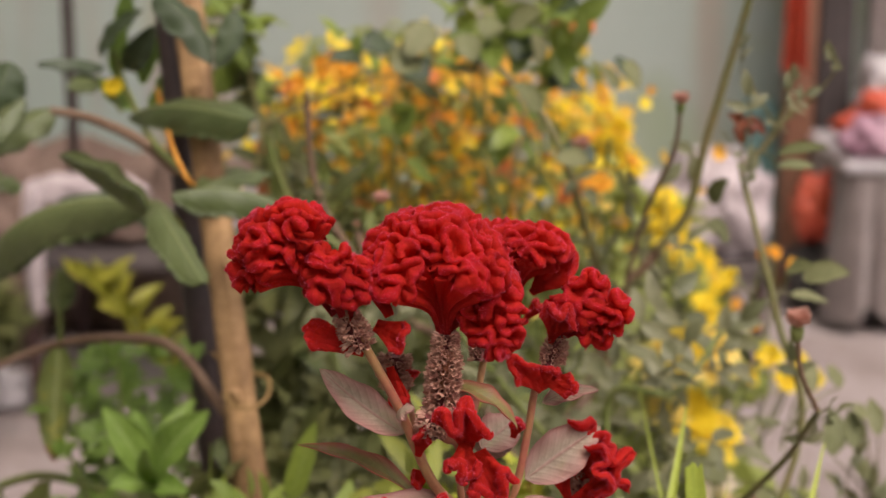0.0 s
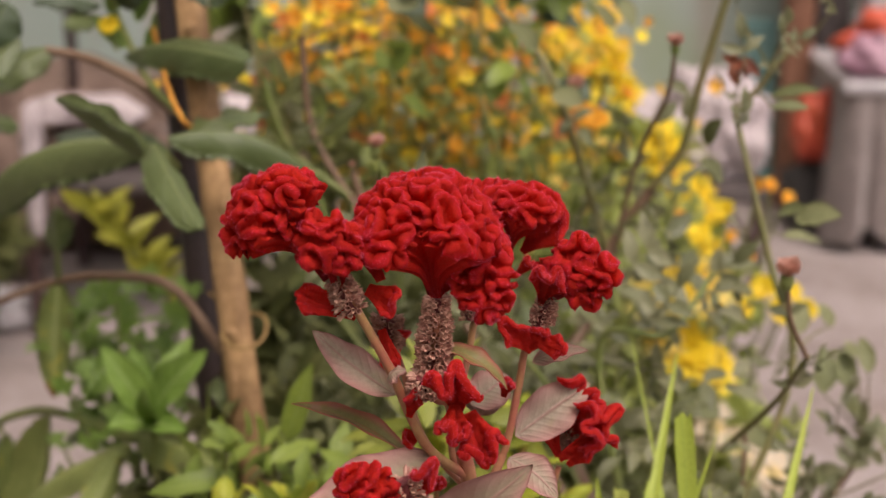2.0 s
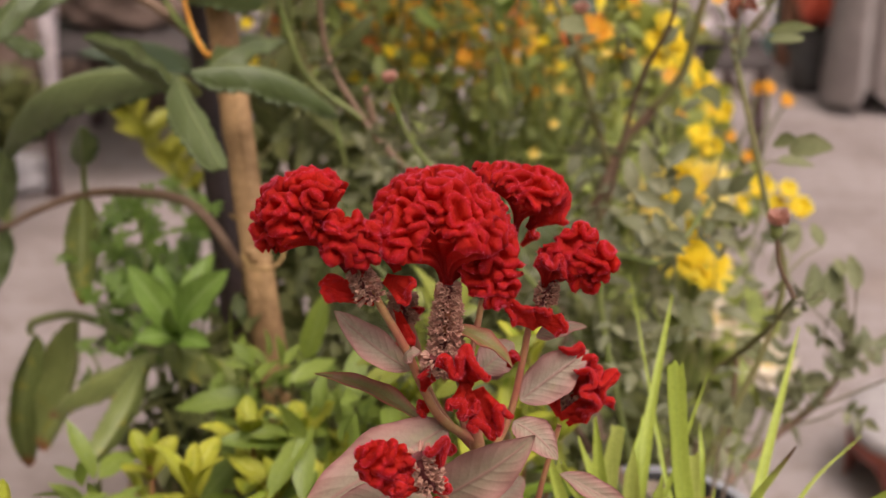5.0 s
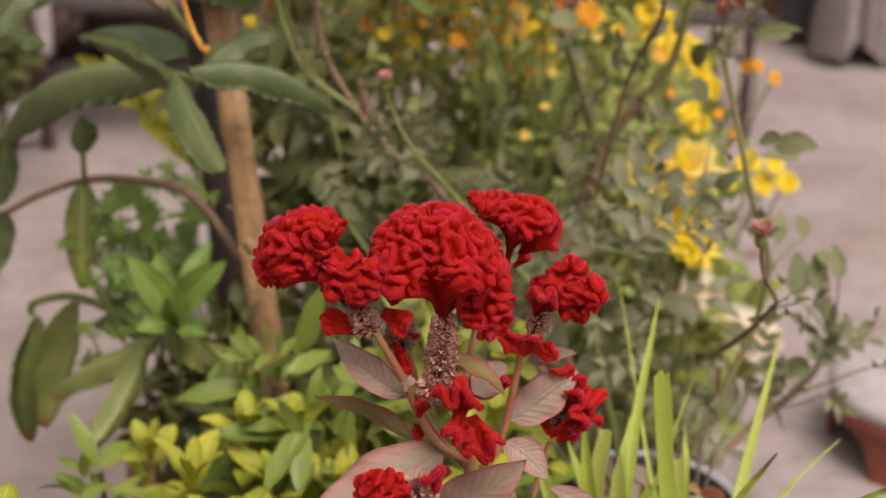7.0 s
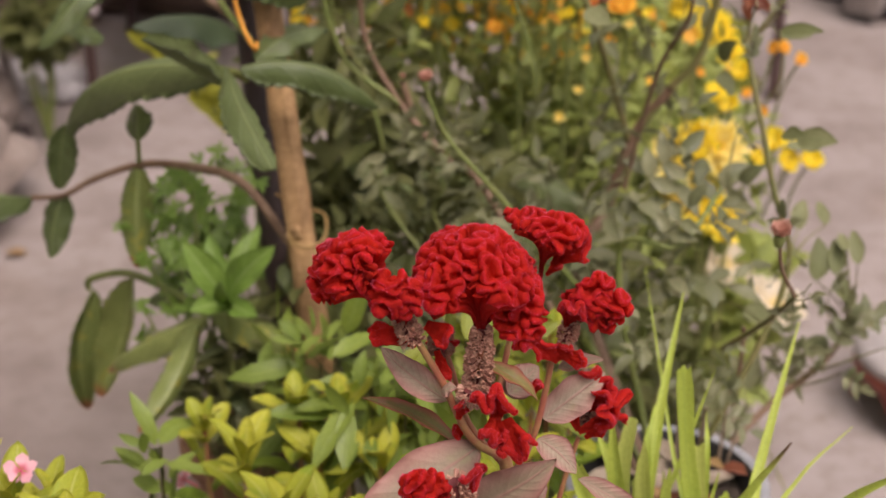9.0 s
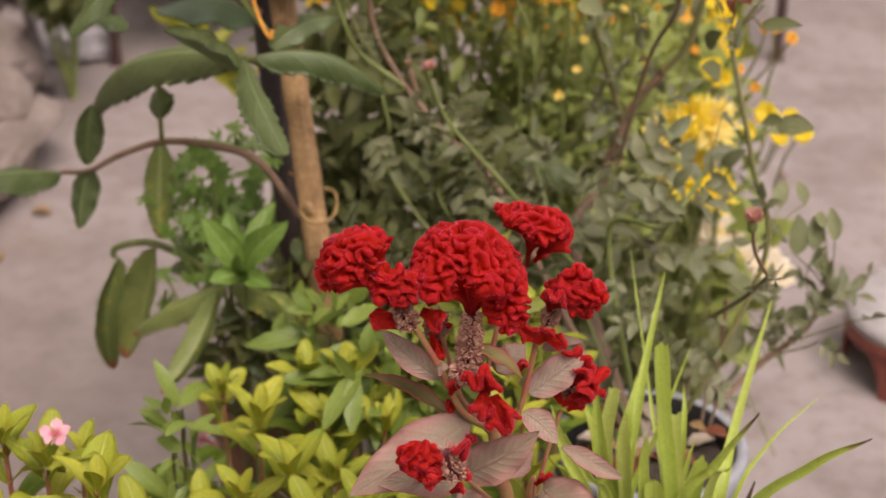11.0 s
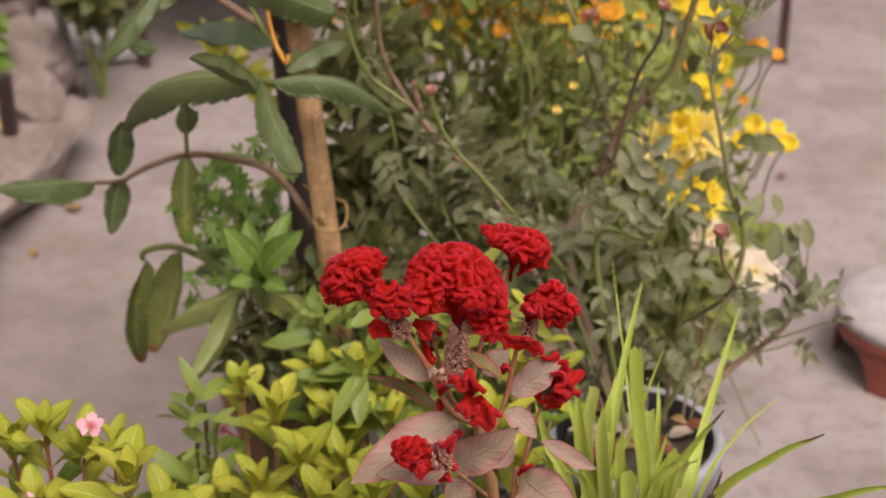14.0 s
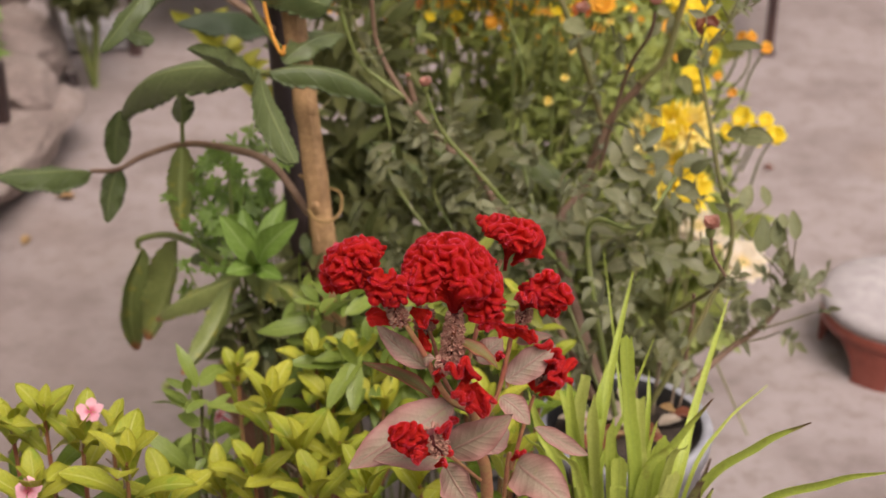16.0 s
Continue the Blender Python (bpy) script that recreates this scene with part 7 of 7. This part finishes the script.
    # cut and young blades low in the clump
    for i in range(44):
        t = rng.uniform(0, 6.28)
        way = unit((math.cos(t) * 0.42 - 0.14, math.sin(t) * 0.22, 1.0))
        tip = root + way * rng.uniform(0.18, 0.27)
        blade(tip, rng.uniform(0.007, 0.013), [root * 0.45 + tip * 0.55 + rng.normal(0, 0.006, 3)], (rng.normal(0, 0.012), rng.normal(0, 0.01)), material=(BLADE, BLADE_PALE, BLADE, BLADE_DRY)[i % 4], taper=(0.05, 0.3, 0.6)[i % 3])
    for i in range(8):
        t = rng.uniform(0, 6.28)
        tip = root + (0.05 * math.cos(t), 0.05 * math.sin(t), 0.10 + 0.05 * rng.random())
        blade(tip, rng.uniform(0.008, 0.014), [root * 0.5 + tip * 0.5], (0, 0), material=BLADE_DRY)
    return ob


blade_plant()


# ---- periwinkles ----
def periwinkle(root, tops, seed, label):
    """Upright shoots that end in whorls of yellow-green leaves. tops: the shoots' ends and their sizes."""
    ob = thing("periwinkle", root, label, "plant", "periwinkles")
    rng = np.random.default_rng(seed)
    for top, size, low in tops:
        top = np.array(top)
        foot = np.array((root[0] + rng.normal(0, 0.015), root[1] + rng.normal(0, 0.015), root[2]))
        mid = foot * 0.35 + top * 0.65 + np.array([rng.normal(0, 0.008), rng.normal(0, 0.008), -0.01])
        mid[0], mid[1] = 0.15 * foot[0] + 0.85 * top[0], 0.15 * foot[1] + 0.85 * top[1]
        tube("shoot", [foot, mid, top], 0.0026, 0.0018, PINK_STEM, ob, sides=7)
        turn = rng.uniform(0, 6.28)
        levels = [(0.0, 0.60, 2.4), (-0.006, 0.92, 1.35), (-0.018, 1.08, 0.85), (-0.040, 1.10, 0.50), (-0.066, 1.05, 0.25), (-0.096, 1.0, 0.08), (-0.128, 0.95, -0.1)]
        for k, (dz, s, rise) in enumerate(levels[: 5 + low]):
            for j in range(2):
                t = turn + k * 1.5 + j * 3.1416 + rng.normal(0, 0.15)
                w = unit((math.cos(t), math.sin(t), rise))
                p = top + (0, 0, dz)
                leaf(ob, p, p + w * size * s * rng.uniform(0.85, 1.12), size * rng.uniform(0.36, 0.43) * s, PERIWINKLE if k < 4 else PERIWINKLE_LOW, face=(-w[0] * 0.5, -w[1] * 0.5, 1.0), arch=0.06 + 0.03 * k, fold=0.22, full=0.58, nu=14, nv=7, thick=0.0005, blunt=0.8)
        tube("tip_bud", [top, top + (0.001, 0, 0.012)], 0.0015, 0.0006, PINK_STEM, ob, sides=6)
        for k in range(int(rng.integers(1, 4))):
            p = top + (rng.normal(0, 0.004), rng.normal(-0.004, 0.003), -rng.uniform(0.004, 0.03))
            q = p + (rng.normal(0, 0.004), -0.004, rng.uniform(0.008, 0.013))
            tube("seed_pod", [p, (p + q) / 2 + (0.0006, 0, 0), q], 0.0014, 0.0005, DRY_STICK, ob, "small brown seed pod", sides=6)
    return ob


def pink_flower(parent, c, r, way, seed):
    flower(parent, "pink_flower", c, way, r, 5, 1, PINK, seed, "small five-petalled pink flower", width=0.42, cup=0.1)
    tube("flower_tube", [np.array(c) - unit(way) * 0.016, c], 0.0012, 0.0012, PINK, parent, sides=6)


a = (-0.3079, 0.0000, 0.5943)
left = periwinkle((a[0], a[1], 0.36), [((-0.3415, 0.0300, 0.6680), 0.048, 1), ((-0.3089, 0.0200, 0.6552), 0.050, 1), ((-0.2630, -0.0200, 0.6597), 0.058, 2), ((-0.3772, 0.0500, 0.6396), 0.046, 1), ((-0.3421, -0.0200, 0.6291), 0.05, 1), ((-0.2402, 0.0000, 0.6119), 0.05, 0), ((-0.2933, 0.0600, 0.6296), 0.044, 1)], 71, "yellow-green periwinkle with small pink flowers")
pink_flower(left, (-0.2999, 0.0220, 0.6809), 0.0115, (0.1, -0.6, 0.8), 1)
pink_flower(left, (-0.3433, -0.0300, 0.6380), 0.012, (0.2, -0.5, 0.8), 2)
pot("plant_pot", (a[0], a[1], 0.0), 0.08, 0.065, 0.40, "black plastic pot holding a periwinkle", BLACK_POT)
b = (-0.1493, 0.1200, 0.5057)
middle = periwinkle((b[0], b[1], 0.36), [((-0.1755, 0.1800, 0.5843), 0.052, 2), ((-0.1420, 0.1200, 0.5732), 0.058, 2), ((-0.1085, 0.1400, 0.5597), 0.046, 1), ((-0.1386, 0.2400, 0.5908), 0.048, 2), ((-0.1036, 0.2400, 0.5920), 0.050, 2), ((-0.2184, 0.2600, 0.5615), 0.042, 2), ((-0.2129, 0.1200, 0.5323), 0.046, 1), ((-0.0714, 0.2000, 0.5690), 0.046, 2), ((-0.1805, 0.1000, 0.5616), 0.05, 1), ((-0.0762, 0.0600, 0.5840), 0.05, 1), ((-0.0538, 0.2600, 0.5674), 0.042, 2), ((-0.1192, 0.2000, 0.5673), 0.05, 2), ((-0.1205, 0.0600, 0.5761), 0.05, 1)], 72, "bushy yellow-green periwinkle in front of the stake")
pink_flower(middle, (-0.2312, 0.2200, 0.5392), 0.010, (-0.5, -0.3, 0.6), 3)
pot("plant_pot", (b[0], b[1], 0.0), 0.10, 0.08, 0.40, "black plastic pot holding a bushy periwinkle", BLACK_POT)
e = (0.0483, 0.2200, 0.4346)
back = periwinkle((e[0], e[1], 0.36), [((0.0433, 0.2000, 0.6238), 0.046, 2), ((0.0577, 0.2400, 0.6606), 0.040, 1), ((-0.0321, 0.2600, 0.6071), 0.042, 2), ((0.0240, 0.1400, 0.6147), 0.046, 2), ((-0.0323, 0.0600, 0.5918), 0.046, 1), ((0.0450, 0.1000, 0.5953), 0.046, 2), ((0.0757, 0.2400, 0.5984), 0.044, 1), ((-0.0006, 0.2800, 0.6210), 0.040, 1)], 73, "green periwinkle growing behind the red cockscomb")
pot("plant_pot", (e[0], e[1] + 0.02, 0.0), 0.075, 0.06, 0.40, "black plastic pot holding a green periwinkle", BLACK_POT)


def fine_leaved_plant(c, spread, n, seed, label, mat, size=0.03):
    ob = thing("small_leafy_plant", (c[0], c[1], 0.0), label, "plant")
    rng = np.random.default_rng(seed)
    for i in range(6):
        p = np.array(c) + rng.normal(0, 0.5, 3) * spread
        tube("stem", [(c[0], c[1], 0), (c[0] * 0.5 + p[0] * 0.5, c[1] * 0.5 + p[1] * 0.5, c[2] * 0.6), p], 0.0025, 0.0012, ROSE_CANE, ob, sides=6)
    b = Bunch()
    shrub(b, rng, c, spread, int(0.6 * n), size * 1.15, size * 0.36, droop=0.25, nu=9, nv=5, outward=0.5, teeth=6, jag=0.2)
    shrub(b, rng, c, spread, int(1.1 * n), size * 0.62, size * 0.24, droop=0.1, nu=7, outward=0.4)
    for i in range(n // 9):
        p = np.array(c) + rng.normal(0, 0.45, 3) * spread
        b.tube([p - (rng.normal(0, 0.02), 0, rng.uniform(0.03, 0.07)), p, p + (rng.normal(0, 0.015), 0, rng.uniform(0.01, 0.04))], 0.0010, 0.0006, sides=5, count=6)
    tagged(b.make("foliage", mat, ob), kind="stuff")
    return ob


fine_leaved_plant((-0.2507, 0.2000, 0.5494), (0.018, 0.03, 0.04), 15, 81, "dull green broad-leaved plant beside the periwinkle", MID_LEAF, 0.044)
fine_leaved_plant((-0.2335, 0.1600, 0.5073), (0.028, 0.03, 0.04), 22, 85, "dull green broad-leaved plant beside the periwinkle", MID_LEAF, 0.046)
fine_leaved_plant((-0.0687, 0.2400, 0.5933), (0.060, 0.04, 0.050), 52, 87, "mid-green leafy plant behind the periwinkle", MID_LEAF, 0.046)
fine_leaved_plant((-0.1368, 0.3000, 0.5776), (0.050, 0.04, 0.055), 46, 88, "mid-green leafy plant at the foot of the stake", MID_LEAF, 0.046)
fine_leaved_plant((0.0053, 0.2500, 0.6401), (0.050, 0.04, 0.055), 48, 89, "yellow-green leafy plant behind the cockscomb", LIME_LEAF, 0.042)
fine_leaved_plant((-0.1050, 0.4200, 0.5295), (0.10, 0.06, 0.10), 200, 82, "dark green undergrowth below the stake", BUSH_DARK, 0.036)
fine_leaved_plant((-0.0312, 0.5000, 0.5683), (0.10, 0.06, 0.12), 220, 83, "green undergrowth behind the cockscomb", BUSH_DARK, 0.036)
# Dark leaves added here fill a gap that is partly just shade.
fine_leaved_plant((-0.2017, 0.4200, 0.5049), (0.05, 0.04, 0.045), 130, 86, "dark green undergrowth by the clay pot, filling a shaded gap", BUSH_DARK, 0.036)


def lime_sprig():
    """A leaning sprig with pairs of upright pointed leaves."""
    line = [(-0.285, 1.05, 0.0), (-0.270, 1.05, 0.30), (-0.285, 1.05, 0.455), (-0.330, 1.05, 0.515), (-0.365, 1.06, 0.555), (-0.410, 1.07, 0.585)]
    ob = thing("lime_sprig", line[0], "leaning yellow-green sprig with upright pointed leaves", "plant")
    rng = np.random.default_rng(84)
    tube("stem", line, 0.005, 0.003, GREEN_STEM, ob, sides=7)
    path = spline(line, 60)
    for i in range(13):
        p = path[26 + int(33 * i / 13)]
        for sgn in (-1, 1):
            w = unit((0.55 * sgn + rng.normal(0, 0.25), rng.normal(-0.15, 0.4), rng.uniform(0.25, 1.1)))
            leaf(ob, p, p + w * rng.uniform(0.034, 0.056), rng.uniform(0.015, 0.022), LIME_SPRIG, face=(-0.3 * sgn, -0.7, 0.5), arch=0.08, fold=0.3, nu=9, nv=5)


lime_sprig()



# ---- cockscomb ----
def cockscomb():
    low = np.array((0.0281, -0.0900, 0.6821))
    pot("plant_pot", (low[0], low[1] + 0.03, 0.0), 0.07, 0.055, 0.42, "black plastic pot holding the red cockscomb", BLACK_POT)
    ob = thing("cockscomb", (low[0], low[1] + 0.03, 0.38), "crimson cockscomb with ruffled velvety crests and purple-grey leaves", "flower")
    root = (low[0], low[1] + 0.03, 0.38)
    S = lambda pts, r0, r1: tube("stem", pts, r0 * 0.86, r1 * 0.86, PINK_STEM, ob, sides=10, count=10 * len(pts), bumps=0.02)
    S([root, low, (0.0220, -0.1000, 0.7424), (0.0156, -0.1050, 0.7863), (0.0087, -0.1100, 0.8190), (0.0010, -0.1120, 0.8267), (0.0017, -0.1150, 0.8640)], 0.0062, 0.0028)
    S([(0.0165, -0.1050, 0.7814), (-0.0027, -0.1150, 0.8014), (-0.0186, -0.1200, 0.8399), (-0.0317, -0.1220, 0.8662), (-0.0398, -0.1250, 0.8822), (-0.0503, -0.1280, 0.8929)], 0.0028, 0.0020)
    S([(0.0196, -0.1000, 0.7628), (0.0328, -0.0900, 0.7860), (0.0396, -0.0850, 0.8170), (0.0432, -0.0850, 0.8386), (0.0519, -0.0850, 0.8573)], 0.0024, 0.0019)
    S([(0.0180, -0.0900, 0.7657), (0.0088, -0.0900, 0.7915), (0.0167, -0.0700, 0.8282), (0.0213, -0.0600, 0.8469), (0.0335, -0.0300, 0.8659)], 0.0022, 0.0019)
    S([(0.0182, -0.1000, 0.7703), (-0.0042, -0.0850, 0.7923), (-0.0145, -0.0800, 0.8261), (-0.0208, -0.0800, 0.8451)], 0.0020, 0.0016)
    S([(0.0458, -0.0700, 0.7051), (0.0533, -0.0650, 0.7388), (0.0610, -0.0600, 0.7668)], 0.0020, 0.0016)
    S([root, (0.0417, -0.0700, 0.6942), (0.0458, -0.0700, 0.7051)], 0.0021, 0.0020)
    S([(0.0226, -0.1100, 0.7240), (0.0026, -0.1500, 0.7737), (-0.0108, -0.1650, 0.7941)], 0.0016, 0.0014)
    D = lambda base, tip, w, d, seed, **k: coral_crest(ob, base, tip, w, d, seed, **k)
    # great crest and its hanging lobe
    main = D((0.0022, -0.1110, 0.8630), (-0.0070, -0.0960, 0.9210), 0.063, 0.060, 11, name="great_crest", neck=0.11, rim=0.47, lean=-0.09, notch=0.36, notch_at=1.70, notch_span=0.32)
    D((0.0190, -0.1060, 0.8960), (0.0270, -0.1160, 0.8610), 0.026, 0.017, 12, name="hanging_lobe", rim=0.25, neck=0.6, height=0.0056)
    # crest at the side of the twine
    D((-0.0450, -0.1250, 0.8830), (-0.0765, -0.1180, 0.9240), 0.043, 0.037, 21, rim=0.66, neck=0.10, lobes=0.26, name="side_crest")
    # crest behind
    D((0.0365, -0.0330, 0.8590), (0.0390, -0.0330, 0.9005), 0.044, 0.030, 33, rim=0.72, height=0.0055, lean=-0.12, notch=0.5, notch_at=1.9, notch_span=0.6, neck=0.07, name="rear_crest")
    # small open crests
    open_fan = dict(fold=0.0049, height=0.0052, neck=0.16, rim=0.40, lobes=0.34, fine=0.0005)
    F = lambda base, tip, w, seed, **k: frill(ob, base, tip, w, seed, **k)
    D((0.0525, -0.0850, 0.8590), (0.0695, -0.0900, 0.8905), 0.021, 0.013, 41, **open_fan)
    D((0.0560, -0.0870, 0.8620), (0.0805, -0.0960, 0.8795), 0.021, 0.012, 54, **open_fan)
    F((0.0490, -0.0880, 0.8587), (0.0540, -0.0950, 0.8810), 0.018, 42, folds=3, deep=0.30, bow=0.2)
    F((0.0619, -0.0470, 0.7814), (0.0836, -0.0500, 0.7980), 0.047, 43, folds=6, deep=0.30, ragged=0.15, thick=0.0028, bow=0.15, neck=0.25, ns=220)
    F((0.0676, -0.0480, 0.7836), (0.0836, -0.0650, 0.7912), 0.028, 44, folds=3, bow=0.3)
    F((0.0113, -0.1280, 0.8228), (0.0063, -0.1330, 0.8467), 0.0235, 45, folds=3, deep=0.35, ragged=0.16, neck=0.22, thick=0.0026, bow=0.2)
    F((0.0103, -0.1300, 0.8270), (0.0080, -0.1370, 0.8132), 0.0170, 46, folds=2, deep=0.35, ragged=0.14, neck=0.30, thick=0.0026, bow=0.2)
    F((0.0154, -0.1280, 0.8222), (0.0247, -0.1340, 0.8029), 0.0235, 47, folds=3, deep=0.35, ragged=0.14, neck=0.35, thick=0.0026, bow=0.2)
    F((-0.0179, -0.0750, 0.8244), (-0.0204, -0.0750, 0.8462), 0.020, 49, folds=3)
    D((-0.0420, -0.1280, 0.8830), (-0.0497, -0.1350, 0.9148), 0.022, 0.014, 24, **open_fan)
    D((-0.0385, -0.1260, 0.8800), (-0.0365, -0.1320, 0.9092), 0.016, 0.012, 23, **open_fan)
    F((0.0431, -0.0280, 0.8653), (0.0621, -0.0240, 0.8833), 0.026, 32, folds=3)
    D((-0.0090, -0.1650, 0.7915), (-0.0395, -0.1750, 0.8135), 0.020, 0.013, 51, **open_fan)
    F((-0.0087, -0.1670, 0.7908), (-0.0262, -0.1800, 0.7985), 0.014, 56, folds=3, deep=0.35, ragged=0.14, thick=0.0026, bow=0.2)
    F((-0.0096, -0.1650, 0.7917), (-0.0003, -0.1680, 0.8186), 0.012, 52, folds=2)
    # tongue-like loose lobes
    def tongue(base, tip, w, seed, curl=0.6, arch=0.1):
        frill(ob, base, tip, w * 1.25, 200 + seed, folds=2, deep=0.30, neck=0.35, thick=0.0017, name="lobe", nu=18, ns=60, bow=arch)

    tongue((-0.0330, -0.1200, 0.8650), (-0.0603, -0.1250, 0.8767), 0.012, 1)
    tongue((-0.0281, -0.1200, 0.8769), (-0.0142, -0.1250, 0.8709), 0.013, 2)
    tongue((-0.0220, -0.1200, 0.8807), (-0.0338, -0.1200, 0.9057), 0.010, 3)
    tongue((0.0455, -0.0900, 0.8376), (0.0309, -0.0950, 0.8536), 0.011, 4)
    tongue((0.0449, -0.0900, 0.8424), (0.0619, -0.0950, 0.8398), 0.009, 5)
    tongue((0.0430, -0.0900, 0.8376), (0.0517, -0.0900, 0.8483), 0.010, 6)
    tongue((0.0608, -0.0600, 0.7709), (0.0819, -0.0600, 0.7829), 0.010, 7)
    tongue((0.0608, -0.0600, 0.7719), (0.0538, -0.0600, 0.7920), 0.008, 8)
    tongue((-0.0088, -0.1650, 0.7941), (0.0030, -0.1650, 0.7897), 0.008, 9)
    tongue((-0.0053, -0.1100, 0.8048), (-0.0133, -0.1100, 0.8021), 0.008, 10)
    tongue((-0.0224, -0.1100, 0.8547), (-0.0171, -0.1100, 0.8365), 0.008, 11)
    tongue((0.0414, 0.0000, 0.8441), (0.0497, 0.0000, 0.8533), 0.006, 12)
    tongue((-0.0102, -0.1200, 0.8173), (-0.0062, -0.1220, 0.8313), 0.007, 13)
    tongue((0.0455, -0.0750, 0.7169), (0.0541, -0.0780, 0.7295), 0.006, 14)
    tongue((-0.0087, -0.1650, 0.7766), (0.0000, -0.1680, 0.7841), 0.006, 15)
    tongue((0.0327, -0.0850, 0.8129), (0.0357, -0.0870, 0.8231), 0.006, 16)
    tongue((0.0651, -0.0620, 0.7683), (0.0774, -0.0640, 0.7783), 0.007, 17)
    tongue((-0.0026, -0.1200, 0.7803), (0.0047, -0.1230, 0.7897), 0.006, 18)
    # seed heads
    spike_mesh(ob, (0.0005, -0.1130, 0.8265), (0.0022, -0.1120, 0.8700), 0.0088, 1, 290, taper=0.55)
    spike_mesh(ob, (-0.0342, -0.1210, 0.8671), (-0.0408, -0.1235, 0.8830), 0.0072, 2, 90, taper=0.7)
    spike_mesh(ob, (0.0175, -0.0650, 0.8430), (0.0194, -0.0600, 0.8592), 0.0055, 3, 70)
    spike_mesh(ob, (0.0495, -0.0850, 0.8480), (0.0526, -0.0850, 0.8626), 0.0060, 4, 80, taper=0.7)
    spike_mesh(ob, (0.0658, -0.0460, 0.7668), (0.0692, -0.0450, 0.7810), 0.0072, 5, 80)
    spike_mesh(ob, (-0.0057, -0.1650, 0.7904), (-0.0119, -0.1670, 0.8075), 0.0085, 6, 80)
    spike_mesh(ob, (-0.0209, -0.0780, 0.8336), (-0.0208, -0.0780, 0.8498), 0.0075, 7, 80)
    spike_mesh(ob, (-0.0027, -0.1180, 0.8263), (-0.0039, -0.1200, 0.8361), 0.0075, 8, 70)
    # leaves
    V = lambda a, b, w, m=CELOSIA_LEAF, **k: leaf(ob, a, b, w, m, **{**dict(nu=24, nv=11, thick=0.0005, arch=0.05, fold=0.18, wavy=0.10), **k})
    V((-0.0163, -0.1150, 0.8257), (-0.0538, -0.1000, 0.8507), 0.017, face=(0.3, -0.8, 0.4))
    V((-0.0091, -0.1100, 0.7927), (-0.0651, -0.0900, 0.8115), 0.011, CELOSIA_GREEN, face=(0.1, -0.3, 0.95), fold=0.7)
    V((0.0391, -0.0750, 0.7889), (0.0761, -0.0480, 0.8048), 0.024, face=(0.2, -0.9, 0.35), fold=0.1, seed=2)
    V((0.0047, -0.1100, 0.8469), (0.0332, -0.1200, 0.8301), 0.011, CELOSIA_GREEN, arch=0.16, fold=0.5, face=(0.2, -0.4, 0.9))
    V((0.0459, -0.0850, 0.8300), (0.0714, -0.0850, 0.8359), 0.010, face=(0, -0.6, 0.7))
    V((0.0144, -0.0600, 0.8009), (0.0374, -0.0500, 0.8015), 0.019, face=(0, -0.9, 0.3))
    V((0.0355, -0.0850, 0.7821), (0.0579, -0.1000, 0.7683), 0.018, face=(0.3, -0.8, 0.5))
    V((0.0022, -0.1100, 0.7933), (-0.0712, -0.1500, 0.7609), 0.036, face=(0.1, -0.65, 0.75), arch=0.10, fold=0.15)
    V((-0.0024, -0.1200, 0.7552), (0.0444, -0.1300, 0.7986), 0.028, face=(-0.2, -0.8, 0.5), arch=0.08)
    V((-0.0025, -0.1400, 0.7635), (-0.0526, -0.1600, 0.7770), 0.022, face=(0, -0.7, 0.7))
    V((-0.0028, -0.1300, 0.7525), (0.0237, -0.1700, 0.7375), 0.026, face=(-0.3, -0.8, 0.4), arch=0.08)
    V((0.0497, -0.0800, 0.7192), (0.0888, -0.1400, 0.7214), 0.036, face=(-0.1, -0.75, 0.6), arch=0.10)
    V((0.0620, -0.0600, 0.7371), (0.1047, -0.0600, 0.7128), 0.014, face=(0.1, -0.6, 0.8), arch=0.08, fold=0.5)
    V((0.0219, -0.0900, 0.7350), (0.0427, -0.0600, 0.7348), 0.02, face=(0, -0.8, 0.5))
    V((0.0185, -0.0700, 0.8024), (0.0364, -0.0500, 0.8099), 0.02, face=(0, -0.8, 0.5))
    V((-0.0198, -0.1230, 0.8363), (-0.0114, -0.1270, 0.8419), 0.010, arch=0.2, fold=-0.4, face=(0, -0.5, 0.8))
    return main


crest = cockscomb()

# The lens is focused on the great crest, with an open aperture.
cam.data.dof.use_dof = True
cam.data.dof.focus_object = crest
cam.data.dof.aperture_fstop = 9.0
